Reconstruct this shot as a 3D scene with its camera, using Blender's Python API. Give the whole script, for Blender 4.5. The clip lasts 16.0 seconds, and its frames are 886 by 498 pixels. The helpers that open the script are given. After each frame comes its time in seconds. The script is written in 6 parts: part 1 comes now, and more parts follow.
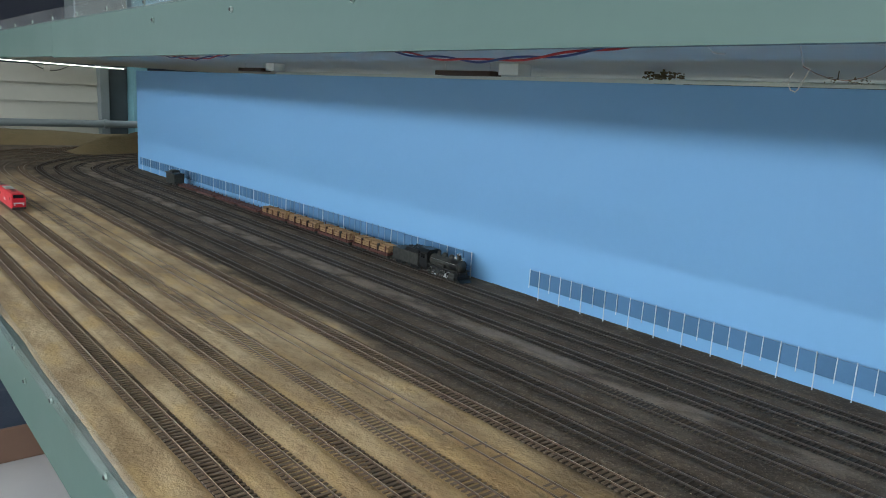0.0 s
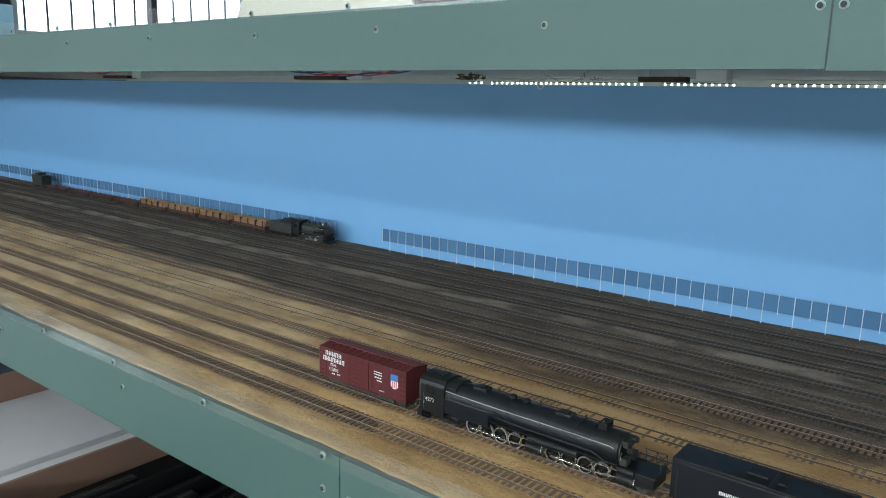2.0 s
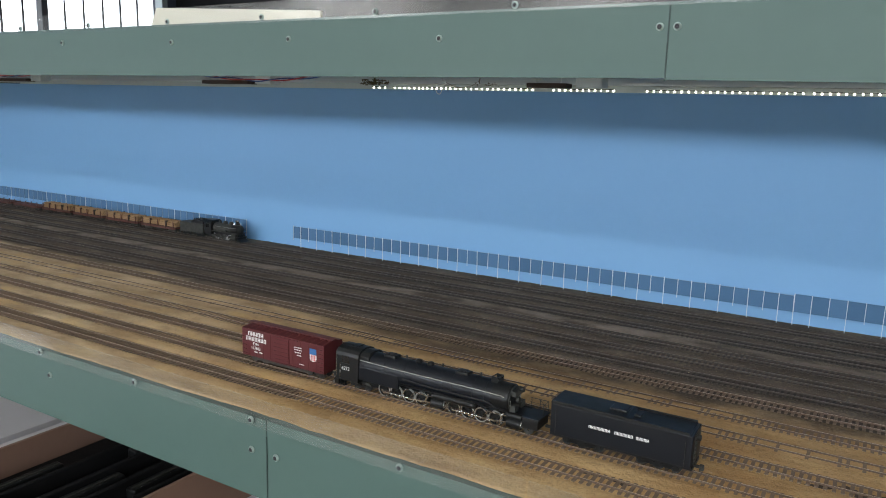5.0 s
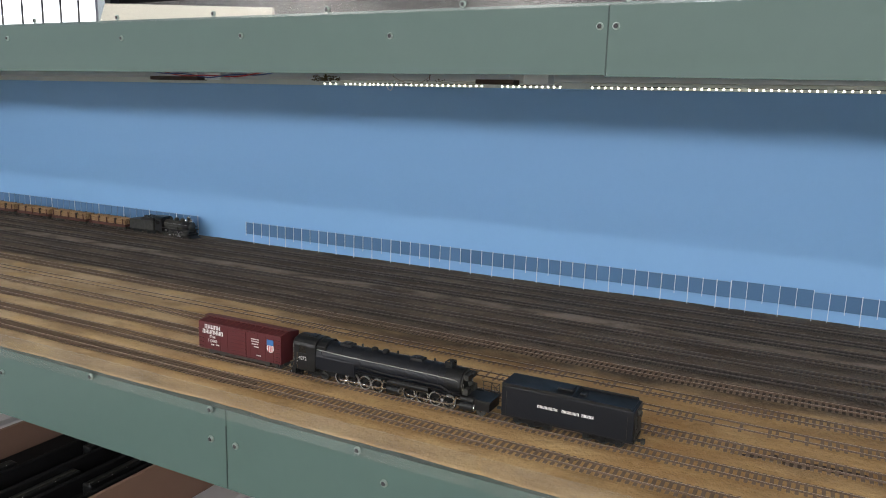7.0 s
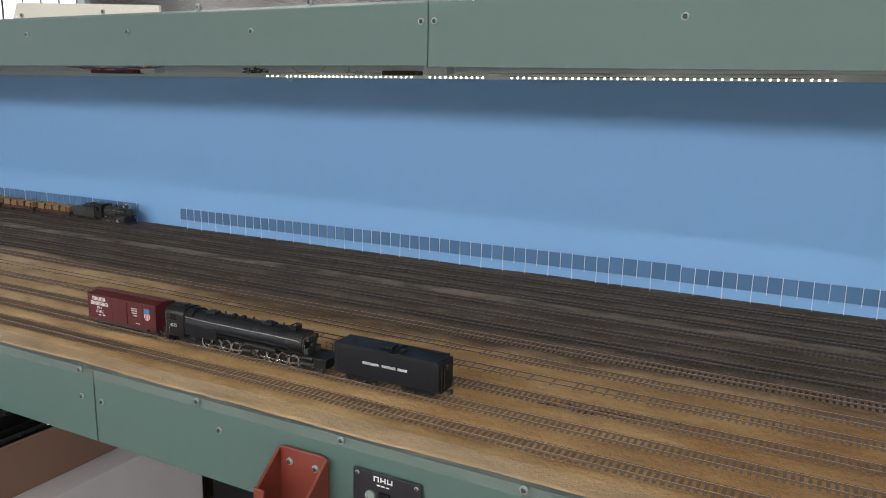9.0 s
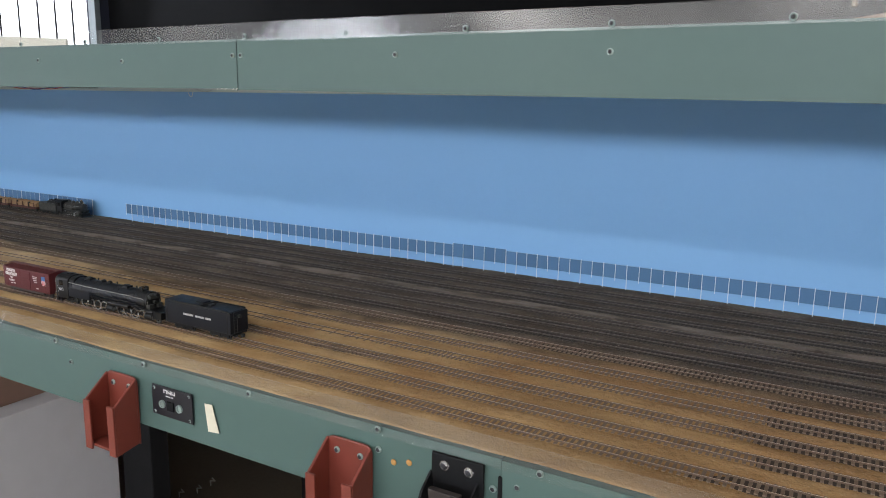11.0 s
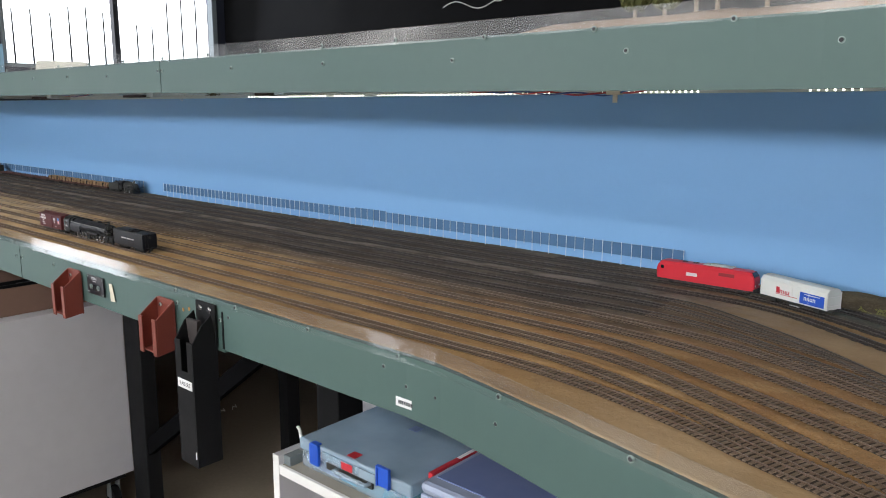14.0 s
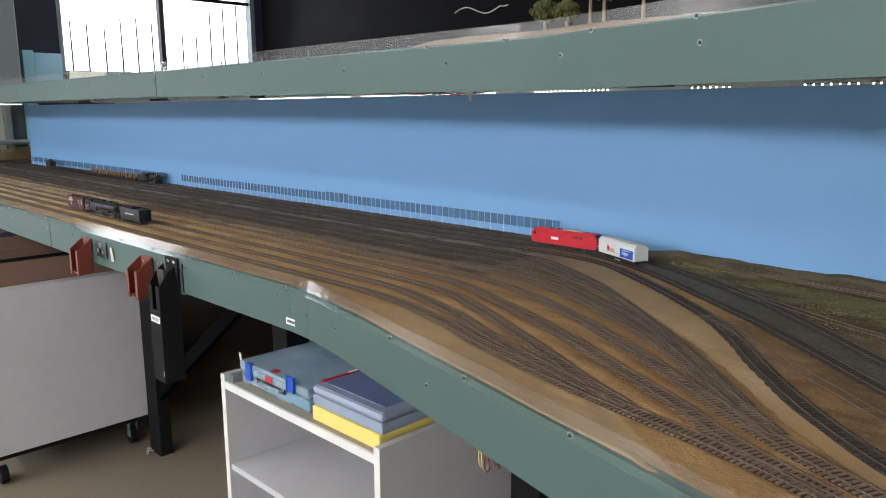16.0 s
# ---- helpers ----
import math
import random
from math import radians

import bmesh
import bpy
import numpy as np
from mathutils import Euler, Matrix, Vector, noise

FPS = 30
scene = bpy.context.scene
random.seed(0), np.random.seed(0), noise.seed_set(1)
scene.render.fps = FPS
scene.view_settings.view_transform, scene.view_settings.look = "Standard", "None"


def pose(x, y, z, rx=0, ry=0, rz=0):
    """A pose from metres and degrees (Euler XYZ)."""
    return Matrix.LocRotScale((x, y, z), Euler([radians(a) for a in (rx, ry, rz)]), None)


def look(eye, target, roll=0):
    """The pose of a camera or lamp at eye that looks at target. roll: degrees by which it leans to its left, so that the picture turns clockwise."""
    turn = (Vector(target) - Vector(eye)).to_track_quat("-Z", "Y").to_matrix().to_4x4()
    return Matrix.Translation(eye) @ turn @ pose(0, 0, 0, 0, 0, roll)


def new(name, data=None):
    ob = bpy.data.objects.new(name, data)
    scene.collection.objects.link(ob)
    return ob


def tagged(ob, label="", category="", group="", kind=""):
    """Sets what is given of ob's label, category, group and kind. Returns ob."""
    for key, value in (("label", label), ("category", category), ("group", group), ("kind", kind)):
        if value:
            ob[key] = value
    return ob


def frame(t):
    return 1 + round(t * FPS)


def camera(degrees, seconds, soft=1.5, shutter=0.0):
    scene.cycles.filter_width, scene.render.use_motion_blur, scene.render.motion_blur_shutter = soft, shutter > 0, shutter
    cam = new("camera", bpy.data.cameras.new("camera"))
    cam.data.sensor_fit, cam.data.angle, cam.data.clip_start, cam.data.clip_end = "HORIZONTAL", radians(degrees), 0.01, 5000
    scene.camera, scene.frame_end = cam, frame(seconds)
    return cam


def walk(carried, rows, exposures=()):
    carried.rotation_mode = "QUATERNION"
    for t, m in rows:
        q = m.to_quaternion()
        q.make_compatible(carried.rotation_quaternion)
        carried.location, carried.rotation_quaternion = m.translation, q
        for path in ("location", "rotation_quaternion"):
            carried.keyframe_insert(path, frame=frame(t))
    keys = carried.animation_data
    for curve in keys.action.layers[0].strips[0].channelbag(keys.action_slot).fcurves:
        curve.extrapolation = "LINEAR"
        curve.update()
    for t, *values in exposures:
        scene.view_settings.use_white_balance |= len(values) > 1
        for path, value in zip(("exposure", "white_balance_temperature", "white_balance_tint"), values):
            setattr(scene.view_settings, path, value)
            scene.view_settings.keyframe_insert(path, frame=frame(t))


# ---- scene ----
cam = camera(61.0, 16.0, soft=1.0)
PATH = [
    (0, (0.0769, 0.0371, 1.2300), (1.3336, 1.5422, 0.8359), 3.23),
    (0.5, (0.0320, -0.0131, 1.2265), (1.3482, 1.4431, 0.8428), 2.59),
    (1, (-0.0451, -0.1243, 1.2351), (1.3408, 1.2647, 0.8477), 1.97),
    (1.5, (-0.1530, -0.2213, 1.2364), (1.3097, 1.0856, 0.8457), 1.58),
    (2, (-0.2273, -0.2300, 1.2352), (1.3162, 0.9806, 0.8452), 1.50),
    (2.5, (-0.2970, -0.2387, 1.2370), (1.3188, 0.8731, 0.8459), 1.72),
    (3, (-0.3124, -0.2518, 1.2355), (1.3530, 0.7862, 0.8492), 1.81),
    (3.5, (-0.3189, -0.2638, 1.2357), (1.3645, 0.7471, 0.8558), 1.95),
    (5.8, (-0.3223, -0.3019, 1.2326), (1.3699, 0.6991, 0.8662), 1.26),
    (6, (-0.3310, -0.2889, 1.2330), (1.3881, 0.6633, 0.8615), 1.82),
    (6.5, (-0.3386, -0.3019, 1.2344), (1.3931, 0.6250, 0.8574), 1.65),
    (7, (-0.3485, -0.3106, 1.2326), (1.3986, 0.5866, 0.8549), 1.59),
    (7.5, (-0.3452, -0.3161, 1.2325), (1.4187, 0.5461, 0.8511), 1.53),
    (8, (-0.3441, -0.3434, 1.2335), (1.4204, 0.5134, 0.8432), 1.54),
    (8.5, (-0.3320, -0.4109, 1.2363), (1.4195, 0.4693, 0.8393), 1.41),
    (9, (-0.3419, -0.5319, 1.2323), (1.3987, 0.3694, 0.8348), 1.18),
    (9.2, (-0.3463, -0.5722, 1.2325), (1.3858, 0.3459, 0.8364), 1.16),
    (11.3, (-0.4205, -1.0889, 1.2585), (1.2670, -0.0868, 0.8734), 0.86),
    (11.5, (-0.4074, -1.1674, 1.2329), (1.2214, -0.0525, 0.9103), 0.73),
    (12, (-0.4566, -1.2775, 1.2306), (1.1476, -0.1315, 0.8940), 0.59),
    (12.5, (-0.4962, -1.4312, 1.2225), (1.0885, -0.2622, 0.8727), 0.56),
    (13, (-0.4925, -1.5565, 1.2321), (1.0598, -0.3475, 0.8737), 0.61),
    (13.5, (-0.4767, -1.7200, 1.2194), (1.0453, -0.4741, 0.8573), 0.26),
    (14, (-0.4882, -1.8356, 1.2298), (1.0003, -0.5500, 0.8671), 0.31),
    (14.5, (-0.5429, -1.9642, 1.2277), (0.9210, -0.6504, 0.8660), 0.18),
    (15, (-0.5766, -2.1081, 1.2302), (0.8682, -0.7751, 0.8622), -0.05),
    (15.5, (-0.5765, -2.2160, 1.2335), (0.8362, -0.8482, 0.8679), 0.01),
    (16, (-0.5451, -2.3555, 1.2256), (0.8393, -0.9589, 0.8611), -0.33),
]
# exposure and white balance drift bluer for some seconds, then warmer
TINTS = [(0.0, 0.33, 5850, 3), (1.5, 0.34, 5780, 1), (3.7, 0.21, 5600, 0), (5.8, 0.21, 6420, 13), (9.2, 0.18, 6450, 13), (11.3, 0.26, 6170, 13), (16.0, 0.30, 6230, 12)]
walk(cam, [(t, look(eye, target, roll)) for t, eye, target, roll in PATH], TINTS)
# ---- world, windows and lamps ----
world = bpy.data.worlds.new("world")
scene.world = world
world.use_nodes = True
wn = world.node_tree
sky = wn.nodes.new("ShaderNodeTexSky")
sky.sky_type, sky.sun_disc, sky.sun_elevation, sky.sun_rotation = "NISHITA", False, radians(40), radians(200)
wn.nodes["Background"].inputs["Strength"].default_value = 0.1
wn.links.new(sky.outputs["Color"], wn.nodes["Background"].inputs["Color"])


def area_lamp(name, m, w, h, watts, colour):
    d = bpy.data.lights.new(name, "AREA")
    d.shape, d.size, d.size_y, d.energy, d.color = "RECTANGLE", w, h, watts, colour
    ob = new(name, d)
    ob.matrix_world = m
    return ob


# daylight through the long high window across the aisle, and through the end window
area_lamp("aisle_window_light", look((-3.93, -0.3, 1.90), (1.0, -0.3, 1.0)), 9.0, 0.30, 124, (0.93, 0.96, 1.0))
# fill lamps added near the led tapes to brighten the ledge and deck underside
area_lamp("led_fill_light", look((1.46, 0.65, 1.2560), (1.58, 0.65, 1.2860)), 4.6, 0.008, 0.25, (0.95, 0.98, 0.95))
area_lamp("led_fill_light", pose(1.70, 0.65, 1.2620), 0.01, 4.6, 16, (0.86, 0.95, 1.0))
area_lamp("end_window_light", look((2.7, 4.5, 2.05), (1.2, 0.0, 1.0)), 1.6, 1.0, 45, (0.92, 0.96, 1.0))
# fluorescent battens on the ceiling over the aisle
for yy in (-3.4, -1.2, 1.0, 3.2):
    area_lamp("ceiling_batten_light", pose(-2.9, yy, 2.93, 0, 0, 90), 1.5, 0.12, 27, (1.0, 0.96, 0.88))


# ---- materials ----
def material(name):
    m = bpy.data.materials.new(name)
    m.use_nodes = True
    return m, m.node_tree.nodes, m.node_tree.links, m.node_tree.nodes["Principled BSDF"]


def surface(name, colour, second=None, rough=0.6, metal=0.0, scale=20.0, amount=0.5, bump=0.0, fine=None, spec=0.5,
            rough_var=0.1, stretch=(1, 1, 1), vary=0.0):
    """Two scales of colour variation, roughness variation and fine relief."""
    m, n, k, b = material(name)
    tc = n.new("ShaderNodeTexCoord")
    mp = n.new("ShaderNodeMapping")
    mp.inputs["Scale"].default_value = stretch
    k.new(tc.outputs["Object"], mp.inputs["Vector"])
    big = n.new("ShaderNodeTexNoise")
    big.inputs["Scale"].default_value, big.inputs["Detail"].default_value = scale, 5
    small = n.new("ShaderNodeTexNoise")
    small.inputs["Scale"].default_value, small.inputs["Detail"].default_value = fine or scale * 9, 3
    k.new(mp.outputs["Vector"], big.inputs["Vector"])
    k.new(mp.outputs["Vector"], small.inputs["Vector"])
    ramp = n.new("ShaderNodeValToRGB")
    ramp.color_ramp.elements[0].position, ramp.color_ramp.elements[1].position = 0.5 - 0.25, 0.5 + 0.25
    second = second or tuple(c * 0.75 for c in colour)
    ramp.color_ramp.elements[0].color, ramp.color_ramp.elements[1].color = (*second, 1), (*colour, 1)
    blend = n.new("ShaderNodeMixRGB")
    blend.inputs["Fac"].default_value = 0.35
    k.new(big.outputs["Fac"], blend.inputs["Color1"])
    k.new(small.outputs["Fac"], blend.inputs["Color2"])
    k.new(blend.outputs["Color"], ramp.inputs["Fac"])
    mix = n.new("ShaderNodeMixRGB")
    mix.inputs["Fac"].default_value = amount
    mix.inputs["Color1"].default_value = (*colour, 1)
    k.new(ramp.outputs["Color"], mix.inputs["Color2"])
    out = mix.outputs["Color"]
    if vary:
        info = n.new("ShaderNodeObjectInfo")
        hsv = n.new("ShaderNodeHueSaturation")
        mr = n.new("ShaderNodeMapRange")
        mr.inputs["To Min"].default_value, mr.inputs["To Max"].default_value = 1 - vary, 1 + vary
        k.new(info.outputs["Random"], mr.inputs["Value"])
        k.new(mr.outputs["Result"], hsv.inputs["Value"])
        k.new(out, hsv.inputs["Color"])
        out = hsv.outputs["Color"]
    k.new(out, b.inputs["Base Color"])
    rr = n.new("ShaderNodeMapRange")
    rr.inputs["To Min"].default_value, rr.inputs["To Max"].default_value = max(0.02, rough - rough_var), min(1, rough + rough_var)
    k.new(big.outputs["Fac"], rr.inputs["Value"])
    k.new(rr.outputs["Result"], b.inputs["Roughness"])
    b.inputs["Metallic"].default_value = metal
    b.inputs["Specular IOR Level"].default_value = spec
    if bump:
        bp = n.new("ShaderNodeBump")
        bp.inputs["Strength"].default_value, bp.inputs["Distance"].default_value = 1.0, bump
        k.new(small.outputs["Fac"], bp.inputs["Height"])
        k.new(bp.outputs["Normal"], b.inputs["Normal"])
    return m


def glow(name, colour, strength):
    m, n, k, b = material(name)
    b.inputs["Base Color"].default_value = (*colour, 1)
    b.inputs["Emission Color"].default_value = (*colour, 1)
    b.inputs["Emission Strength"].default_value = strength
    return m


def clear(name, tint, rough=0.06, haze=0.0, ior=1.45, lo=0.5, hi=1.6):
    """Thin clear plastic: see-through with a gloss, and a little milky haze."""
    m, n, k, b = material(name)
    b.inputs["Base Color"].default_value = (*tint, 1)
    b.inputs["Roughness"].default_value, b.inputs["IOR"].default_value = rough, ior
    tr = n.new("ShaderNodeBsdfTransparent")
    tr.inputs["Color"].default_value = (*tint, 1)
    gl = n.new("ShaderNodeBsdfGlossy")
    gl.inputs["Roughness"].default_value = rough
    lw = n.new("ShaderNodeLayerWeight")
    pw = n.new("ShaderNodeMath")
    pw.operation = "POWER"
    pw.inputs[1].default_value = 4.0
    k.new(lw.outputs["Facing"], pw.inputs[0])
    fr = n.new("ShaderNodeMapRange")
    fr.inputs["To Min"].default_value, fr.inputs["To Max"].default_value = 0.045, 0.34
    k.new(pw.outputs["Value"], fr.inputs["Value"])
    one = n.new("ShaderNodeMixShader")
    k.new(fr.outputs["Result"], one.inputs["Fac"])
    k.new(tr.outputs["BSDF"], one.inputs[1])
    k.new(gl.outputs["BSDF"], one.inputs[2])
    df = n.new("ShaderNodeBsdfDiffuse")
    df.inputs["Color"].default_value = (*tint, 1)
    no = n.new("ShaderNodeTexNoise")
    no.inputs["Scale"].default_value, no.inputs["Detail"].default_value = 9, 6
    tc = n.new("ShaderNodeTexCoord")
    k.new(tc.outputs["Object"], no.inputs["Vector"])
    mr = n.new("ShaderNodeMapRange")
    mr.inputs["From Min"].default_value, mr.inputs["From Max"].default_value = 0.3, 0.75
    mr.inputs["To Min"].default_value, mr.inputs["To Max"].default_value = haze * lo, haze * hi
    k.new(no.outputs["Fac"], mr.inputs["Value"])
    two = n.new("ShaderNodeMixShader")
    k.new(mr.outputs["Result"], two.inputs["Fac"])
    k.new(one.outputs["Shader"], two.inputs[1])
    k.new(df.outputs["BSDF"], two.inputs[2])
    k.new(two.outputs["Shader"], n["Material Output"].inputs["Surface"])
    return m


def scenic_ground(name):
    """Sifted earth: tan in the front sidings, cinder-dark behind, a pale trodden strip, grass at the back of the throat."""
    m, n, k, b = material(name)
    tc = n.new("ShaderNodeTexCoord")
    sep = n.new("ShaderNodeSeparateXYZ")
    k.new(tc.outputs["Object"], sep.inputs["Vector"])

    def noisy(scale, detail=6, stretch=(1, 1, 1)):
        mp = n.new("ShaderNodeMapping")
        mp.inputs["Scale"].default_value = stretch
        k.new(tc.outputs["Object"], mp.inputs["Vector"])
        t = n.new("ShaderNodeTexNoise")
        t.inputs["Scale"].default_value, t.inputs["Detail"].default_value = scale, detail
        k.new(mp.outputs["Vector"], t.inputs["Vector"])
        return t.outputs["Fac"]

    def maths(op, a, c, third=None):
        t = n.new("ShaderNodeMath")
        t.operation = op
        for i, v in enumerate((a, c, third)):
            if v is None:
                continue
            if isinstance(v, (int, float)):
                t.inputs[i].default_value = v
            else:
                k.new(v, t.inputs[i])
        return t.outputs["Value"]

    def step(v, lo, hi):
        t = n.new("ShaderNodeMapRange")
        t.interpolation_type = "SMOOTHSTEP"
        t.inputs["From Min"].default_value, t.inputs["From Max"].default_value = lo, hi
        k.new(v, t.inputs["Value"])
        return t.outputs["Result"]

    def mixed(f, a, c):
        t = n.new("ShaderNodeMixRGB")
        for s, v in (("Fac", f), ("Color1", a), ("Color2", c)):
            if isinstance(v, tuple):
                t.inputs[s].default_value = (*v, 1)
            elif isinstance(v, (int, float)):
                t.inputs[s].default_value = v
            else:
                k.new(v, t.inputs[s])
        return t.outputs["Color"]

    # which road the earth lies at, counted from the front edge, stored on the sheet
    at = n.new("ShaderNodeAttribute")
    at.attribute_name = "road"
    road = at.outputs["Fac"]
    streak = noisy(9, 6, (2.2, 0.75, 1))
    blot = noisy(5, 6)
    patch = noisy(17, 5, (1.6, 0.7, 1))
    grain = noisy(420, 3)
    crumb = noisy(130, 4)
    throat = step(maths("ADD", maths("MULTIPLY", sep.outputs["Y"], -1.0), maths("MULTIPLY", blot, 0.3)), 1.32, 1.82)
    tan = mixed(step(streak, 0.35, 0.68), (0.420, 0.262, 0.115), (0.590, 0.402, 0.195))
    tan = mixed(maths("MULTIPLY", step(blot, 0.48, 0.70), 0.65), tan, (0.40, 0.215, 0.080))
    pale = mixed(step(streak, 0.35, 0.68), (0.40, 0.290, 0.170), (0.60, 0.465, 0.290))
    tan = mixed(step(maths("ADD", sep.outputs["Y"], maths("MULTIPLY", blot, 0.6)), 0.45, 1.3), tan, pale)
    tan = mixed(maths("MULTIPLY", step(patch, 0.50, 0.68), 0.50), tan, (0.61, 0.42, 0.185))
    tan = mixed(maths("MULTIPLY", step(maths("SUBTRACT", 1.0, patch), 0.52, 0.70), 0.40), tan, (0.25, 0.165, 0.085))
    tan = mixed(maths("MULTIPLY", step(maths("ADD", maths("MULTIPLY", sep.outputs["Y"], -1.0), maths("MULTIPLY", blot, 0.5)), 0.30, 1.15), 0.75), tan, mixed(step(streak, 0.35, 0.68), (0.265, 0.143, 0.056), (0.370, 0.214, 0.090)))
    # rusty earth between the middle roads of the throat
    rust = maths("MULTIPLY", maths("MULTIPLY", step(road, 1.6, 3.2), maths("SUBTRACT", 1.0, step(road, 8.6, 9.6))), step(maths("MULTIPLY", sep.outputs["Y"], -1.0), 0.5, 1.3))
    tan = mixed(maths("MULTIPLY", maths("MULTIPLY", rust, step(maths("ADD", patch, maths("MULTIPLY", blot, 0.6)), 0.62, 0.92)), 0.65), tan, (0.270, 0.135, 0.056))
    dark = mixed(step(streak, 0.35, 0.68), (0.080, 0.061, 0.046), (0.150, 0.117, 0.088))
    dark = mixed(maths("MULTIPLY", step(blot, 0.5, 0.75), 0.6), dark, (0.150, 0.118, 0.084))
    dark = mixed(maths("MULTIPLY", step(patch, 0.55, 0.70), 0.35), dark, (0.215, 0.170, 0.122))
    # where the dark cinders begin
    edge = maths("SUBTRACT", road, maths("MULTIPLY", maths("SUBTRACT", streak, 0.5), 0.8))
    edge = maths("SUBTRACT", edge, maths("MULTIPLY", maths("SUBTRACT", patch, 0.5), 0.6))
    edge = maths("SUBTRACT", edge, maths("MULTIPLY", maths("SUBTRACT", blot, 0.5), 0.6))
    shift = maths("SUBTRACT", edge, maths("MULTIPLY", step(sep.outputs["Y"], 0.2, 1.1), 0.9))
    cinders = maths("MULTIPLY", step(shift, 4.45, 5.35), maths("SUBTRACT", 1.0, throat))
    # a band of green-grey ballast keeps on between two rear roads
    band = maths("MULTIPLY", step(edge, 10.55, 10.95), maths("SUBTRACT", 1.0, step(edge, 11.5, 11.9)))
    cinders = maths("MAXIMUM", cinders, step(maths("ADD", sep.outputs["Y"], maths("MULTIPLY", maths("SUBTRACT", blot, 0.5), 0.8)), 2.5, 3.2))
    colour = mixed(cinders, tan, dark)
    # olive earth at the throat's rear, darkened to carry the shade there
    olive = mixed(step(patch, 0.4, 0.65), (0.062, 0.052, 0.032), (0.150, 0.114, 0.064))
    colour = mixed(maths("MULTIPLY", throat, maths("MULTIPLY", step(edge, 10.3, 10.75), 0.85)), colour, olive)
    colour = mixed(maths("MULTIPLY", throat, maths("MULTIPLY", band, 0.85)), colour, (0.100, 0.100, 0.080))
    # smooth pale sand along the front of the throat and in the wedge between two roads
    south = maths("MULTIPLY", step(maths("MULTIPLY", sep.outputs["Y"], -1.0), 1.88, 2.08), 1.0)
    wedge = maths("MULTIPLY", step(maths("ADD", edge, south), 8.55, 8.80), maths("SUBTRACT", 1.0, step(edge, 9.25, 9.55)))
    sand = maths("MAXIMUM", maths("SUBTRACT", 1.0, step(road, 0.50, 0.92)), wedge)
    sand = maths("MULTIPLY", sand, step(maths("MULTIPLY", sep.outputs["Y"], -1.0), 1.20, 1.60))
    colour = mixed(maths("MULTIPLY", sand, 0.85), colour, mixed(step(blot, 0.35, 0.68), (0.370, 0.244, 0.126), (0.470, 0.332, 0.186)))
    plain = maths("SUBTRACT", 1.0, maths("MULTIPLY", sand, 0.65))
    brown = maths("MULTIPLY", step(edge, 9.50, 9.80), maths("SUBTRACT", 1.0, step(edge, 10.35, 10.6)))
    brown = maths("MULTIPLY", brown, step(maths("MULTIPLY", sep.outputs["Y"], -1.0), 1.75, 1.98))
    colour = mixed(maths("MULTIPLY", brown, 0.7), colour, mixed(step(patch, 0.4, 0.65), (0.090, 0.056, 0.030), (0.225, 0.125, 0.056)))
    # pale trodden strip between two of the rear roads
    off = maths("ABSOLUTE", maths("SUBTRACT", maths("ADD", road, maths("MULTIPLY", maths("SUBTRACT", blot, 0.5), 0.9)), 9.0), 0.0)
    strip = maths("SUBTRACT", 1.0, step(off, 0.05, 0.50))
    strip = maths("MULTIPLY", strip, maths("SUBTRACT", 1.0, throat))
    strip = maths("MULTIPLY", strip, step(patch, 0.36, 0.62))
    colour = mixed(maths("MULTIPLY", strip, 0.62), colour, (0.36, 0.285, 0.225))
    # turf behind the throat
    turf = maths("MULTIPLY", step(maths("ADD", sep.outputs["X"], maths("MULTIPLY", maths("ADD", sep.outputs["Y"], 1.6), -0.55)), 0.985, 1.03), step(maths("MULTIPLY", sep.outputs["Y"], -1.0), 1.55, 1.66))
    turf = maths("MULTIPLY", turf, maths("SUBTRACT", 1.0, step(maths("ADD", sep.outputs["X"], maths("MULTIPLY", maths("SUBTRACT", blot, 0.5), 0.06)), 0.93, 0.97)))
    turf = maths("MULTIPLY", turf, step(crumb, 0.33, 0.55))
    colour = mixed(maths("MULTIPLY", turf, 0.8), colour, mixed(noisy(40, 4), (0.095, 0.095, 0.030), (0.330, 0.285, 0.075)))
    colour = mixed(maths("MULTIPLY", plain, maths("MULTIPLY", step(grain, 0.56, 0.72), 0.30)), colour, (0.46, 0.37, 0.25))
    colour = mixed(maths("MULTIPLY", plain, maths("MULTIPLY", step(maths("SUBTRACT", 1.0, grain), 0.56, 0.72), 0.30)), colour, (0.055, 0.042, 0.03))
    colour = mixed(maths("MULTIPLY", step(crumb, 0.54, 0.68), 0.09), colour, (0.60, 0.47, 0.29))
    colour = mixed(maths("MULTIPLY", plain, maths("MULTIPLY", step(maths("SUBTRACT", 1.0, crumb), 0.54, 0.68), 0.16)), colour, (0.11, 0.075, 0.045))
    k.new(colour, b.inputs["Base Color"])
    b.inputs["Roughness"].default_value = 0.92
    b.inputs["Specular IOR Level"].default_value = 0.2
    bp = n.new("ShaderNodeBump")
    bp.inputs["Strength"].default_value, bp.inputs["Distance"].default_value = 0.9, 0.0018
    k.new(maths("MULTIPLY", plain, maths("ADD", maths("MULTIPLY", grain, 0.5), crumb)), bp.inputs["Height"])
    k.new(bp.outputs["Normal"], b.inputs["Normal"])
    return m


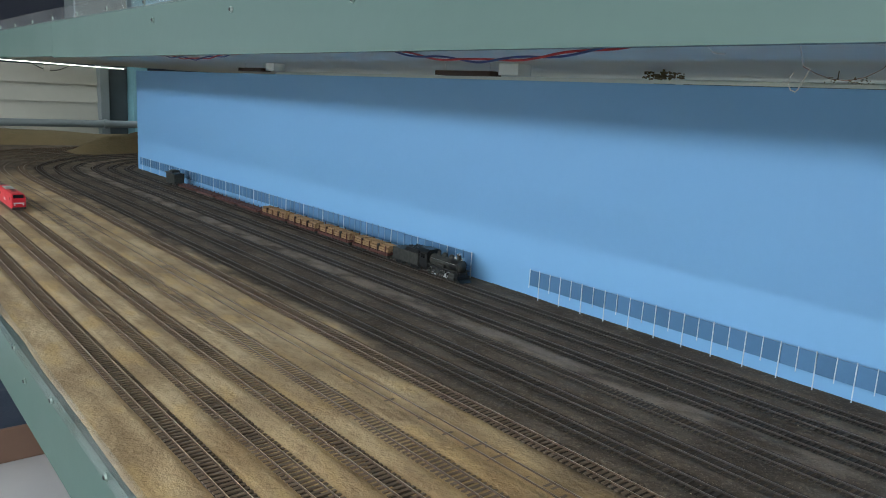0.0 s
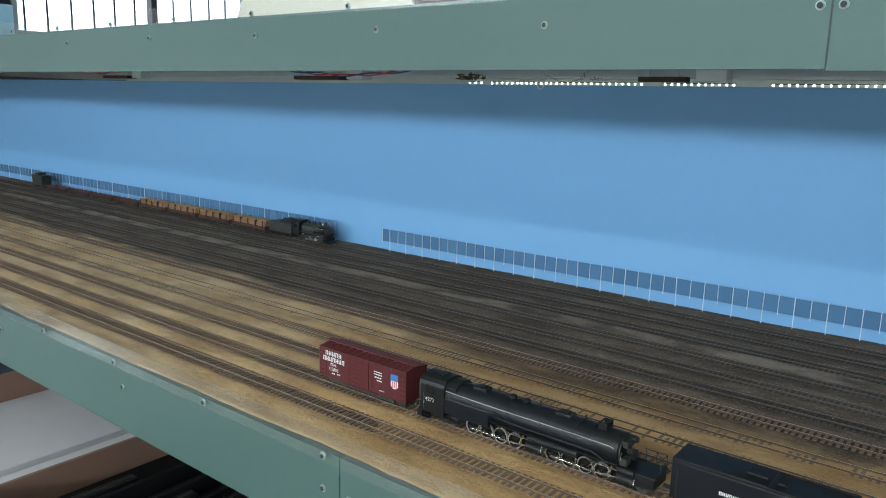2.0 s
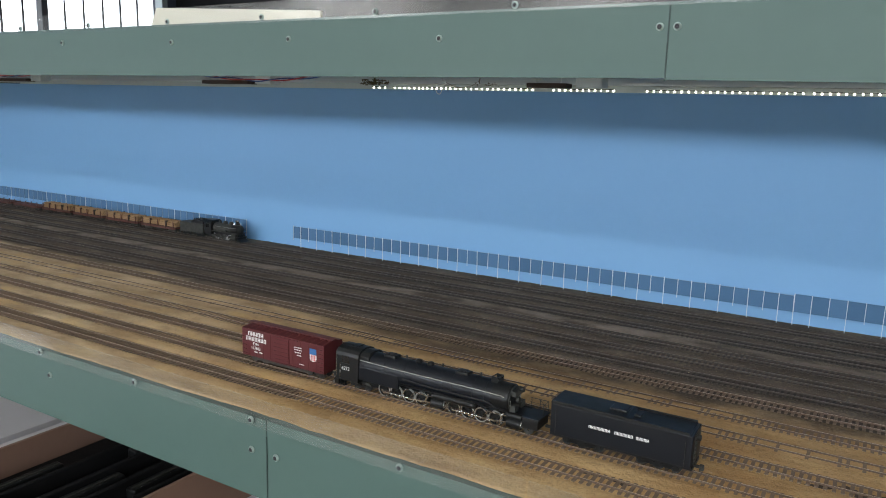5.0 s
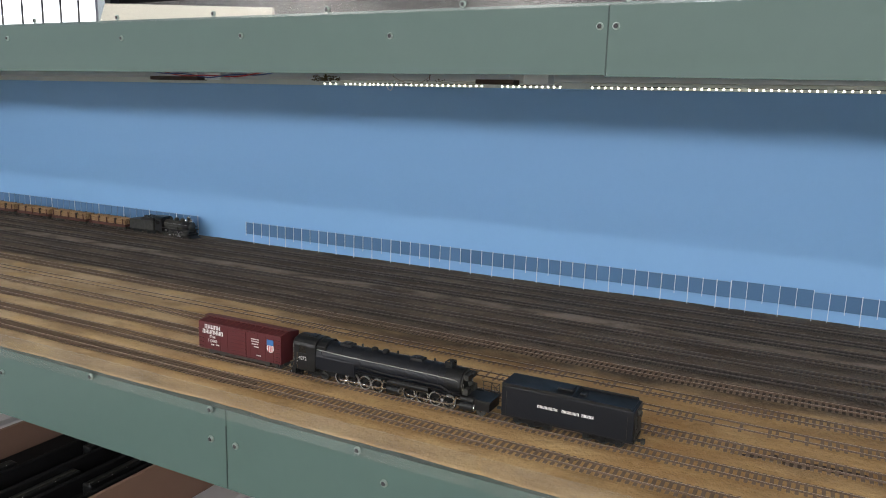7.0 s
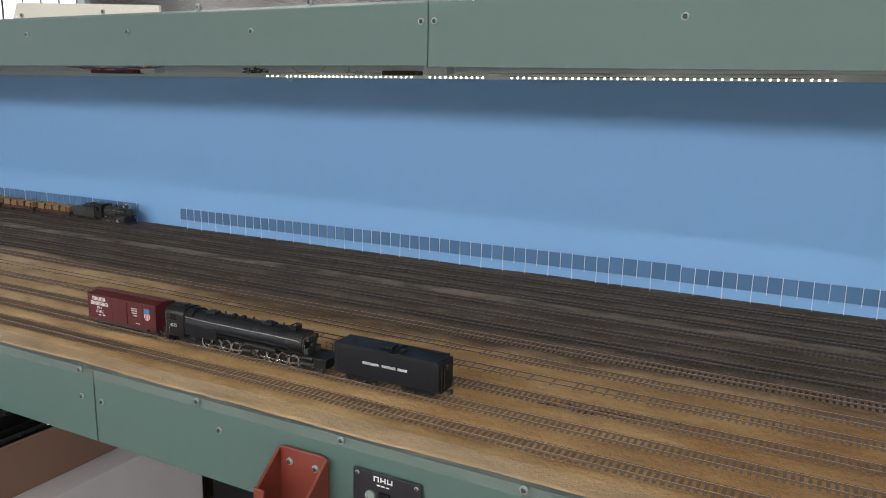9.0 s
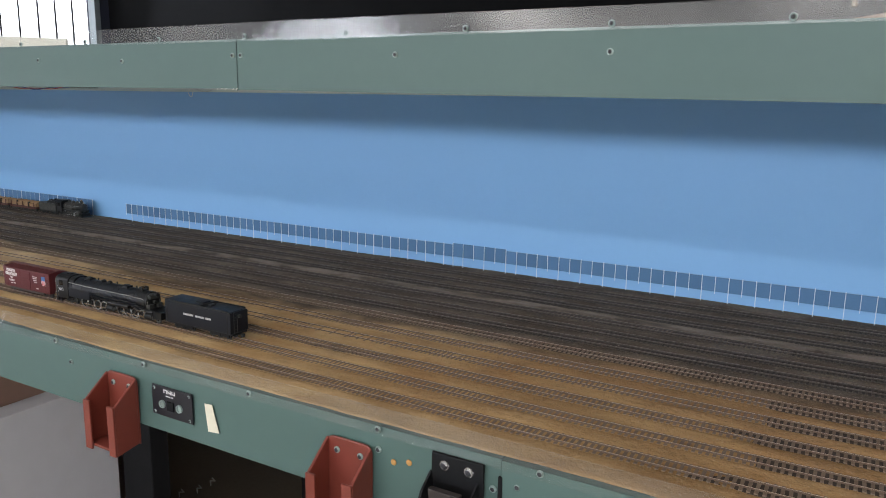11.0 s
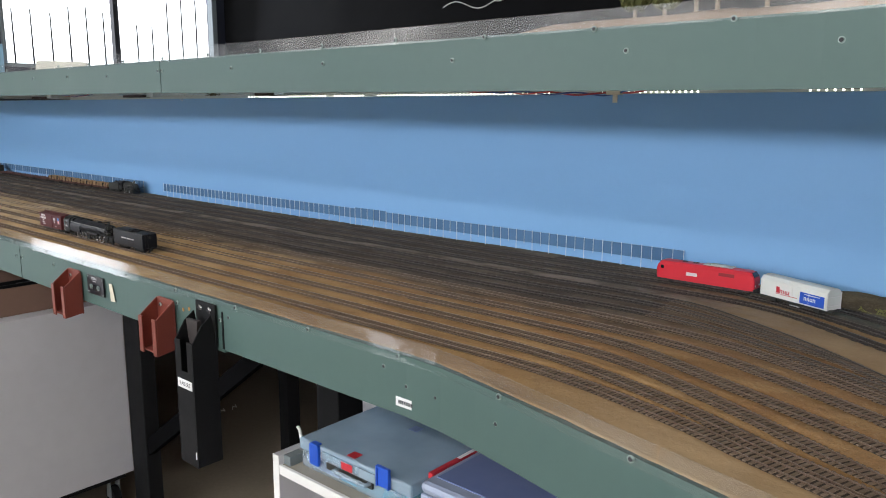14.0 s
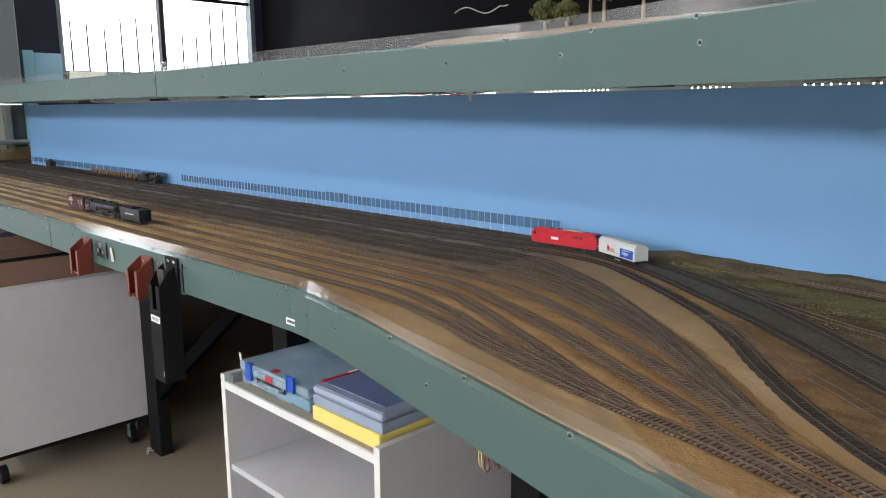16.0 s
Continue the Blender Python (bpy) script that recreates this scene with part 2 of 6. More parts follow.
GROUND = scenic_ground("sifted_earth")
FASCIA = surface("green_fascia_paint", (0.072, 0.124, 0.110), (0.061, 0.106, 0.093), 0.50, spec=0.42, scale=3, amount=0.6, bump=0.00012, fine=60)
BLUE = surface("sky_blue_paint", (0.200, 0.402, 0.670), (0.184, 0.374, 0.640), 0.6, scale=1.6, amount=0.7, bump=0.0001, fine=90)
CLEAR = clear("clear_acrylic", (0.975, 0.985, 0.985), 0.07, 0.016)
SOOTG = surface("dark_green_gap", (0.030, 0.052, 0.047), None, 0.6)
SCREW = surface("zinc_screw", (0.330, 0.410, 0.380), (0.150, 0.195, 0.180), 0.45, 0.5, 60)
RAIL = surface("brown_rail", (0.150, 0.098, 0.064), (0.090, 0.058, 0.038), 0.6, 0.2, 9, 0.8)
HEAD = surface("worn_rail_head", (0.80, 0.65, 0.49), (0.46, 0.34, 0.24), 0.40, 0.15, 7, 0.9, rough_var=0.15)
# darker heads, their paler tone putting glints into the colour
HEADD = surface("dark_rail_head", (0.36, 0.295, 0.235), (0.13, 0.102, 0.081), 0.45, 0.25, 7, 0.9)
RAILD = surface("dark_rail", (0.085, 0.067, 0.053), (0.045, 0.036, 0.029), 0.55, 0.3, 9, 0.9)
# bed colours hold the shade that lies between the ties
BED = surface("shaded_tie_gap", (0.040, 0.028, 0.020), (0.072, 0.050, 0.034), 0.95, scale=30, amount=0.9, fine=250)
BEDD = surface("dark_shaded_tie_gap", (0.031, 0.024, 0.019), (0.054, 0.042, 0.033), 0.95, scale=30, amount=0.9, fine=250)
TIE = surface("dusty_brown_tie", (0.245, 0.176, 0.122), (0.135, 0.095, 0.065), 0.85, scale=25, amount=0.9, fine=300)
TIED = surface("dark_tie", (0.078, 0.059, 0.046), (0.042, 0.032, 0.025), 0.85, scale=25, amount=0.9, fine=300)
FENCE = surface("fence_panel", (0.088, 0.180, 0.318), (0.068, 0.142, 0.256), 0.85, spec=0.2, scale=30, vary=0.12)
POST = surface("white_post", (0.62, 0.68, 0.74), (0.5, 0.56, 0.62), 0.5)
POSTB = surface("grey_blue_post", (0.22, 0.32, 0.45), (0.16, 0.25, 0.37), 0.6)
CLEARU = clear("scratched_acrylic", (0.97, 0.98, 0.98), 0.20, 0.024)
BARE = surface("pale_underside_board", (0.79, 0.84, 0.83), (0.68, 0.73, 0.71), 0.75, scale=5, amount=0.7)
WOOD = surface("rough_timber", (0.20, 0.13, 0.085), (0.11, 0.07, 0.045), 0.75, scale=12, stretch=(6, 1, 6), bump=0.0004)
WOODD = surface("dark_rough_timber", (0.075, 0.050, 0.038), (0.045, 0.030, 0.024), 0.8, scale=12, stretch=(6, 1, 6))
BLACKST = surface("black_steel_paint", (0.0075, 0.0078, 0.0085), (0.013, 0.013, 0.014), 0.62, scale=15, bump=0.0001, spec=0.14)
FLOOR = surface("stained_concrete", (0.300, 0.250, 0.185), (0.180, 0.150, 0.112), 0.42, spec=0.35, scale=1.3, amount=0.9, bump=0.0002, fine=70, rough_var=0.2)
WHITEB = surface("grey_white_laminate", (0.59, 0.58, 0.60), (0.47, 0.46, 0.48), 0.42, scale=2.5, amount=0.7)
WHITEE = surface("white_edge_band", (0.78, 0.77, 0.74), None, 0.45, scale=8, amount=0.3)
CARD = surface("brown_cardboard", (0.215, 0.128, 0.092), (0.170, 0.098, 0.070), 0.8, scale=9)
REDP = surface("red_oxide_plastic", (0.185, 0.038, 0.024), (0.135, 0.027, 0.017), 0.42, scale=14, amount=0.7, bump=0.00015)
PANELB = surface("black_panel", (0.012, 0.013, 0.018), None, 0.35)
TAPE = surface("masking_tape", (0.66, 0.62, 0.48), None, 0.7)
LABELW = surface("label_paper", (0.80, 0.80, 0.79), (0.7, 0.7, 0.7), 0.6)
INK = surface("printing_ink", (0.03, 0.03, 0.035), None, 0.6)
BLACKW = surface("black_wall_paint", (0.0065, 0.0065, 0.007), (0.010, 0.010, 0.010), 0.9, scale=2, spec=0.08)
NAVY = surface("navy_wall_paint", (0.018, 0.022, 0.040), (0.024, 0.028, 0.045), 0.7, scale=2)
PLASTER = surface("painted_room_wall", (0.62, 0.61, 0.57), (0.55, 0.54, 0.5), 0.8, scale=2)
CEIL = surface("white_ceiling_paint", (0.72, 0.71, 0.68), None, 0.85, scale=2)
CREAM = surface("cream_steel_cladding", (0.50, 0.49, 0.43), (0.42, 0.41, 0.36), 0.5, scale=3, bump=0.0001)
TEAL = surface("pale_teal_paint", (0.24, 0.47, 0.55), (0.21, 0.41, 0.49), 0.5, scale=4)
GREYM = surface("grey_steel_pipe", (0.26, 0.30, 0.31), (0.2, 0.23, 0.24), 0.4, 0.3, 10)
LED = glow("led_chip", (1.0, 0.97, 0.80), 5.0)
DAY = glow("daylight_haze", (0.97, 0.985, 1.0), 2.4)
DAYD = glow("daylight_yard", (0.97, 0.985, 1.0), 5.0)
BLUEW = surface("blue_wire", (0.03, 0.07, 0.25), None, 0.45)
REDW = surface("red_wire", (0.42, 0.03, 0.03), None, 0.45)
WHITEW = surface("white_wire", (0.70, 0.70, 0.66), None, 0.5)
YELLW = surface("yellow_wire", (0.62, 0.52, 0.24), None, 0.5)
LOCO = surface("black_loco_paint", (0.0060, 0.0066, 0.0070), (0.012, 0.0125, 0.013), 0.42, scale=60, amount=0.6, spec=0.30)
LOCOB = surface("blue_black_loco_paint", (0.0060, 0.0078, 0.0120), (0.0055, 0.0068, 0.0095), 0.40, scale=60, amount=0.6, spec=0.32)
SOOT = surface("sooty_weathered_black", (0.016, 0.018, 0.018), (0.062, 0.060, 0.052), 0.55, scale=140, amount=0.9, spec=0.25)
DULLST = surface("dull_wire_steel", (0.20, 0.20, 0.18), (0.10, 0.10, 0.09), 0.6, 0.4, 60)
TYRE = surface("dull_tyre_steel", (0.58, 0.58, 0.57), (0.30, 0.30, 0.29), 0.28, 0.85, 90)
RAILST = surface("handrail_steel", (0.34, 0.34, 0.31), (0.22, 0.22, 0.20), 0.45, 0.4, 60)
STEEL = surface("bright_rod_steel", (0.66, 0.66, 0.65), (0.4, 0.4, 0.39), 0.25, 0.9, 50)
BOXRED = surface("boxcar_red", (0.088, 0.0165, 0.0185), (0.068, 0.0125, 0.0145), 0.55, scale=50, amount=0.6, spec=0.3)
ROOFRED = surface("boxcar_roof_red", (0.128, 0.034, 0.028), (0.095, 0.022, 0.020), 0.6, scale=60, amount=0.7)
WHITEP = surface("white_lettering", (0.80, 0.80, 0.78), None, 0.5)
SHBLUE = surface("shield_blue", (0.04, 0.16, 0.42), None, 0.5)
SHRED = surface("shield_red", (0.50, 0.06, 0.06), None, 0.5)
LOCORED = surface("loco_red", (0.60, 0.012, 0.028), (0.50, 0.010, 0.022), 0.38, scale=40, amount=0.5)
ROOFGREY = surface("loco_roof_grey", (0.50, 0.50, 0.47), (0.4, 0.4, 0.38), 0.5, scale=50)
VANWHITE = surface("van_white", (0.70, 0.71, 0.66), (0.6, 0.61, 0.57), 0.45, scale=40)
FLATRED = surface("flat_car_brown_red", (0.085, 0.026, 0.018), (0.05, 0.018, 0.013), 0.7, scale=70)
LOG = surface("log_load", (0.30, 0.185, 0.090), (0.18, 0.105, 0.05), 0.8, scale=70, stretch=(4, 1, 4))
HILL = surface("earth_bank", (0.185, 0.130, 0.058), (0.105, 0.083, 0.036), 0.95, scale=7, amount=0.9, bump=0.003, fine=90)
FOAM = surface("tan_scenery_shell", (0.47, 0.335, 0.235), (0.34, 0.235, 0.165), 0.9, scale=8, amount=0.8, bump=0.002, fine=70)
LEAF = surface("model_foliage", (0.105, 0.110, 0.030), (0.060, 0.072, 0.020), 0.9, scale=50)
TURF = surface("static_grass", (0.370, 0.320, 0.075), (0.130, 0.120, 0.038), 0.95, scale=14, amount=1.0, fine=200)
TRUNK = surface("model_trunk", (0.33, 0.26, 0.18), (0.2, 0.15, 0.1), 0.85, scale=60)
DECKTOP = surface("upper_deck_scenic_base", (0.32, 0.25, 0.17), (0.22, 0.17, 0.11), 0.9, scale=6)
BLUEPL = clear("blue_tinted_plastic", (0.62, 0.78, 0.90), 0.2, 0.36, lo=0.85, hi=1.15)
CLEARPL = clear("frosted_clear_plastic", (0.74, 0.84, 0.90), 0.2, 0.24, lo=0.85, hi=1.15)
NAVYPL = surface("blue_plastic_lid", (0.115, 0.170, 0.330), (0.09, 0.135, 0.28), 0.35, scale=6)
LILAC = surface("smoky_plastic_case", (0.30, 0.35, 0.46), (0.25, 0.30, 0.41), 0.35, scale=6)
YELLOW = surface("yellow_plastic_case", (0.82, 0.68, 0.20), (0.74, 0.60, 0.16), 0.5, scale=8)
BRBLUE = surface("bright_blue_clip", (0.015, 0.09, 0.52), None, 0.35)
BRRED = surface("bright_red_plastic", (0.55, 0.03, 0.045), None, 0.4)
CLOTH = surface("dark_blue_cloth", (0.035, 0.05, 0.085), (0.02, 0.03, 0.055), 0.9, scale=20, bump=0.001)
TEALIN = surface("teal_contents", (0.05, 0.30, 0.42), (0.09, 0.4, 0.5), 0.6, scale=14)


# ---- mesh building ----
class Shape:
    """Collects solids in one mesh."""

    def __init__(self):
        self.v, self.f = [], []

    def add(self, verts, faces):
        o = len(self.v)
        self.v += [tuple(p) for p in verts]
        self.f += [tuple(i + o for i in q) for q in faces]
        return self

    def box(self, x0, x1, y0, y1, z0, z1):
        return self.add([(x0, y0, z0), (x1, y0, z0), (x1, y1, z0), (x0, y1, z0), (x0, y0, z1), (x1, y0, z1), (x1, y1, z1), (x0, y1, z1)],
                        [(0, 3, 2, 1), (4, 5, 6, 7), (0, 1, 5, 4), (1, 2, 6, 5), (2, 3, 7, 6), (3, 0, 4, 7)])

    def prism(self, outline, a, b, axis="z"):
        """An outline swept from a to b along an axis; the outline holds the two other coordinates in the order x, y, z."""
        put = {"z": lambda p, t: (p[0], p[1], t), "y": lambda p, t: (p[0], t, p[1]), "x": lambda p, t: (t, p[0], p[1])}[axis]
        n = len(outline)
        return self.add([put(p, a) for p in outline] + [put(p, b) for p in outline],
                        [tuple(range(n - 1, -1, -1)), tuple(range(n, 2 * n))] + [(i, (i + 1) % n, n + (i + 1) % n, n + i) for i in range(n)])

    def tube(self, path, r, n=8, closed=False, radii=None):
        pts = [Vector(p) for p in path]
        rings = []
        up = Vector((0, 0, 1))
        for i, p in enumerate(pts):
            d = (pts[min(i + 1, len(pts) - 1)] - pts[max(i - 1, 0)]).normalized()
            s = d.cross(up)
            s = s.normalized() if s.length > 1e-4 else Vector((1, 0, 0))
            u = s.cross(d)
            rr = radii[i] if radii else r
            rings.append([p + rr * (math.cos(2 * math.pi * j / n) * s + math.sin(2 * math.pi * j / n) * u) for j in range(n)])
        verts = [q for ring in rings for q in ring]
        faces = [(i * n + j, i * n + (j + 1) % n, (i + 1) * n + (j + 1) % n, (i + 1) * n + j) for i in range(len(pts) - 1) for j in range(n)]
        faces += [tuple(range(n - 1, -1, -1)), tuple((len(pts) - 1) * n + j for j in range(n))]
        return self.add(verts, faces)

    def rod(self, a, b, r, n=8):
        return self.tube([a, b], r, n)

    def ring(self, c, r_out, r_in, w, n=16, axis="x"):
        """A flat ring standing across an axis, such as a wheel's rim."""
        verts = []
        for t in (-w / 2, w / 2):
            for r in (r_out, r_in):
                for j in range(n):
                    a, b = r * math.cos(2 * math.pi * j / n), r * math.sin(2 * math.pi * j / n)
                    verts.append({"x": (c[0] + t, c[1] + a, c[2] + b), "y": (c[0] + a, c[1] + t, c[2] + b), "z": (c[0] + a, c[1] + b, c[2] + t)}[axis])
        faces = []
        for j in range(n):
            i = (j + 1) % n
            faces += [(j, i, n + i, n + j), (2 * n + j, 3 * n + j, 3 * n + i, 2 * n + i), (j, 2 * n + j, 2 * n + i, i), (n + j, n + i, 3 * n + i, 3 * n + j)]
        return self.add(verts, faces)

    def dome(self, c, r, h, n=12, steps=4, axis=(0, 0, 1)):
        q = Vector((0, 0, 1)).rotation_difference(Vector(axis))
        verts, faces = [], []
        for s in range(steps):
            a = s / steps * math.pi / 2
            verts += [Vector(c) + q @ Vector((r * math.cos(a) * math.cos(2 * math.pi * j / n), r * math.cos(a) * math.sin(2 * math.pi * j / n), h * math.sin(a))) for j in range(n)]
        verts.append(Vector(c) + q @ Vector((0, 0, h)))
        for s in range(steps - 1):
            faces += [(s * n + j, s * n + (j + 1) % n, (s + 1) * n + (j + 1) % n, (s + 1) * n + j) for j in range(n)]
        faces += [((steps - 1) * n + j, (steps - 1) * n + (j + 1) % n, steps * n) for j in range(n)]
        faces.append(tuple(range(n - 1, -1, -1)))
        return self.add(verts, faces)

    def mesh(self, name, mat, bevel=0.0, smooth=False, segments=2):
        me = bpy.data.meshes.new(name)
        me.from_pydata(self.v, [], self.f)
        bm = bmesh.new()
        bm.from_mesh(me)
        bmesh.ops.recalc_face_normals(bm, faces=bm.faces)
        if bevel:
            edges = [e for e in bm.edges if len(e.link_faces) == 2 and e.calc_face_angle(0) > 0.5]
            bmesh.ops.bevel(bm, geom=edges, offset=bevel, segments=segments, profile=0.5, affect="EDGES", clamp_overlap=True)
        if smooth:
            for q in bm.faces:
                q.smooth = True
            for e in bm.edges:
                e.smooth = len(e.link_faces) == 2 and e.calc_face_angle(0) < 0.7
        bm.to_mesh(me)
        bm.free()
        me.materials.append(mat)
        return me


def part(name, shape, mat, parent, label="", bevel=0.0, smooth=False, at=None):
    ob = new(name, shape.mesh(name, mat, bevel, smooth) if isinstance(shape, Shape) else shape)
    ob.parent = parent
    if at is not None:
        ob.matrix_local = at
    return tagged(ob, label)


def thing(name, label, category, at=None, group="", kind=""):
    ob = new(name)
    ob.empty_display_size = 0.02
    if at is not None:
        ob.matrix_world = at
    return tagged(ob, label, category, group, kind)


def solid(name, shape, mat, label, category, group="", kind="", bevel=0.0, smooth=False):
    return tagged(new(name, shape.mesh(name, mat, bevel, smooth)), label, category, group, kind)


def S():
    return Shape()


def lettering(text, size, m, mat, name, parent, depth=0.0002, squeeze=1.0):
    """Raised lettering in the built-in font, turned into a mesh, centred at the pose m."""
    cu = bpy.data.curves.new(name, "FONT")
    cu.body, cu.size, cu.extrude, cu.align_x, cu.align_y = text, size, depth, "CENTER", "CENTER"
    tmp = bpy.data.objects.new("tmp", cu)
    scene.collection.objects.link(tmp)
    dg = bpy.context.evaluated_depsgraph_get()
    dg.update()
    me = bpy.data.meshes.new_from_object(tmp.evaluated_get(dg))
    bpy.data.objects.remove(tmp)
    me.materials.clear()
    me.materials.append(mat)
    ob = new(name, me)
    ob.parent = parent
    ob.matrix_local = m @ Matrix.Diagonal((squeeze, 1, 1, 1))
    return ob


# face of a thing that looks towards -x: text runs along -y
def west(x, y, z):
    return Matrix(((0, 0, -1, x), (-1, 0, 0, y), (0, 1, 0, z), (0, 0, 0, 1)))


# ---- the room ----
rng = random.Random(7)
X0, X1, Y0, Y1, H, FZ = -4.0, 3.78, -5.0, 4.62, 3.0, -0.07
solid("floor", S().box(X0 - .2, X1 + .2, Y0 - .2, Y1 + .2, FZ - .12, FZ), FLOOR, "worn brown-grey concrete workshop floor", "floor", kind="structure")
solid("ceiling", S().box(X0 - .2, X1 + .2, Y0 - .2, Y1 + .2, H, H + 0.1), CEIL, "plain white room ceiling", "ceiling", kind="structure")
solid("wall_east", S().box(X1, X1 + .15, Y0, Y1, FZ, H), BLACKW, "matt black painted wall behind the layout", "wall", kind="structure")
solid("wall_south", S().box(X0, X1, Y0 - .15, Y0, FZ, H), PLASTER, "plain pale room wall", "wall", kind="structure")
# wall across the aisle with its long high window, and an unseen low opening added as fill
W0, W1, WZ0, WZ1 = -4.8, 4.2, 1.75, 2.05
wall = S().box(X0 - .15, X0, Y0, Y1, FZ, .98).box(X0 - .15, X0, Y0, Y1, 1.26, WZ0).box(X0 - .15, X0, Y0, W0, .98, 1.26).box(X0 - .15, X0, W1, Y1, .98, 1.26).box(X0 - .15, X0, Y0, Y1, WZ1, H).box(X0 - .15, X0, Y0, W0, WZ0, WZ1).box(X0 - .15, X0, W1, Y1, WZ0, WZ1)
solid("wall_west", wall, PLASTER, "plain pale room wall with a high strip window and an added low fill opening", "wall", kind="structure")
solid("backdrop_west", S().box(X0 - .6, X0 - .58, W0 - .5, W1 + .5, .5, 2.4), DAY, "bright overcast daylight outside", "daylight", kind="structure")
# end wall: cladding below, window opening above
EW0, EW1, EZ0, EZ1 = 1.795, 3.685, 1.545, 2.45
DX0, DX1, DZ = -2.40, -1.50, 2.03
wall = S().box(X0, DX0, Y1, Y1 + .15, FZ, H).box(DX0, DX1, Y1, Y1 + .15, DZ, H).box(DX1, EW0, Y1, Y1 + .15, FZ, H)
wall.box(EW0, EW1, Y1, Y1 + .15, FZ, EZ0).box(EW0, EW1, Y1, Y1 + .15, EZ1, H).box(EW1, X1, Y1, Y1 + .15, FZ, H)
solid("wall_north", wall, NAVY, "dark navy painted end wall with a window opening", "wall", kind="structure")
solid("backdrop_north", S().box(EW0 - .5, EW1 + .5, Y1 + .7, Y1 + .72, 1.1, 2.9), DAY, "glaring overcast daylight outside", "daylight", kind="structure")
# open doorway at the end of the aisle
solid("backdrop_yard", S().box(DX0 - .5, DX1 + .5, Y1 + .7, Y1 + .72, FZ, 2.5), DAYD, "glaring overcast daylight outside the doorway", "daylight", kind="structure")
fr = S().box(DX0 - .06, DX0, Y1 - .02, Y1 + .16, FZ, DZ + .06).box(DX1, DX1 + .06, Y1 - .02, Y1 + .16, FZ, DZ + .06).box(DX0, DX1, Y1 - .02, Y1 + .16, DZ, DZ + .06)
solid("door_2", fr, GREYM, "grey steel door frame of an open doorway", "door frame", kind="structure", bevel=0.003)
win = thing("window_1", "dark-framed two-bay window glaring with daylight, thin upright bars outside", "window", kind="structure")
fr = S().box(EW0, EW1, Y1 - .02, Y1 + .06, EZ0, EZ0 + .03).box(EW0, EW1, Y1 - .02, Y1 + .06, EZ1 - .03, EZ1)
fr.box(EW0, EW0 + .03, Y1 - .02, Y1 + .06, EZ0 + .03, EZ1 - .03).box(EW1 - .05, EW1, Y1 - .02, Y1 + .06, EZ0 + .03, EZ1 - .03)
part("window_frame", fr, GREYM, win, "dark grey metal frame", bevel=0.003)
part("mullion", S().box(2.688, 2.732, Y1 - .015, Y1 + .05, EZ0 + .03, EZ1 - .03), surface("dark_grey_frame", (.030, .032, .036), (.045, .047, .052), .5), win, bevel=0.003)
part("top_rail", S().box(2.732, EW1 - .05, Y1 + .005, Y1 + .035, 2.262, 2.292), BLACKST, win, bevel=.002)
part("window_bar", S().box(EW0 + .03, 2.688, Y1 + .01, Y1 + .03, 2.28, 2.30), BLACKST, win)
for xx, top in ((2.0, 2.02), (2.143, 2.03), (2.30, 2.01), (2.452, 2.08), (2.60, 2.09), (2.749, 2.06), (3.055, 1.98), (3.203, 1.98), (3.36, 2.22), (3.508, 2.29), (3.66, 2.30)):
    part("window_bar", S().prism([(xx - .007, 1.40), (xx + .007, 1.40), (xx + .003, top), (xx - .003, top)], Y1 + .30, Y1 + .312, "y"), BLACKST, win)
# cream lapped steel cladding seen below the upper deck
for i in range(5):
    z = 0.805 + i * 0.096
    s = S().prism([(Y1 - .030, z), (Y1 - .012, z), (Y1 - .004, z + .096), (Y1 - .010, z + .096)], -1.2, 1.30, "x")
    solid("trim_cladding", s, CREAM, "cream lapped steel cladding board on the end wall", "wall cladding", kind="structure", bevel=0.001)
solid("trim_column", S().box(1.30, 1.345, Y1 - .09, Y1 - .005, FZ, 1.50), GREYM, "grey steel wall column", "column", kind="structure", bevel=0.003)
solid("door_1", S().box(1.345, 1.46, Y1 - .03, Y1 - .003, FZ, 1.5), surface("dull_grey_steel", (.085, .105, .115), (.06, .075, .085), .5, scale=4), "dark blue-grey steel panel", "panel", kind="structure", bevel=0.002)
solid("trim_post", S().box(1.46, 1.54, Y1 - .14, Y1 - .003, FZ, 1.72), TEAL, "pale teal painted timber post", "post", kind="structure", bevel=0.004)
solid("trim_board", S().box(1.57, 1.79, Y1 - .04, Y1 - .004, 1.40, 1.71), surface("pale_blue_paint", (.34, .56, .72), (.30, .50, .66), .5, scale=4), "pale blue painted board under the window", "board", kind="structure", bevel=0.003)
solid("trim_pillar", S().box(1.15, 1.42, Y1 - .20, Y1 - .004, 1.36, H - .005), GREYM, "grey curtain pillar beside the window", "pillar", kind="structure", bevel=0.01)
pipe = thing("wall_pipe", "grey painted steel pipe along the end wall", "pipe")
part("pipe", S().rod((-1.2, Y1 - .16, .985), (1.49, Y1 - .16, .985), .020, 14), GREYM, pipe, smooth=True)
for xx in (0.4, 1.30):
    part("clamp", S().ring((xx, Y1 - .16, .985), .026, .020, .02, 14, "x").box(xx - .01, xx + .01, Y1 - .14, Y1 - .002, .975, .995), GREYM, pipe)

# fluorescent battens over the aisle, out of sight
for yy in (-3.4, -1.2, 1.0, 3.2):
    bt = thing("ceiling_batten", "white fluorescent ceiling batten", "ceiling light", group="ceiling battens")
    part("body", S().box(-2.96, -2.84, yy - .78, yy + .78, 2.95, 2.998), WHITEE, bt, bevel=0.004)

# ---- lower layout table ----
GZ = 0.8875  # scenic ground


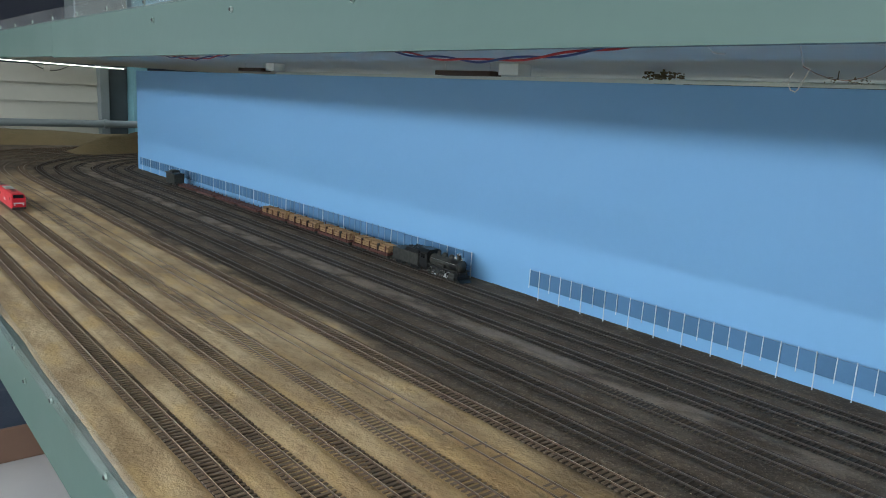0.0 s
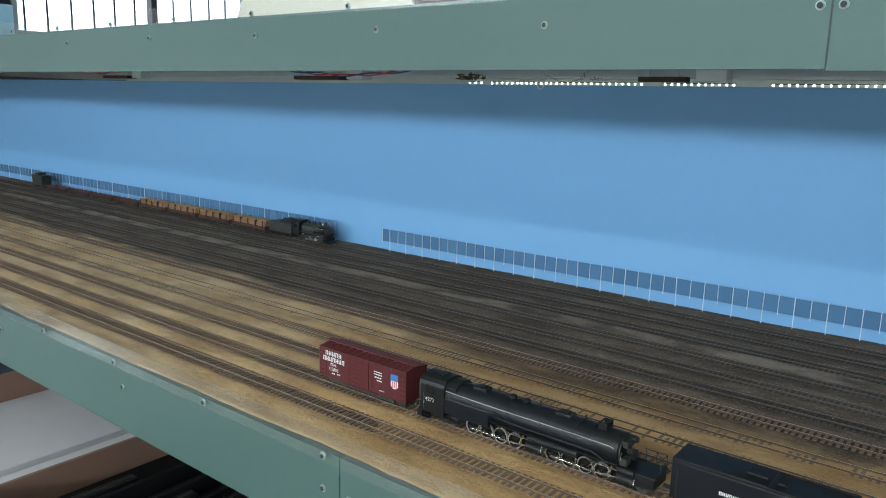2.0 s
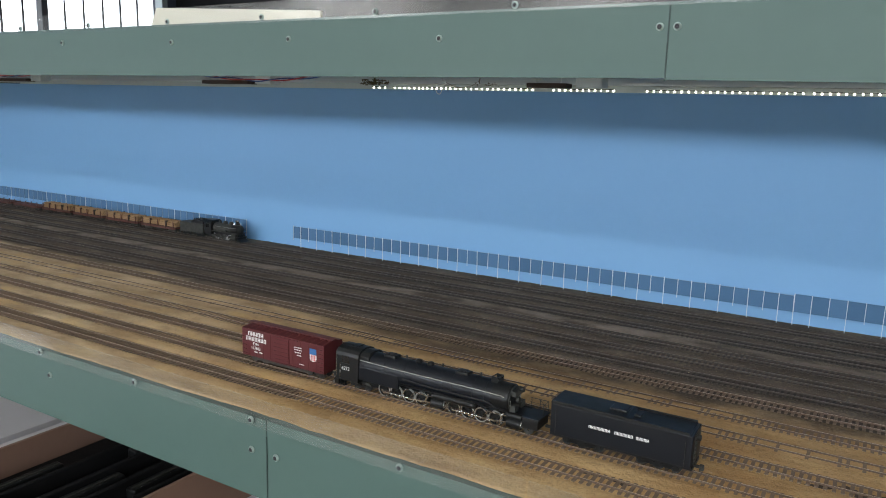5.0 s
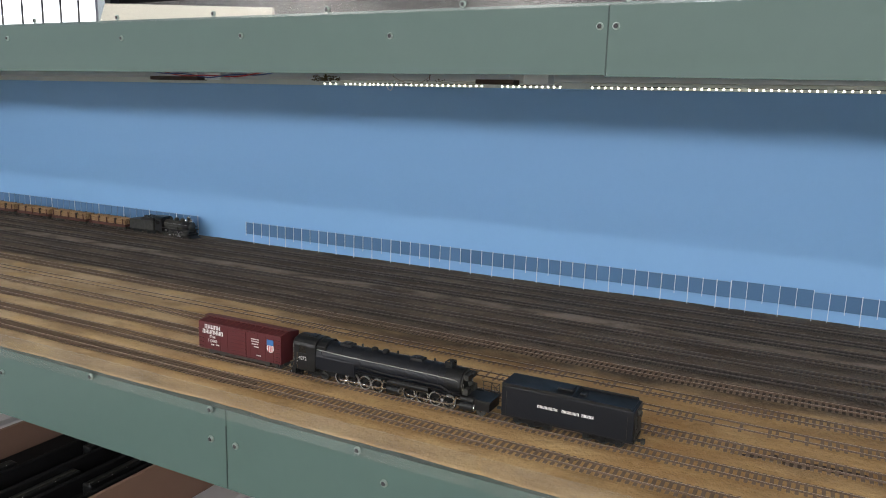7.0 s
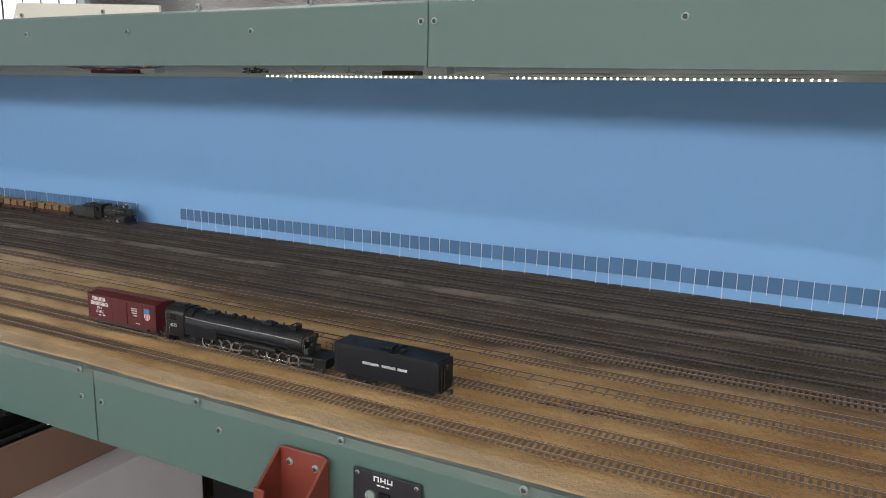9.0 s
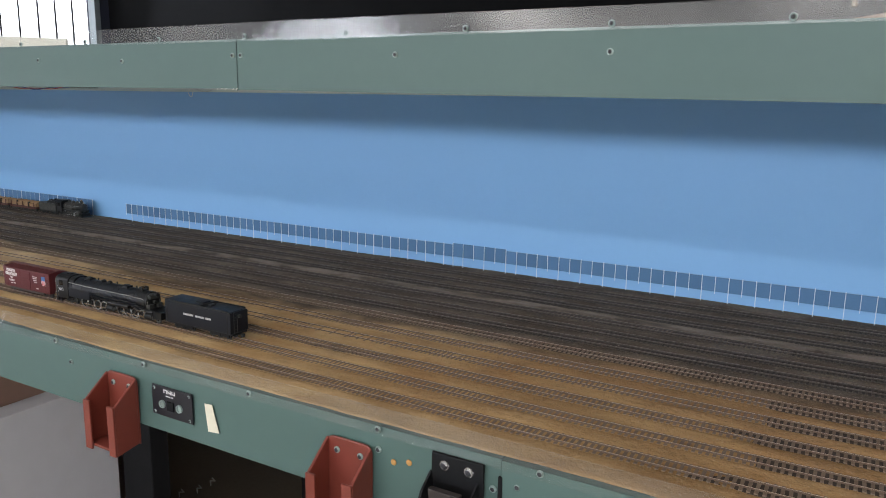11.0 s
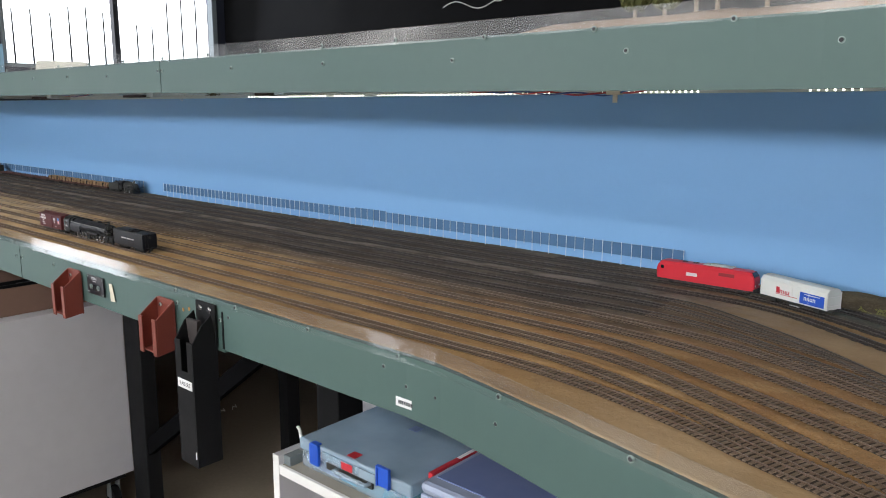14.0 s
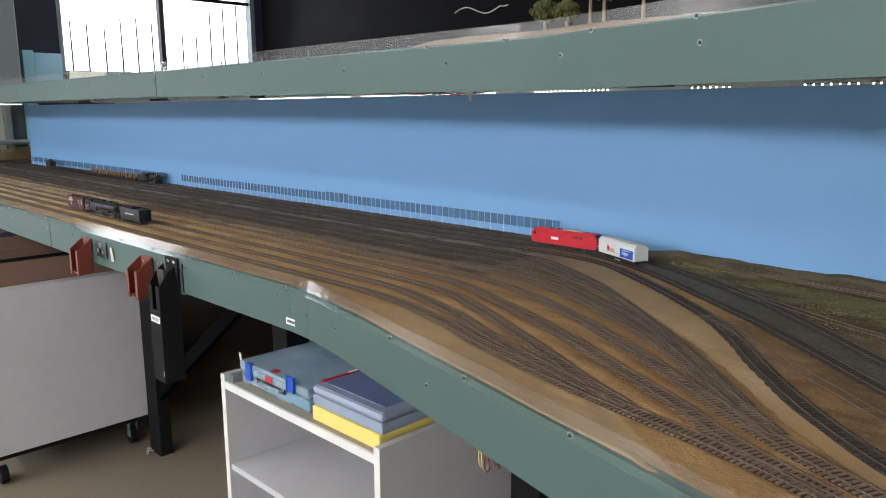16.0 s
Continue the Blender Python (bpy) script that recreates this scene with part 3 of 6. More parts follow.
def front(y):
    """The table's front edge: straight, then swinging out towards the aisle at the throat."""
    t = max(0.0, -1.13 - y)
    return 0.252 - 0.237 * (t - 0.07 * (1 - math.exp(-t / 0.07)))


ys = [4.45, 3.1, 1.6, .27, -.67, -1.13] + [-1.13 - .07 * i for i in range(1, 30)]
YE = ys[-1]
edge = [(front(y) + .012, y) for y in ys]
table = thing("layout_table", "model railway table with a green painted fascia and an earth-covered top", "table")
outline = edge + [(3.0, YE), (3.0, 4.45)]
part("tabletop", S().prism(outline[::-1], GZ - .030, GZ - .006), WOOD, table, "timber board under the scenery")


def sheet(ys_, fx, z0, z1, thick):
    """One bent board that follows the edge through the given stations."""
    s = S()
    lower = z0 if callable(z0) else lambda y: z0
    for y in ys_:
        x, zl = fx(y), lower(y)
        s.v += [(x, y, zl), (x, y, z1), (x + thick, y, z1), (x + thick, y, zl)]
    for i in range(len(ys_) - 1):
        a, b = 4 * i, 4 * i + 4
        s.f += [(a + j, b + j, b + (j + 1) % 4, a + (j + 1) % 4) for j in range(4)]
    e = 4 * (len(ys_) - 1)
    s.f += [(0, 1, 2, 3), (e, e + 3, e + 2, e + 1)]
    return s


for run, zb, off in (([4.45, .2686], .790, 0), ([.2674, -.6694], .790, 0), ([-.6706] + ys[5:], .796, -.002)):
    part("fascia_panel", sheet(run, lambda y: front(y) + off, zb, .8868, .016), FASCIA, table, "sage green painted board")
part("cover_strip", S().box(.2485, .2518, -.6722, -.6678, .798, .868), BLACKST, table, "dark open joint between two fascia boards")
part("cover_strip", S().box(.2510, .2522, .2674, .2686, .792, .868), SOOTG, table, "dark open joint between two fascia boards")

# clear guard strips screwed along the edge
def screw_mesh():
    s = S().ring((0, 0, .0005), .0042, .0030, .0010, 14, "z").dome((0, 0, .0008), .0036, .0024, 12, 4)
    s.box(-.0018, .0018, -.0004, .0004, .0028, .0036).box(-.0004, .0004, -.0018, .0018, .0028, .0036)
    me = s.mesh("screw", SCREW, 0, True)
    # crown and raised cross coloured dark in place of a shaded recess
    me.materials.append(INK)
    for q in me.polygons:
        if q.center.z > .0027:
            q.material_index = 1
    return me


SCREWM = screw_mesh()


def strip_sheet(ya, yb, fx, z0, z1, lean, lift=.0012, thick=.0022):
    """A springy strip whose top edge leans in a little, unevenly along its length."""
    s = S()
    n = max(1, round(abs(ya - yb) / .03))
    for i in range(n + 1):
        y = ya + (yb - ya) * i / n
        x = fx(y) - lift
        t = lean * (.55 + .9 * noise.noise((y * 2.1, z0 * 9, 4)))
        s.v += [(x, y, z0), (x - thick, y, z0), (x - thick + t, y, z1), (x + t, y, z1)]
    for i in range(n):
        a, b = 4 * i, 4 * i + 4
        s.f += [(a + j, b + j, b + (j + 1) % 4, a + (j + 1) % 4) for j in range(4)]
    s.f += [(0, 1, 2, 3), (4 * n, 4 * n + 3, 4 * n + 2, 4 * n + 1)]
    return s


def fix(parent, y, z, fx, out=.0036):
    m = Matrix.Translation((fx(y) - out, y, z)) @ Euler((0, radians(-90), 0)).to_matrix().to_4x4() @ pose(0, 0, 0, 0, 0, rng.uniform(0, 90))
    return part("screw", SCREWM, None, parent, "zinc pan-head screw", at=m)


for ya, yb in ((2.9, .60), (.597, -.045), (-.048, -1.545), (-1.548, -3.0)):
    guard = thing("edge_guard", "clear acrylic guard strip screwed along the table edge", "guard strip", group="lower edge guards")
    part("sheet", strip_sheet(ya, yb, front, .8770, .9085, .0075), CLEAR, guard, "scratched clear acrylic").visible_shadow = False
    y = 2.894
    while y > -3.0:
        if yb < y < ya:
            fix(guard, y, .8848, front)
        y -= .2005
for y, z in ((.675, .853), (.291, .847), (.254, .847), (.057, .855), (-.513, .858), (-.661, .851), (-.689, .861), (-1.085, .862), (-1.13, .842), (-1.19, .842), (-1.62, .842), (-1.31, .846), (1.05, .852), (1.5, .852)):
    fix(table, y, z, front, .0004)


# ---- tracks ----
TRACK_X = (.326, .386, .447, .506, .563, .625, .682, .740, .800, .868, .925, .984)


def spline(pts, step):
    """Even points along a smooth curve through a few control points in plan."""
    p = [Vector((a, b, 0)) for a, b in pts]
    p = [2 * p[0] - p[1]] + p + [2 * p[-1] - p[-2]]
    dense = []
    for i in range(1, len(p) - 2):
        n = max(4, int((p[i + 1] - p[i]).length / .004))
        for j in range(n):
            t = j / n
            dense.append(.5 * (2 * p[i] + (p[i + 1] - p[i - 1]) * t + (2 * p[i - 1] - 5 * p[i] + 4 * p[i + 1] - p[i + 2]) * t * t + (3 * p[i] - p[i - 1] - 3 * p[i + 1] + p[i + 2]) * t ** 3))
    dense.append(p[-2])
    out, run, want = [], 0.0, 0.0
    for a, b in zip(dense, dense[1:]):
        d = (b - a).length
        while want <= run + d:
            out.append((a + (b - a) * ((want - run) / max(d, 1e-9)), (b - a).normalized()))
            want += step
        run += d
    return out


TIEM = S().box(-.0150, .0150, -.0018, .0018, 0, .0019).mesh("tie", TIE, .0002)
GAUGE = .00825


def track(pts, name="railway_track", label="", sunk=0.0, near=None, tie_step=.0074, metal=RAIL, dark=False, dark_until=-1.28):
    tr = thing(name, label, "railway track", group="yard tracks")
    fine = spline(pts, tie_step)
    coarse = spline(pts, .035)
    coarse.append((fine[-1][0], fine[-1][1]))

    def low(y):
        """How deep the road lies: buried in the yard, clear of the earth in the throat."""
        return GZ - sunk + (sunk - .0002) * min(1, max(0, (-.25 - y) / .35))

    for side in (-1, 1):
        s = S()
        prof = [(-.0007, 0), (.0007, 0), (.0007, .0003), (.0003, .0005), (.0003, .0012), (.00042, .0014), (.00042, .0019), (-.00042, .0019), (-.00042, .0014), (-.0003, .0012), (-.0003, .0005), (-.0007, .0003)]
        for c, d in coarse:
            nrm = Vector((d.y, -d.x, 0))
            wob = .0003 * noise.noise((c.x * 60, c.y * 6, side))
            for a, h in prof:
                q = c + nrm * (side * GAUGE + a + wob)
                s.v.append((q.x, q.y, low(q.y) + .0016 + h))
        n = len(prof)
        for i in range(len(coarse) - 1):
            s.f += [(i * n + j, i * n + (j + 1) % n, (i + 1) * n + (j + 1) % n, (i + 1) * n + j) for j in range(n)]
        s.f += [tuple(range(n)), tuple((len(coarse) - 1) * n + j for j in range(n - 1, -1, -1))]
        me = part("rail", s, metal, tr, "brown rail with a worn bright head").data
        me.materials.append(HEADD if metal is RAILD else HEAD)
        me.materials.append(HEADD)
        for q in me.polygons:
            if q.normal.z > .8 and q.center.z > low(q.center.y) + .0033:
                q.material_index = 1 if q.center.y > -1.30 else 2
    # dark sheet under the ties, its colour standing in for the shade between them
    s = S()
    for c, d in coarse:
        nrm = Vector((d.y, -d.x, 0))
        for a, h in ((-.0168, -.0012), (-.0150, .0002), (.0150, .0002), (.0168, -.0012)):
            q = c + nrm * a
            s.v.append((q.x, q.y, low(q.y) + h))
    # the dark ties and bed end where the roads swing into the throat
    cut = next((i for i, q in enumerate(coarse) if q[0].y < dark_until), len(coarse) - 1) if dark else 0
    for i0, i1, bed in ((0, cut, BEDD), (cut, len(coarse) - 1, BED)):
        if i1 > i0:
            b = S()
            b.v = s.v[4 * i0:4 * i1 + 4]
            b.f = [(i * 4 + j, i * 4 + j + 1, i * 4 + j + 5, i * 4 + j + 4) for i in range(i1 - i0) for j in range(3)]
            part("track_bed", b, bed, tr, "bed sheet coloured dark for the shade between the ties")
    rest, brown, singles = S(), S(), 0
    for i, (c, d) in enumerate(fine):
        ang = math.degrees(math.atan2(d.y, d.x)) - 90 + rng.uniform(-1.2, 1.2)
        dz = low(c.y) - .0003 + rng.uniform(-.0003, .0001)
        if near and near[0] > c.y > near[1] and singles < 300:
            singles += 1
            part("tie", TIEM, None, tr, at=pose(c.x, c.y, dz, 0, 0, ang))
        else:
            ca, sa = math.cos(radians(ang)), math.sin(radians(ang))
            quad = [(c.x + ca * a - sa * b, c.y + sa * a + ca * b) for a, b in ((-.0150, -.0018), (.0150, -.0018), (.0150, .0018), (-.0150, .0018))]
            row = rest if dark and c.y > dark_until else brown
            o = len(row.v)
            row.v += [(px, py, dz) for px, py in quad] + [(px, py, dz + .0019) for px, py in quad]
            row.f += [(o + 4, o + 5, o + 6, o + 7), (o, o + 1, o + 5, o + 4), (o + 1, o + 2, o + 6, o + 5), (o + 2, o + 3, o + 7, o + 6), (o + 3, o, o + 4, o + 7)]
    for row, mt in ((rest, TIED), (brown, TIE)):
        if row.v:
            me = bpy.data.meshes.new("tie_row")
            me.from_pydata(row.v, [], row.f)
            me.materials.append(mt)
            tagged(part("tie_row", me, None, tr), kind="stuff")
    return tr


def far_end(x):
    """Every road bends away behind the backdrop at the far end, each on its own radius."""
    r = 1.10 - (x - .33) * .95
    cx = x + r
    pts = []
    for deg in (75, 50, 25, 0):
        a = radians(180 - deg)
        pts.append((cx + r * math.cos(a), 2.95 + (.985 - x) * .15 + r * math.sin(a)))
    return pts


# straight sidings, then their swing into the throat ladder
THROAT = []
THROAT.append([(.331, -1.10), (.327, -1.32), (.289, -1.504), (.243, -1.637), (.194, -1.826), (.172, -1.940), (.148, -2.065), (.095, -2.24), (.02, -2.46)])
THROAT.append([(.390, -1.05), (.384, -1.30), (.334, -1.489), (.289, -1.596), (.256, -1.681), (.228, -1.760), (.193, -1.870)])
THROAT.append([(.449, -1.00), (.447, -1.24), (.432, -1.375), (.381, -1.511), (.331, -1.617), (.259, -1.760), (.214, -1.846), (.181, -1.923)])
THROAT.append([(.507, -.95), (.508, -1.18), (.500, -1.350), (.432, -1.531), (.358, -1.706), (.282, -1.852), (.228, -1.961), (.174, -2.053), (.130, -2.160)])
THROAT.append([(.564, -.95), (.566, -1.20), (.550, -1.427), (.473, -1.622), (.388, -1.786), (.306, -1.919), (.242, -2.022), (.190, -2.120), (.130, -2.250), (.06, -2.42)])
THROAT.append([(.624, -1.00), (.626, -1.25), (.608, -1.452), (.531, -1.640), (.437, -1.804), (.329, -1.946), (.282, -2.004), (.221, -2.077)])
THROAT.append([(.682, -1.00), (.692, -1.22), (.676, -1.396), (.585, -1.603), (.495, -1.760), (.406, -1.862)])
THROAT.append([(.740, -.95), (.754, -1.16), (.742, -1.340), (.657, -1.555), (.596, -1.656), (.433, -1.852), (.361, -1.930), (.270, -2.023)])
THROAT.append([(.800, -.95), (.808, -1.12), (.800, -1.304), (.753, -1.418), (.686, -1.535), (.617, -1.630)])
THROAT.append([(.868, -.95), (.880, -1.15), (.867, -1.413), (.753, -1.620), (.611, -1.807), (.519, -1.897), (.416, -1.981), (.299, -2.092), (.200, -2.22), (.09, -2.42)])
THROAT.append([(.925, -.95), (.936, -1.15), (.932, -1.362), (.847, -1.566), (.723, -1.752), (.623, -1.896), (.529, -2.013), (.400, -2.17), (.26, -2.37)])
THROAT.append([(.984, -.95), (.990, -1.15), (.984, -1.359), (.948, -1.504), (.862, -1.683), (.765, -1.837), (.658, -1.968), (.540, -2.105), (.40, -2.30)])
ROADS = []
for i, (x, throat) in enumerate(zip(TRACK_X, THROAT)):
    pts = far_end(x) + [(x + .002 * math.sin(i), 2.2), (x - .002, 1.1), (x + .001, .3), (x, -.4)] + throat
    sunk = (.0000, .0002, .0002, .0004, .0008, .0003, .0006, .0007, .0007, .0004, .0002, .0002)[i]
    light = "weathered brown model track in tan earth" if i < 5 else "dark model track in dark cinders"
    # the last three roads stay dark in the throat, shade put into their colour
    track(pts, label=light, sunk=sunk, near=(.75, -1.23) if i == 0 else (.60, -.6) if i < 4 else None, metal=RAILD if i > 5 else RAIL, dark=i > 5, dark_until=-1.28 if i < 9 else -3)
    ROADS.append(pts)
track([(.611, -1.807), (.559, -1.879), (.487, -1.952), (.449, -2.005), (.382, -2.095), (.25, -2.27)], label="diverging model track in brown earth", sunk=.0004)
track([(.810, -1.765), (.748, -1.892), (.698, -1.996), (.66, -2.10), (.58, -2.30)], label="diverging model track beside the turf", sunk=.0004, dark=True, dark_until=-3)
track([(1.012, -1.20), (1.006, -1.477), (.996, -1.681), (.968, -1.808), (.950, -1.95), (.91, -2.3)], label="model track along the foot of the backdrop", sunk=.0004)

# ---- scenic ground sheet ----
NX = 401
rows = []
y = 4.45
while y > YE:
    rows.append(y)
    y -= .02 if -2.5 < y < 1.5 else .05
rows.append(YE)
road_at = []
for pts in ROADS:
    line = [c for c, d in spline(pts, .01)][::-1]
    py, px = np.array([c.y for c in line]), np.array([c.x for c in line])
    x = np.interp(rows, py, px)
    low = np.array(rows) < py[0]
    x[low] = px[0] + (np.array(rows)[low] - py[0]) * .75
    road_at.append(x)
road_at = np.array(road_at)
lean_at = np.sqrt(1 + np.gradient(road_at, np.array(rows), axis=1) ** 2)


def smooth_step(a, lo, hi):
    a = np.clip((a - lo) / (hi - lo), 0, 1)
    return a * a * (3 - 2 * a)


def ground_z(x, y, rough=1.0):
    """Height of the earth, with its unevenness away from the roads."""
    h = rough * (.0009 * noise.noise((x * 9, y * 5, 0)) + .0006 * noise.noise((x * 45, y * 30, 3)))
    if y < -1.5 and x > .75:  # turf bank behind the throat, rising to the backdrop's foot
        t = min(1, (-1.5 - y) / .3) * min(1, max(0, (x - .84 - .5 * (y + 1.6)) / .12))
        h += -.006 * t + .002 * t * noise.noise((x * 30, y * 30, 1))
    if y < -1.42 and x > .96:
        t = min(1, (-1.42 - y) / .12) * min(1, (x - .96) / .05)
        h += t * (.013 + .006 * noise.noise((x * 12, y * 9, 7)) + .003 * noise.noise((x * 40, y * 40, 7)))
    return GZ + h


# how far each road is silted up between its rails
FILL = (-.0005, -.0003, -.0006, .0002, .0005, -.0004, -.0002, -.0001, .0001, -.0005, -.0006, -.0006)
verts, numbers = [], []
for r, y in enumerate(rows):
    x_in = front(y) + .0060 - .0030 * min(1, max(0, (-1.2 - y) / .3)) + .0035 * noise.noise((y * 5, 2, 7)) + .0015 * noise.noise((y * 31, 2, 7))
    xs = x_in + (1.30 - x_in) * np.arange(NX) / (NX - 1)
    d = np.abs(xs[None, :] - road_at[:, r][:, None]) / lean_at[:, r][:, None]
    numbers += list((1 / (1 + np.exp(-np.clip((xs[None, :] - road_at[:, r][:, None]) / .009, -40, 40)))).sum(0))
    near, which = d.min(0), d.argmin(0)
    ridge = smooth_step(near, .0128, .0225)
    for i, x in enumerate(xs):
        n1 = noise.noise((x * 17, y * 6, 8))
        n2 = noise.noise((x * 55, y * 40, 5))
        open_yard = 1 if y > -.2 else max(.35, 1 + (y + .2) * 1.3)
        silt = .0011 * (which[i] < 4) * min(1, max(0, (.42 - y) / .25)) * min(1, max(0, (y + 1.05) / .3))
        silt += .0006 * (0 < which[i] < 5) * min(1, max(0, (y - .38) / .25))
        bury = FILL[which[i]] + silt + .0010 * n1 * open_yard + .0004 * n2 if y > -.9 else -.0007 + .0007 * n1
        z = ground_z(x, y, ridge[i]) + ridge[i] * (.0018 + .0014 * n1 + .0006 * n2) + (1 - ridge[i]) * min(bury, .0011 if which[i] != 4 else .0014)
        verts.append((x, y, z - (.0012 if i == 0 else 0)))
faces = [(r * NX + i, (r + 1) * NX + i, (r + 1) * NX + i + 1, r * NX + i + 1) for r in range(len(rows) - 1) for i in range(NX - 1)]
o = len(verts)
verts += [(1.30, 4.45, GZ), (1.30, YE, GZ), (3.0, YE, GZ), (3.0, 4.45, GZ)]
faces.append((o, o + 1, o + 2, o + 3))
numbers += [12.0] * 4
me = bpy.data.meshes.new("ground")
me.from_pydata(verts, [], faces)
me.attributes.new("road", "FLOAT", "POINT").data.foreach_set("value", np.array(numbers, dtype=np.float32))
me.polygons.foreach_set("use_smooth", [True] * len(me.polygons))
me.materials.append(GROUND)
tagged(new("ground", me), "sifted tan and cinder-dark earth over the railway yard", "ground", kind="structure")

# turf tufts behind the throat
line = [c for c, d in spline(ROADS[11], .01)][::-1]
rear_y, rear_x = [c.y for c in line], [c.x for c in line]
s = S()
for i in range(20000):
    y = rng.uniform(-2.40, -1.55)
    x = rng.uniform(.925 + .66 * (y + 1.6), .975 + .10 * (y + 1.6))
    if abs(x - np.interp(y, rear_y, rear_x)) < .021 or noise.noise((x * 16, y * 9, 2)) < -.12:
        continue
    r = rng.uniform(.0006, .0019)
    s.dome((x, y, ground_z(x, y) - .0004), r, r * rng.uniform(.8, 2.0), 4, 2, (rng.uniform(-.5, .5), rng.uniform(-.5, .5), 1))
tagged(solid("turf", s, TURF, "low olive and yellow model turf behind the throat", "grass"), kind="stuff")
s = S()
for i in range(1100):
    y = rng.uniform(-2.4, 1.3)
    x = rng.uniform(front(y) + .02, 1.0)
    r = rng.choice((.0004, .0005, .0006, .0008, .0013))
    s.dome((x, y, GZ - .0002), r, r * .9, 5, 2)
tagged(solid("pebbles", s, surface("pale_crumbs", (.45, .36, .25), (.14, .10, .07), .9, scale=90, amount=1.0), "loose pale and brown crumbs scattered on the yard", "gravel"), kind="stuff")

# ---- backdrop panel and its fence ----
solid("backdrop", S().box(1.042, 1.050, YE, 3.10, GZ - .004, 1.2672), BLUE, "plain sky-blue painted backdrop board behind the yard", "backdrop", kind="structure", bevel=.0008)
for ya, yb, label in ((3.05, 1.095, "long blue-grey model panel fence against the backdrop"), (.938, -.174, "blue-grey model panel fence on white posts"), (-.305, -1.197, "blue-grey model panel fence ending at a bare post")):
    fe = thing("panel_fence", label, "fence", group="backdrop fences")
    n = round((ya - yb) / .0244)
    pitch = (ya - yb) / n
    pm = S().box(-.0006, .0006, -pitch / 2 + .0004, pitch / 2 - .0004, .9110, .9385).mesh("fence_panel", FENCE)
    lp = S().box(-.0006, .0006, -.0006, .0006, 0, .0545).mesh("post", POST)
    sp = S().box(-.0005, .0005, -.0005, .0005, .0200, .0542).mesh("post", POSTB if ya > 2 else POST)
    for i in range(n):
        part("fence_panel", pm, None, fe, at=pose(1.0345, ya - (i + .5) * pitch, 0, 0, 0, rng.uniform(-.8, .8)))
    for i in range(n + 1):
        part("post", lp if (i % 2 == 1 and (ya < 2 or i % 4 == 1)) or i == n else sp, None, fe, at=pose(1.0331, ya - i * pitch, .8865, rng.uniform(-1, 1), 0, 0))
    part("top_rail", S().rod((1.0331, ya, .9392), (1.0331, yb, .9392), .0003, 5), POSTB, fe)
fe = thing("panel_fence", "short taller overlapping piece of blue-grey model fence", "fence", group="backdrop fences")
pm = S().box(-.0006, .0006, -.0128, .0128, .9120, .9425).mesh("fence_panel", FENCE)
for i in range(5):
    part("fence_panel", pm, None, fe, at=pose(1.0325, -.174 - (i + .5) * .0262, 0))
for i in range(6):
    part("post", S().box(1.0308, 1.0318, -.174 - i * .0262 - .0005, -.174 - i * .0262 + .0005, .8865 if i % 2 else .908, .9435), POST, fe)

# ---- bank at the far end ----
s = S()
N, M = 30, 10
for i in range(N + 1):
    a = i / N
    for j in range(M + 1):
        b = j / M
        x = -.3 + 2.5 * a
        y = 4.20 + .22 * b - .20 * max(0, a - .45) * (1 - b)
        h = .085 * math.sin(min(1, b * 1.3) * math.pi / 2) * (.75 + .35 * noise.noise((x * 2, y * 3, 5))) + .006 * noise.noise((x * 20, y * 20, 2)) * b
        s.v.append((x, y, GZ - .004 + max(0, h)))
s.f = [(i * (M + 1) + j, (i + 1) * (M + 1) + j, (i + 1) * (M + 1) + j + 1, i * (M + 1) + j + 1) for i in range(N) for j in range(M)]
solid("earth_bank", s, HILL, "dull olive-brown scenic bank along the end wall", "hill", smooth=True)
s = S()
for i in range(25):
    a = i / 24
    for j in range(9):
        b = j / 8
        x = .95 + .83 * a
        y = 3.78 + .30 * a - .28 * (b - .5) * (1 - .3 * a)
        h = (.115 * math.sin(b * math.pi)) * (1 - (1 - a) ** 4) * (1 + .25 * noise.noise((x * 6, y * 6, 9)))
        s.v.append((x, y, GZ - .003 + max(0, h)))
s.f = [(i * 9 + j, (i + 1) * 9 + j, (i + 1) * 9 + j + 1, i * 9 + j + 1) for i in range(24) for j in range(8)]
solid("earth_bank", s, HILL, "rounded olive-brown embankment between the curves", "hill", smooth=True)

# ---- upper deck ----
def ufront(y):
    t = max(0.0, -1.50 - y)
    return .487 - .26 * (t - .08 * (1 - math.exp(-t / .08)))


uy = [4.3, 1.9, -.076, -1.50] + [-1.5 - .08 * i for i in range(1, 22)]
UE = uy[-1]
deck = thing("upper_deck", "upper layout deck with a sage green painted fascia", "shelf")
part("deck_board", S().prism(([(ufront(y) + .0095, y) for y in uy] + [(2.1, UE), (2.1, 4.3)])[::-1], 1.298, 1.336), BARE, deck, "pale board underside")
part("scenic_base", S().prism(([(ufront(y) + .0095, y) for y in uy] + [(2.1, UE), (2.1, 4.3)])[::-1], 1.3365, 1.341), DECKTOP, deck)

def hem(y):
    """The lower edge of the upper fascia sinks a little towards the throat."""
    return 1.2675 - .0105 * min(1, max(0, (-.0766 - y) / 1.4))


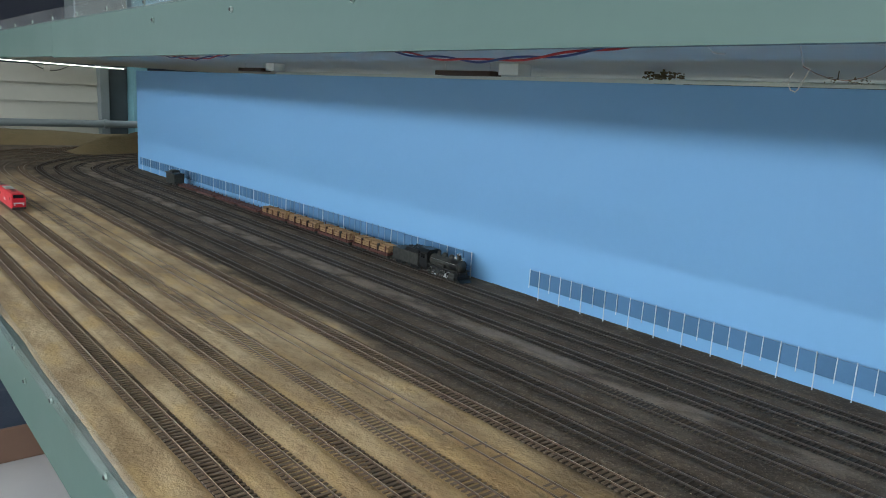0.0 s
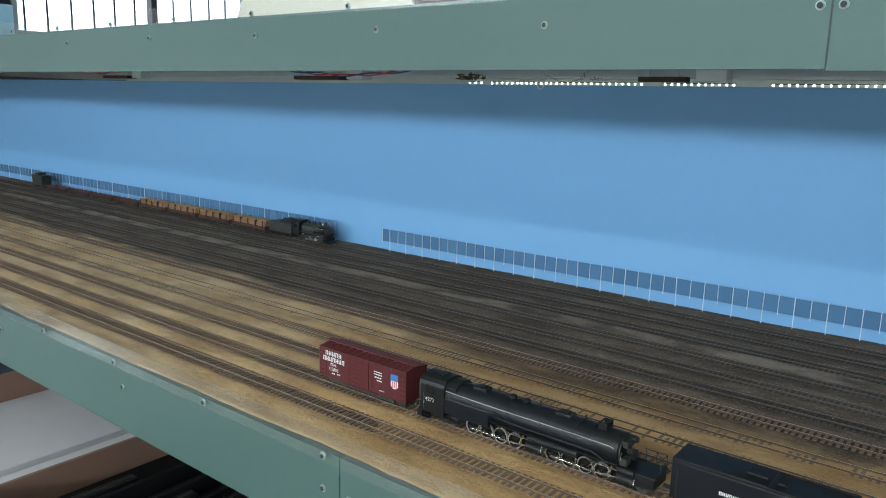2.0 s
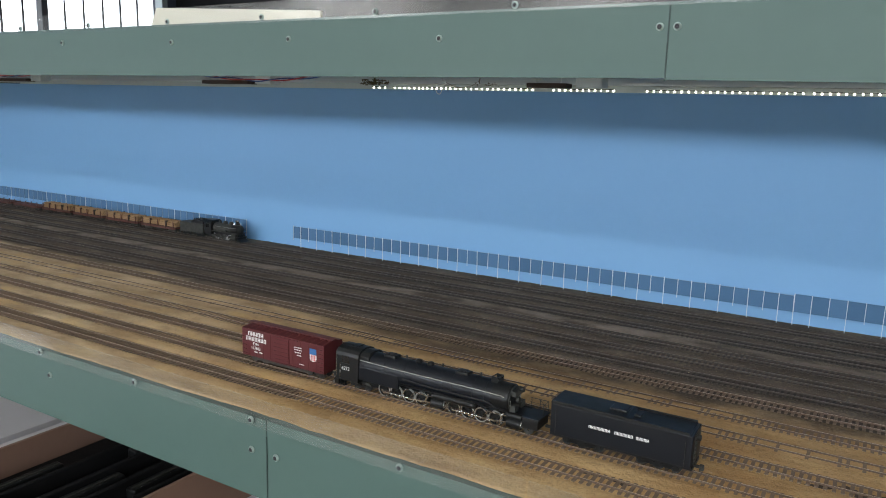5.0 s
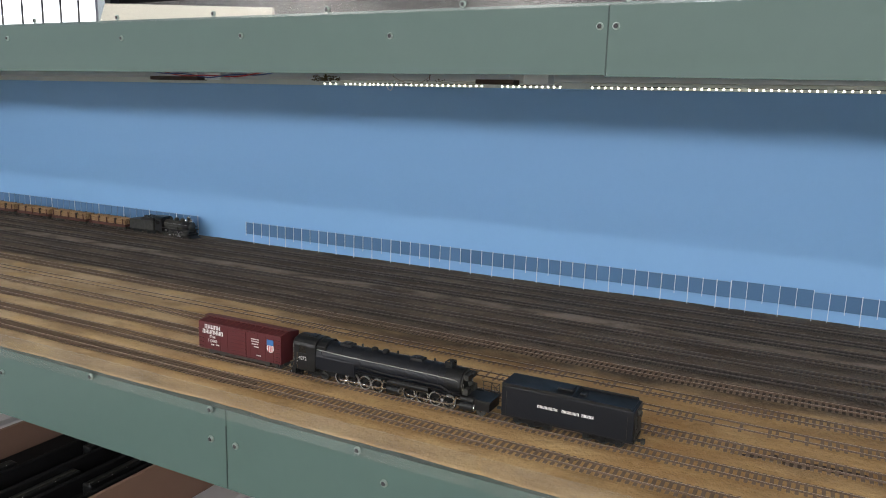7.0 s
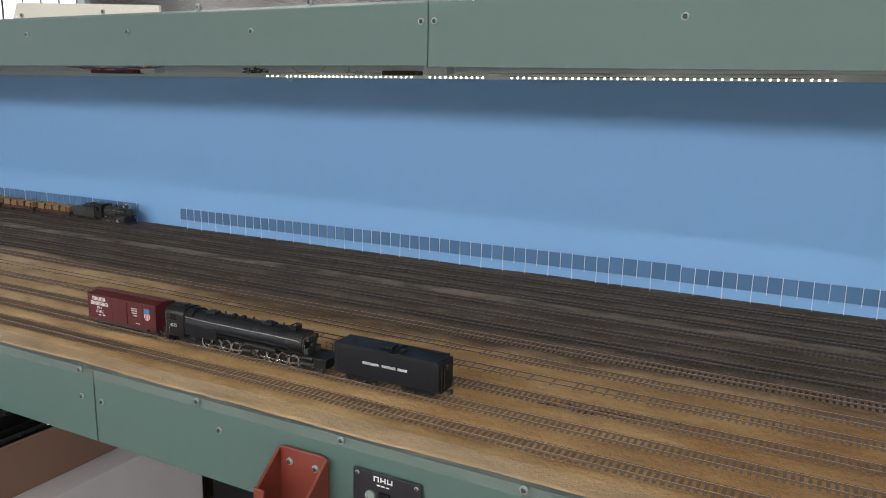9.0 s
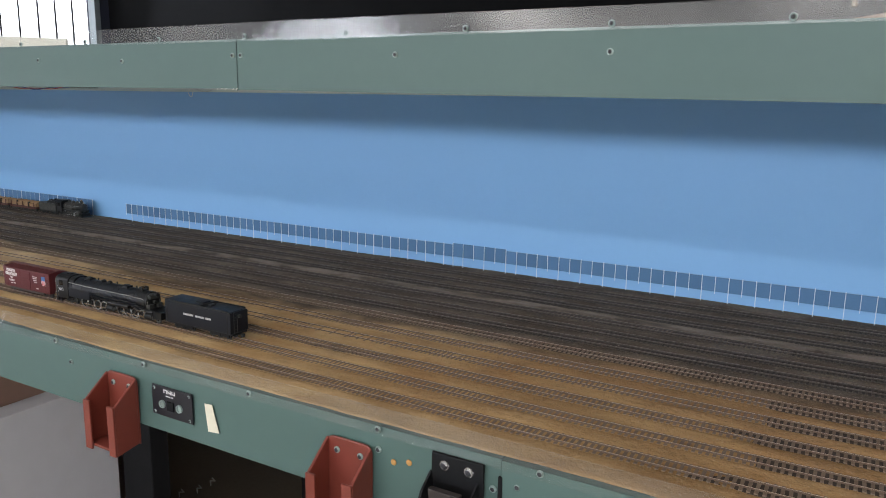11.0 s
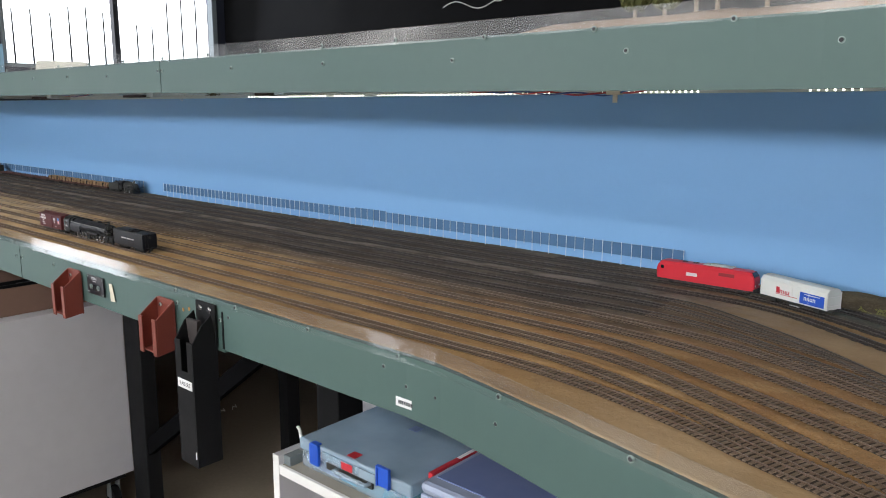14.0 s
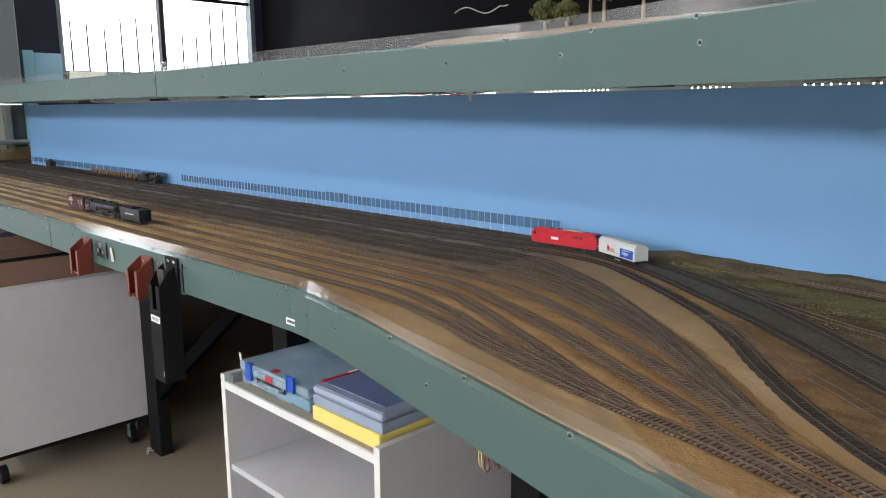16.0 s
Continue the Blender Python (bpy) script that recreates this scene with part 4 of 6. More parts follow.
for run, zb in (([4.3, 1.9006], 1.2715), ([1.8994, -.0754], 1.2690), ([-.0766, -.5, -1.0] + uy[3:], hem)):
    part("fascia_panel", sheet(run, ufront, zb, 1.346, .009), FASCIA, deck, "sage green painted board")
part("cover_strip", S().box(.4860, .4872, -.0766, -.0754, 1.266, 1.344), SOOTG, deck, "dark joint between two fascia boards")
for y, z in ((1.25, 1.322), (.965, 1.323), (.685, 1.319), (.445, 1.319), (.201, 1.315), (-.067, 1.321), (-.085, 1.321), (-.378, 1.318), (-.686, 1.317), (-1.012, 1.311), (-1.326, 1.312), (-1.60, 1.311), (-1.872, 1.310)):
    fix(deck, y, z, ufront, .0004)
for ya, yb in ((2.9, 1.25), (1.247, -.16), (-.163, -1.62), (-1.623, -3.0)):
    guard = thing("edge_guard", "clear acrylic guard strip along the upper deck's edge", "guard strip", group="upper edge guards")
    part("sheet", strip_sheet(ya, yb, ufront, 1.3425, 1.3705, .0065), CLEARU, guard, "scratched clear acrylic").visible_shadow = False
    y = 2.85
    while y > -2.9:
        if yb < y < ya:
            fix(guard, y, 1.3495 if y > -.9 else 1.344, ufront)
        y -= .1965
# cross bearers and a ledge under the deck
for ya, yb in ((2.215, 2.065), (1.272, 1.108), (.350, .267), (-.62, -.72), (-1.36, -1.47)):
    be = thing("cross_bearer", "dark rough timber bearer with a pale packing block under the deck", "timber", group="deck bearers")
    part("beam", S().box(1.060, 1.092, yb, ya, 1.2750, 1.2840), WOODD, be, bevel=.001)
    for y in (ya - .015, yb + .015):
        part("hanger", S().rod((1.076, y, 1.2840), (1.076, y, 1.2985), .0012, 6), BARE, be)
    part("packing", S().box(1.066, 1.100, yb - .070, yb - .018, 1.2765, 1.2985), BARE, be, "pale timber block", bevel=.001)

solid("ledge_strip", S().box(1.580, 1.600, YE + .3, 3.0, 1.2660, 1.2975), surface("pale_ledge_board", (.60, .61, .54), (.46, .47, .41), .75, scale=8), "pale grey-green board carrying the led tape", "board", kind="structure", bevel=.001)

# led tapes on the far side, seen over the top of the backdrop
chip = S().box(-.0014, .0014, -.0020, .0020, -.0046, 0).mesh("led_chip", LED)
for ya, yb, stepy in ((1.082, 1.041, .0165), (1.005, .920, .0165), (.907, .829, .0165), (.815, .560, .0165), (.500, .338, .0165), (.253, -.096, .0165), (-.118, -.276, .0165), (-.296, -.445, .0165), (-.464, -.510, .0165), (-.700, -.990, .0175), (-1.277, -1.39, .0185), (-1.594, -1.722, .022), (-1.757, -1.774, .017)):
    tape = thing("led_tape", "white led tape glowing under the deck beyond the backdrop", "led strip", group="led tapes")
    part("carrier", S().box(1.545, 1.556, yb - .004, ya + .004, 1.2862, 1.2875), BLACKST, tape)
    n = round((ya - yb) / stepy)
    for i in range(n + 1):
        part("led_chip", chip, None, tape, at=pose(1.55, ya - (ya - yb) * i / n, 1.2862))
tape = thing("led_tape", "long white led tape glowing along the far end", "led strip", group="led tapes")
p0, p1 = Vector((.20, 3.515, 0)), Vector((1.415, 4.50, 0))
part("carrier", S().prism([(p0.x - .005, p0.y + .006), (p0.x + .005, p0.y - .006), (p1.x + .005, p1.y - .006), (p1.x - .005, p1.y + .006)], 1.2888, 1.2900), WHITEE, tape)
wide = S().box(-.0045, .0045, -.0045, .0045, -.0026, 0).mesh("led_chip", LED)
for i in range(110):
    q = p0.lerp(p1, (i + .5) / 110)
    part("led_chip", wide, None, tape, at=pose(q.x, q.y, 1.2888, 0, 0, 39))
lw = thing("hanging_wire", "dark wire looped loosely below the far led tape", "wire")
part("wire", S().tube([(.86 + .22 * i / 10, 4.05 + .18 * i / 10, 1.286 - .032 * math.sin(math.pi * i / 10)) for i in range(11)], .002, 6), BLACKST, lw, smooth=True)
part("plug", S().box(.93, .955, 4.10, 4.112, 1.250, 1.272), WHITEW, lw, "small white plug", bevel=.001)

# ---- wires under the upper deck ----
def twist(name, path, label, colours=(REDW, BLUEW), r=.0022):
    w = thing(name, label, "wire")
    pts = spline([(p[0], p[1]) for p in path], .006)
    zs = [p[2] for p in path]
    for k, mt in enumerate(colours):
        s = S()
        line = []
        for i, (c, d) in enumerate(pts):
            t = i / max(1, len(pts) - 1) * (len(zs) - 1)
            a = int(min(t, len(zs) - 2))
            z = zs[a] + (zs[a + 1] - zs[a]) * (t - a)
            ang = i * .34 + k * math.pi
            nrm = Vector((d.y, -d.x, 0))
            line.append(c + nrm * (r * math.cos(ang)) + Vector((0, 0, z + r * math.sin(ang))))
        s.tube(line, r * .72, 6)
        part("strand", s, mt, w, "", smooth=True)
    return w


twist("twisted_wire", [(.560, .330, 1.284), (.560, .375, 1.2765), (.560, .47, 1.2685), (.560, .57, 1.2655), (.560, .68, 1.2695), (.560, .789, 1.279), (.560, .83, 1.285)], "red and blue twisted pair hanging under the upper deck", r=.0015)
twist("twisted_wire", [(.560, 1.02, 1.283), (.560, 1.10, 1.2745), (.560, 1.26, 1.2690), (.560, 1.42, 1.2740), (.560, 1.52, 1.284)], "red and blue twisted pair hanging under the upper deck", r=.0015)
twist("twisted_wire", [(.66, -.72, 1.279), (.672, -.95, 1.268), (.676, -1.14, 1.262), (.676, -1.21, 1.258), (.66, -1.36, 1.270), (.64, -1.50, 1.280)], "red and blue wires sagging under the upper deck")
tg = thing("wire_tag", "tan tape tag tied round the sagging wires", "tape")
part("flag", S().box(.670, .684, -1.222, -1.196, 1.257, 1.268), TAPE, tg, bevel=.001)
part("tail", S().box(.676, .678, -1.214, -1.206, 1.244, 1.257), TAPE, tg)
lp = thing("loose_wire_loop", "thin white wire loop dangling under the deck", "wire")
loop = [(.404, 1.2985), (.402, 1.289), (.399, 1.279), (.393, 1.277), (.391, 1.2765), (.393, 1.271), (.397, 1.264), (.401, 1.257), (.404, 1.2545), (.408, 1.256), (.4105, 1.262), (.409, 1.269), (.406, 1.273)]
part("wire", S().tube([(.82 + .002 * math.sin(i), y, z) for i, (y, z) in enumerate(loop)], .0007, 6), WHITEW, lp, smooth=True)
lp = thing("sagging_wire", "thin brown wire sagging under the deck", "wire")
part("wire", S().tube([(.821, .399, 1.2790), (.82, .385, 1.2722), (.82, .371, 1.2675), (.82, .355, 1.2660), (.82, .340, 1.2692), (.82, .326, 1.2770), (.82, .310, 1.2985)], .0004, 6), CARD, lp, smooth=True)
lp = thing("loose_wire_end", "short white wire end curling below the deck", "wire")
part("wire", S().tube([(.75, .462, 1.2985), (.75, .460, 1.2925), (.75, .455, 1.2875), (.75, .449, 1.2858), (.75, .441, 1.2855)], .0006, 6), WHITEW, lp, smooth=True)
cn = thing("wire_connector", "small white plastic wire connector under the deck edge", "connector")
part("body", S().box(.553, .571, .205, .231, 1.2740, 1.2985), WHITEW, cn, bevel=.002)
part("socket", S().box(.5515, .553, .211, .225, 1.2765, 1.2820), GREYM, cn)
sc = thing("moss_scrap", "scrap of brown scenic moss stuck under the deck", "scenery scrap")
s = S()
for i in range(110):
    s.dome((1.20 + rng.uniform(-.012, .012), .822 + rng.uniform(-.036, .036), 1.2885 + rng.uniform(-.006, .006)), rng.uniform(.0015, .004), rng.uniform(.0015, .004), 5, 2, (0, 0, -1))
s.rod((1.20, .822, 1.287), (1.20, .822, 1.2985), .002, 6)
part("clump", s, HILL, sc)
sc = thing("moss_scrap", "thin scrap of brown moss and twig under the deck", "scenery scrap")
s = S()
for i in range(30):
    s.dome((1.20 + rng.uniform(-.010, .010), .515 + rng.uniform(-.032, .032), 1.2855 + rng.uniform(-.004, .004)), rng.uniform(.0008, .0022), rng.uniform(.0008, .0022), 5, 2, (0, 0, -1))
s.rod((1.20, .531, 1.286), (1.20, .531, 1.2985), .0008, 6)
part("clump", s, HILL, sc)

# ---- scenery on the upper deck ----
s = S()
for i in range(41):
    for j in range(17):
        a, b = i / 40, j / 16
        y = -.72 - 1.7 * a
        x = .60 + .90 * b
        h = (.030 + .11 * b) * min(1, a * 5) * min(1, b * 8) * (1 + .10 * noise.noise((x * 4, y * 4, 4))) + .004 * noise.noise((x * 22, y * 22, 6))
        s.v.append((x, y, 1.340 + max(0, h)))
s.f = [(i * 17 + j, (i + 1) * 17 + j, (i + 1) * 17 + j + 1, i * 17 + j + 1) for i in range(40) for j in range(16)]
solid("scenery_hill", s, FOAM, "bare tan plaster scenery slope on the upper deck", "hill", smooth=True)

cc = thing("foam_card", "cream foam card standing on edge on the upper deck", "card")
part("panel", S().prism([(.430, 1.3420), (.430, 1.3625), (.78, 1.3800), (.80, 1.3420)], .536, .541, "x"), surface("cream_foam", (.70, .66, .55), (.60, .56, .45), .8, scale=8), cc, bevel=.0008)


def model_tree(x, y, z, h, spread, bare=False, label=""):
    tr = thing("model_tree", label, "model tree", group="upper deck trees")
    s = S().tube([(x, y, z), (x + .004, y + .003, z + h * .5), (x, y, z + h * .95)], 0, 7, radii=[.006, .004, .0015])
    for i in range(7):
        a, zz = rng.uniform(0, 6.3), z + h * rng.uniform(.35, .85)
        s.tube([(x, y, zz), (x + spread * .7 * math.cos(a), y + spread * .7 * math.sin(a), zz + h * .2)], 0, 5, radii=[.002, .0007])
    part("trunk", s, TRUNK, tr, smooth=True)
    s = S()
    for i in range(60 if bare else 420):
        a, rr, zz = rng.uniform(0, 6.3), spread * math.sqrt(rng.random()), rng.random()
        rr *= math.sin(math.pi * (.15 + .8 * zz)) * (1 + .4 * noise.noise((a, zz * 4, x)))
        c = (x + rr * math.cos(a), y + rr * math.sin(a), z + h * (.38 + .65 * zz))
        d = Vector((rng.uniform(-1, 1), rng.uniform(-1, 1), rng.uniform(-.3, 1))).normalized()
        s.dome(c, rng.uniform(.004, .010), rng.uniform(.003, .007), 5, 2, d)
    part("crown", s, LEAF, tr, "olive clump foliage")


model_tree(1.33, -.905, 1.452, .09, .045, label="squat olive model bush on the upper deck")
model_tree(1.33, -.985, 1.452, .08, .04, label="squat olive model bush on the upper deck")
model_tree(1.34, -1.06, 1.452, .22, .05, True, "slender bare-trunked model gum tree")
model_tree(1.32, -1.12, 1.452, .20, .06, label="tall olive model tree on the upper deck")
model_tree(1.36, -1.22, 1.452, .20, .06, True, "slender bare-trunked model gum tree")
sq = thing("wall_wire", "loose white wire end on the black wall", "wire")
part("wire", S().tube([(3.772, 1.855 - .536 * i / 14, 1.957 + .03 * math.sin(i * .55) - .02 * (i > 12)) for i in range(15)], .004, 6), WHITEW, sq, smooth=True)


# ---- trains: each vehicle is built along y with its rail at z = 0, its front towards +y ----
def wheelset(parent, y, r, mat=None, half=.0072):
    for sx in (-1, 1):
        s = S().ring((sx * half, y, r), r, r * .25, .0022, 14, "x").ring((sx * (half - .0012), y, r), r * 1.10, r * .6, .0006, 14, "x")
        part("wheel", s, mat or STEEL, parent)


def bogie(parent, y, mat=LOCO, r=.0052, base=.0095):
    b = part("bogie", S().box(-.0105, -.0088, y - base - .004, y + base + .004, .0035, .0072).box(.0088, .0105, y - base - .004, y + base + .004, .0035, .0072)
             .box(-.0105, .0105, y - .003, y + .003, .005, .008).box(-.0112, -.0104, y - base - .002, y - base + .002, .003, .008).box(-.0112, -.0104, y + base - .002, y + base + .002, .003, .008)
             .box(.0104, .0112, y - base - .002, y - base + .002, .003, .008).box(.0104, .0112, y + base - .002, y + base + .002, .003, .008), mat, parent, bevel=.0003)
    for k in (-base, base):
        wheelset(b, y + k, r, SOOT)
    return b


def coupler(parent, y, sign):
    part("coupler", S().box(-.0015, .0015, min(y, y + sign * .006), max(y, y + sign * .006), .0075, .0100).box(-.003, .002, min(y + sign * .005, y + sign * .009), max(y + sign * .005, y + sign * .009), .006, .0112), SOOT, parent, bevel=.0004)


def lay(y, x):
    return pose(x, y, GZ + .0041)


def bars(parent, rows, x, mat, name="lettering"):
    """Plain strokes in place of company lettering: (y centre, z centre, length, height, pieces)."""
    for yc, zc, ln, ht, n in rows:
        s = S()
        w = ln / n
        k = min(.30 * w, .22 * ht)
        for i in range(n):
            y = yc + ln / 2 - (i + .5) * w
            if ht < .002 or n == 1 or mat is INK:
                s.box(x - .00025, x, y - w * .36, y + w * .36, zc - ht / 2, zc + ht / 2)
                continue
            s.box(x - .00025, x, y + w * .38 - k, y + w * .38, zc - ht / 2, zc + ht / 2)
            s.box(x - .00025, x, y - w * .38, y - w * .38 + k, zc - ht / 2, zc + ht / 2)
            z = zc + ht * (.5, -.06, -.28)[i % 3]
            s.box(x - .00025, x, y - w * .38 + k, y + w * .38 - k, z - ht * .2, z) if i % 3 == 0 else s.box(x - .00025, x, y - w * .38 + k, y + w * .38 - k, z - ht * .1, z + ht * .1)
        part(name, s, mat, parent)


def boxcar(at):
    car = thing("boxcar", "oxide red model boxcar with white lettering and a striped shield", "model wagon", at)
    L, W = .070, .0182
    body = part("body", S().prism([(-W, .0105), (W, .0105), (W, .0475), (0, .0500), (-W, .0475)], -L, L, "y"), BOXRED, car, bevel=.0004)
    s = S()
    for i in range(15):
        y = -L + .0025 + i * (2 * L - .005) / 14
        s.add([(-W - .0004, y - .0005, .0474), (0, y - .0005, .0506), (W + .0004, y - .0005, .0474), (-W - .0004, y + .0005, .0474), (0, y + .0005, .0506), (W + .0004, y + .0005, .0474),
               (-W, y - .0005, .0466), (W, y - .0005, .0466), (-W, y + .0005, .0466), (W, y + .0005, .0466)], [(0, 1, 4, 3), (1, 2, 5, 4), (0, 3, 8, 6), (2, 7, 9, 5), (0, 6, 7, 2, 1), (3, 4, 5, 9, 8)])
    part("roof_seams", s, ROOFRED, car)
    part("running_board", S().box(-.0048, .0048, -L - .002, L + .002, .0513, .0520), ROOFRED, car, "weathered roof walkway")
    for y in [-.066 + i * .012 for i in range(12)]:
        part("board_saddle", S().box(-.0052, .0052, y - .0008, y + .0008, .0498, .0513), ROOFRED, car)
    for sx in (-1, 1):
        x = sx * W
        d = part("door", S().box(min(x, x + sx * .0009), max(x, x + sx * .0009), -.0130, .0130, .0118, .0452), BOXRED, car, bevel=.0002)
        s = S()
        for k in range(6):
            z = .0150 + k * .0052
            s.box(min(x + sx * .0009, x + sx * .0014), max(x + sx * .0009, x + sx * .0014), -.0125, .0125, z, z + .0012)
        part("ribs", s, BOXRED, d)
        for za, zb in ((.0453, .0462), (.0108, .0116)):
            part("door_rail", S().box(min(x, x + sx * .0013), max(x, x + sx * .0013), -.028, .015, za, zb), BOXRED, car)
        for k in range(10):
            y = -L + .0125 + k * .0128
            if abs(y) > .0165:
                part("panel_seam", S().box(min(x, x + sx * .0002), max(x, x + sx * .0002), y - .0003, y + .0003, .0112, .0468), BOXRED, car)
        for ye in (-1, 1):
            s = S()
            for k in range(6):
                z = .0135 + k * .0055
                ya, yb = ye * (L - .0085), ye * (L - .001)
                s.box(min(x, x + sx * .0012), max(x, x + sx * .0012), min(ya, yb), max(ya, yb), z, z + .0005)
            part("ladder", s, BOXRED, car)
        part("sill_step", S().box(min(x - sx * .003, x), max(x - sx * .003, x), -.052, .052, .0068, .0105), SOOT, car)
    xw = -W - .0004
    bars(car, [(.0450, .0415, .028, .0056, 5), (.0445, .0345, .037, .0056, 7)], xw, WHITEP)
    bars(car, [(.045, .0283, .0105, .0036, 2), (.045, .0175, .006, .0016, 2), (.036, .0180, .006, .0016, 2)], xw, WHITEP)
    lettering("113803", .0056, west(xw - .0001, .045, .0224), WHITEP, "car_number", car, .0001)
    bars(car, [(-.028, .0375, .013, .0013, 4), (-.028, .0345, .013, .0013, 5), (-.028, .0310, .011, .0013, 4), (-.030, .0275, .008, .0013, 3), (-.034, .0165, .008, .0011, 3)], xw, WHITEP)
    sh = part("shield", S().prism([(-.0582, .0330), (-.0478, .0330), (-.0476, .0278), (-.0492, .0250), (-.0530, .0240), (-.0568, .0250), (-.0584, .0278)], xw - .0001, xw + .0002, "x"), WHITEP, car, "white shield with red stripes and a blue head")
    part("shield_head", S().box(xw - .0004, xw - .0001, -.0584, -.0476, .0334, .0408), SHBLUE, sh)
    for y in (-.0500, -.0530, -.0560):
        part("shield_stripe", S().box(xw - .0004, xw - .0001, y - .0007, y + .0007, .0252, .0328), SHRED, sh)
    for ye in (-1, 1):
        bogie(car, ye * .048, SOOT)
        coupler(car, ye * L, ye)
    part("brake_wheel", S().ring((.006, -L - .0018, .040), .0035, .0028, .0006, 12, "y"), BOXRED, car)
    return car


def cab_forward(at):
    """An articulated oil burner with its cab leading; front at y = 0.137."""
    en = thing("steam_locomotive", "gloss black cab-forward articulated model steam engine with bright rods", "model locomotive", at)
    R, ZC = .0166, .0318
    n = 24
    ring = [(R * math.cos(2 * math.pi * i / n), ZC + R * math.sin(2 * math.pi * i / n)) for i in range(n)]
    part("boiler", S().prism(ring, -.078, .100, "y"), LOCOB, en, "dark blue-black boiler jacket", smooth=True)
    part("smokebox", S().prism([(p[0] * .985, ZC + (p[1] - ZC) * .985) for p in ring], -.098, -.078, "y").dome((0, -.098, ZC), .0160, .0045, 20, 4, (0, -1, 0)), LOCO, en, "black smokebox", smooth=True)
    fr_ = part("smokebox_front", S().ring((0, -.0995, ZC), .0150, .0120, .002, 20, "y").rod((0, -.102, ZC), (0, -.107, ZC), .003, 10).box(-.010, .010, -.106, -.100, ZC + .006, ZC + .012).box(-.013, -.004, -.107, -.100, ZC - .010, ZC - .003).box(.004, .013, -.107, -.100, ZC - .010, ZC - .003), SOOT, en, "pumps and pipes on the smokebox front")
    part("headlamp", S().rod((0, -.106, ZC + .013), (0, -.111, ZC + .013), .0030, 12), LOCO, fr_)
    part("stack", S().box(-.0065, .0065, -.0830, -.0740, .0470, .0495).box(-.0065, -.0055, -.0830, -.0740, .0495, .0540).box(.0055, .0065, -.0830, -.0740, .0495, .0540).box(-.0065, .0065, -.0750, -.0740, .0525, .0540).box(-.0065, .0065, -.0830, -.0820, .0525, .0540), LOCO, en, "square smoke deflector stack", bevel=.0003)
    for y, half, w in ((.062, .0085, .0060), (-.036, .0085, .0060)):
        sb = part("sand_box", S().box(-w, w, y - half, y + half, ZC + R - .003, ZC + R + .0022), LOCO, en, "flat-topped oblong sand box", bevel=.0012)
        part("hatch", S().box(-.0032, .0032, y - .0045, y + .0045, ZC + R + .0022, ZC + R + .0036), LOCO, sb, bevel=.0006)
    for y in (.024, .008):
        part("dome", S().rod((0, y, ZC + R - .004), (0, y, ZC + R + .0018), .0042, 16).dome((0, y, ZC + R + .0018), .0042, .0024, 16, 3), LOCO, en, smooth=True)
    for y in (.044, -.006, -.056):
        part("safety_valve", S().rod((.004, y, ZC + R - .003), (.004, y, ZC + R + .0030), .0012, 8), SOOT, en)
    part("roof_extension", S().prism([(-.0150, .0400), (.0150, .0400), (.0150, .0445), (.0095, .0490), (0, .0505), (-.0095, .0490), (-.0150, .0445)], .086, .0998, "y"), LOCO, en, "cab roof carried back over the boiler", bevel=.0008)
    for y in (-.070, -.055, -.028, -.016, .022, .036, .064, .092):
        part("boiler_band", S().ring((0, y, ZC), R + .0004, R - .001, .0012, 24, "y"), LOCOB, en)
    for sx in (-1, 1):
        part("handrail", S().tube([(sx * .0168, .098, .0405), (sx * .0172, .05, .0395), (sx * .0172, -.06, .0395), (sx * .0165, -.092, .0385), (sx * .0120, -.101, .0330), (sx * .0135, -.101, .0270)], .00050, 6), RAILST, en, "thin dull steel handrail")
        part("running_board", S().box(min(sx * .0145, sx * .0185), max(sx * .0145, sx * .0185), -.098, .040, .0235, .0245), LOCO, en)
        part("air_tank", S().rod((sx * .0160, -.060, .0200), (sx * .0160, -.008, .0200), .0040, 12), LOCO, en, smooth=True)
        part("firebox_side", S().box(min(sx * .0130, sx * .0172), max(sx * .0130, sx * .0172), .042, .100, .0150, .0330), LOCOB, en, bevel=.0015)
        part("side_pipe", S().tube([(sx * .0178, .035, .030), (sx * .0178, .0, .0285), (sx * .0178, -.075, .0285), (sx * .0170, -.090, .022)], .0009, 6), LOCO, en, smooth=True)
    # cab
    W = .0180
    cab = part("cab", S().prism([(-W, .0105), (W, .0105), (W, .0415), (.0166, .0455), (.0132, .0488), (.0075, .0510), (0, .0518), (-.0075, .0510), (-.0132, .0488), (-.0166, .0455), (-W, .0415)], .0995, .1340, "y"), LOCO, en, "black cab with a rounded roof", bevel=.0006)
    part("roof_hatch", S().box(-.006, .006, .108, .118, .0512, .0526), LOCO, cab, bevel=.0006)
    for sx in (-1, 1):
        x = sx * W
        part("cab_window", S().box(min(x, x + sx * .0004), max(x, x + sx * .0004), .1130, .1240, .0330, .0420), GLASSB, cab, "dark cab window", bevel=.0001)
        part("window_sill", S().box(min(x, x + sx * .0012), max(x, x + sx * .0012), .1120, .1250, .0322, .0328), LOCO, cab)
        part("grab_rail", S().rod((x + sx * .0010, .1315, .0150), (x + sx * .0010, .1315, .0430), .0004, 6), STEEL, cab, "bright grab rail")
        part("grab_rail", S().rod((x + sx * .0010, .1262, .0130), (x + sx * .0010, .1262, .0330), .0004, 6), STEEL, cab, "bright grab rail")
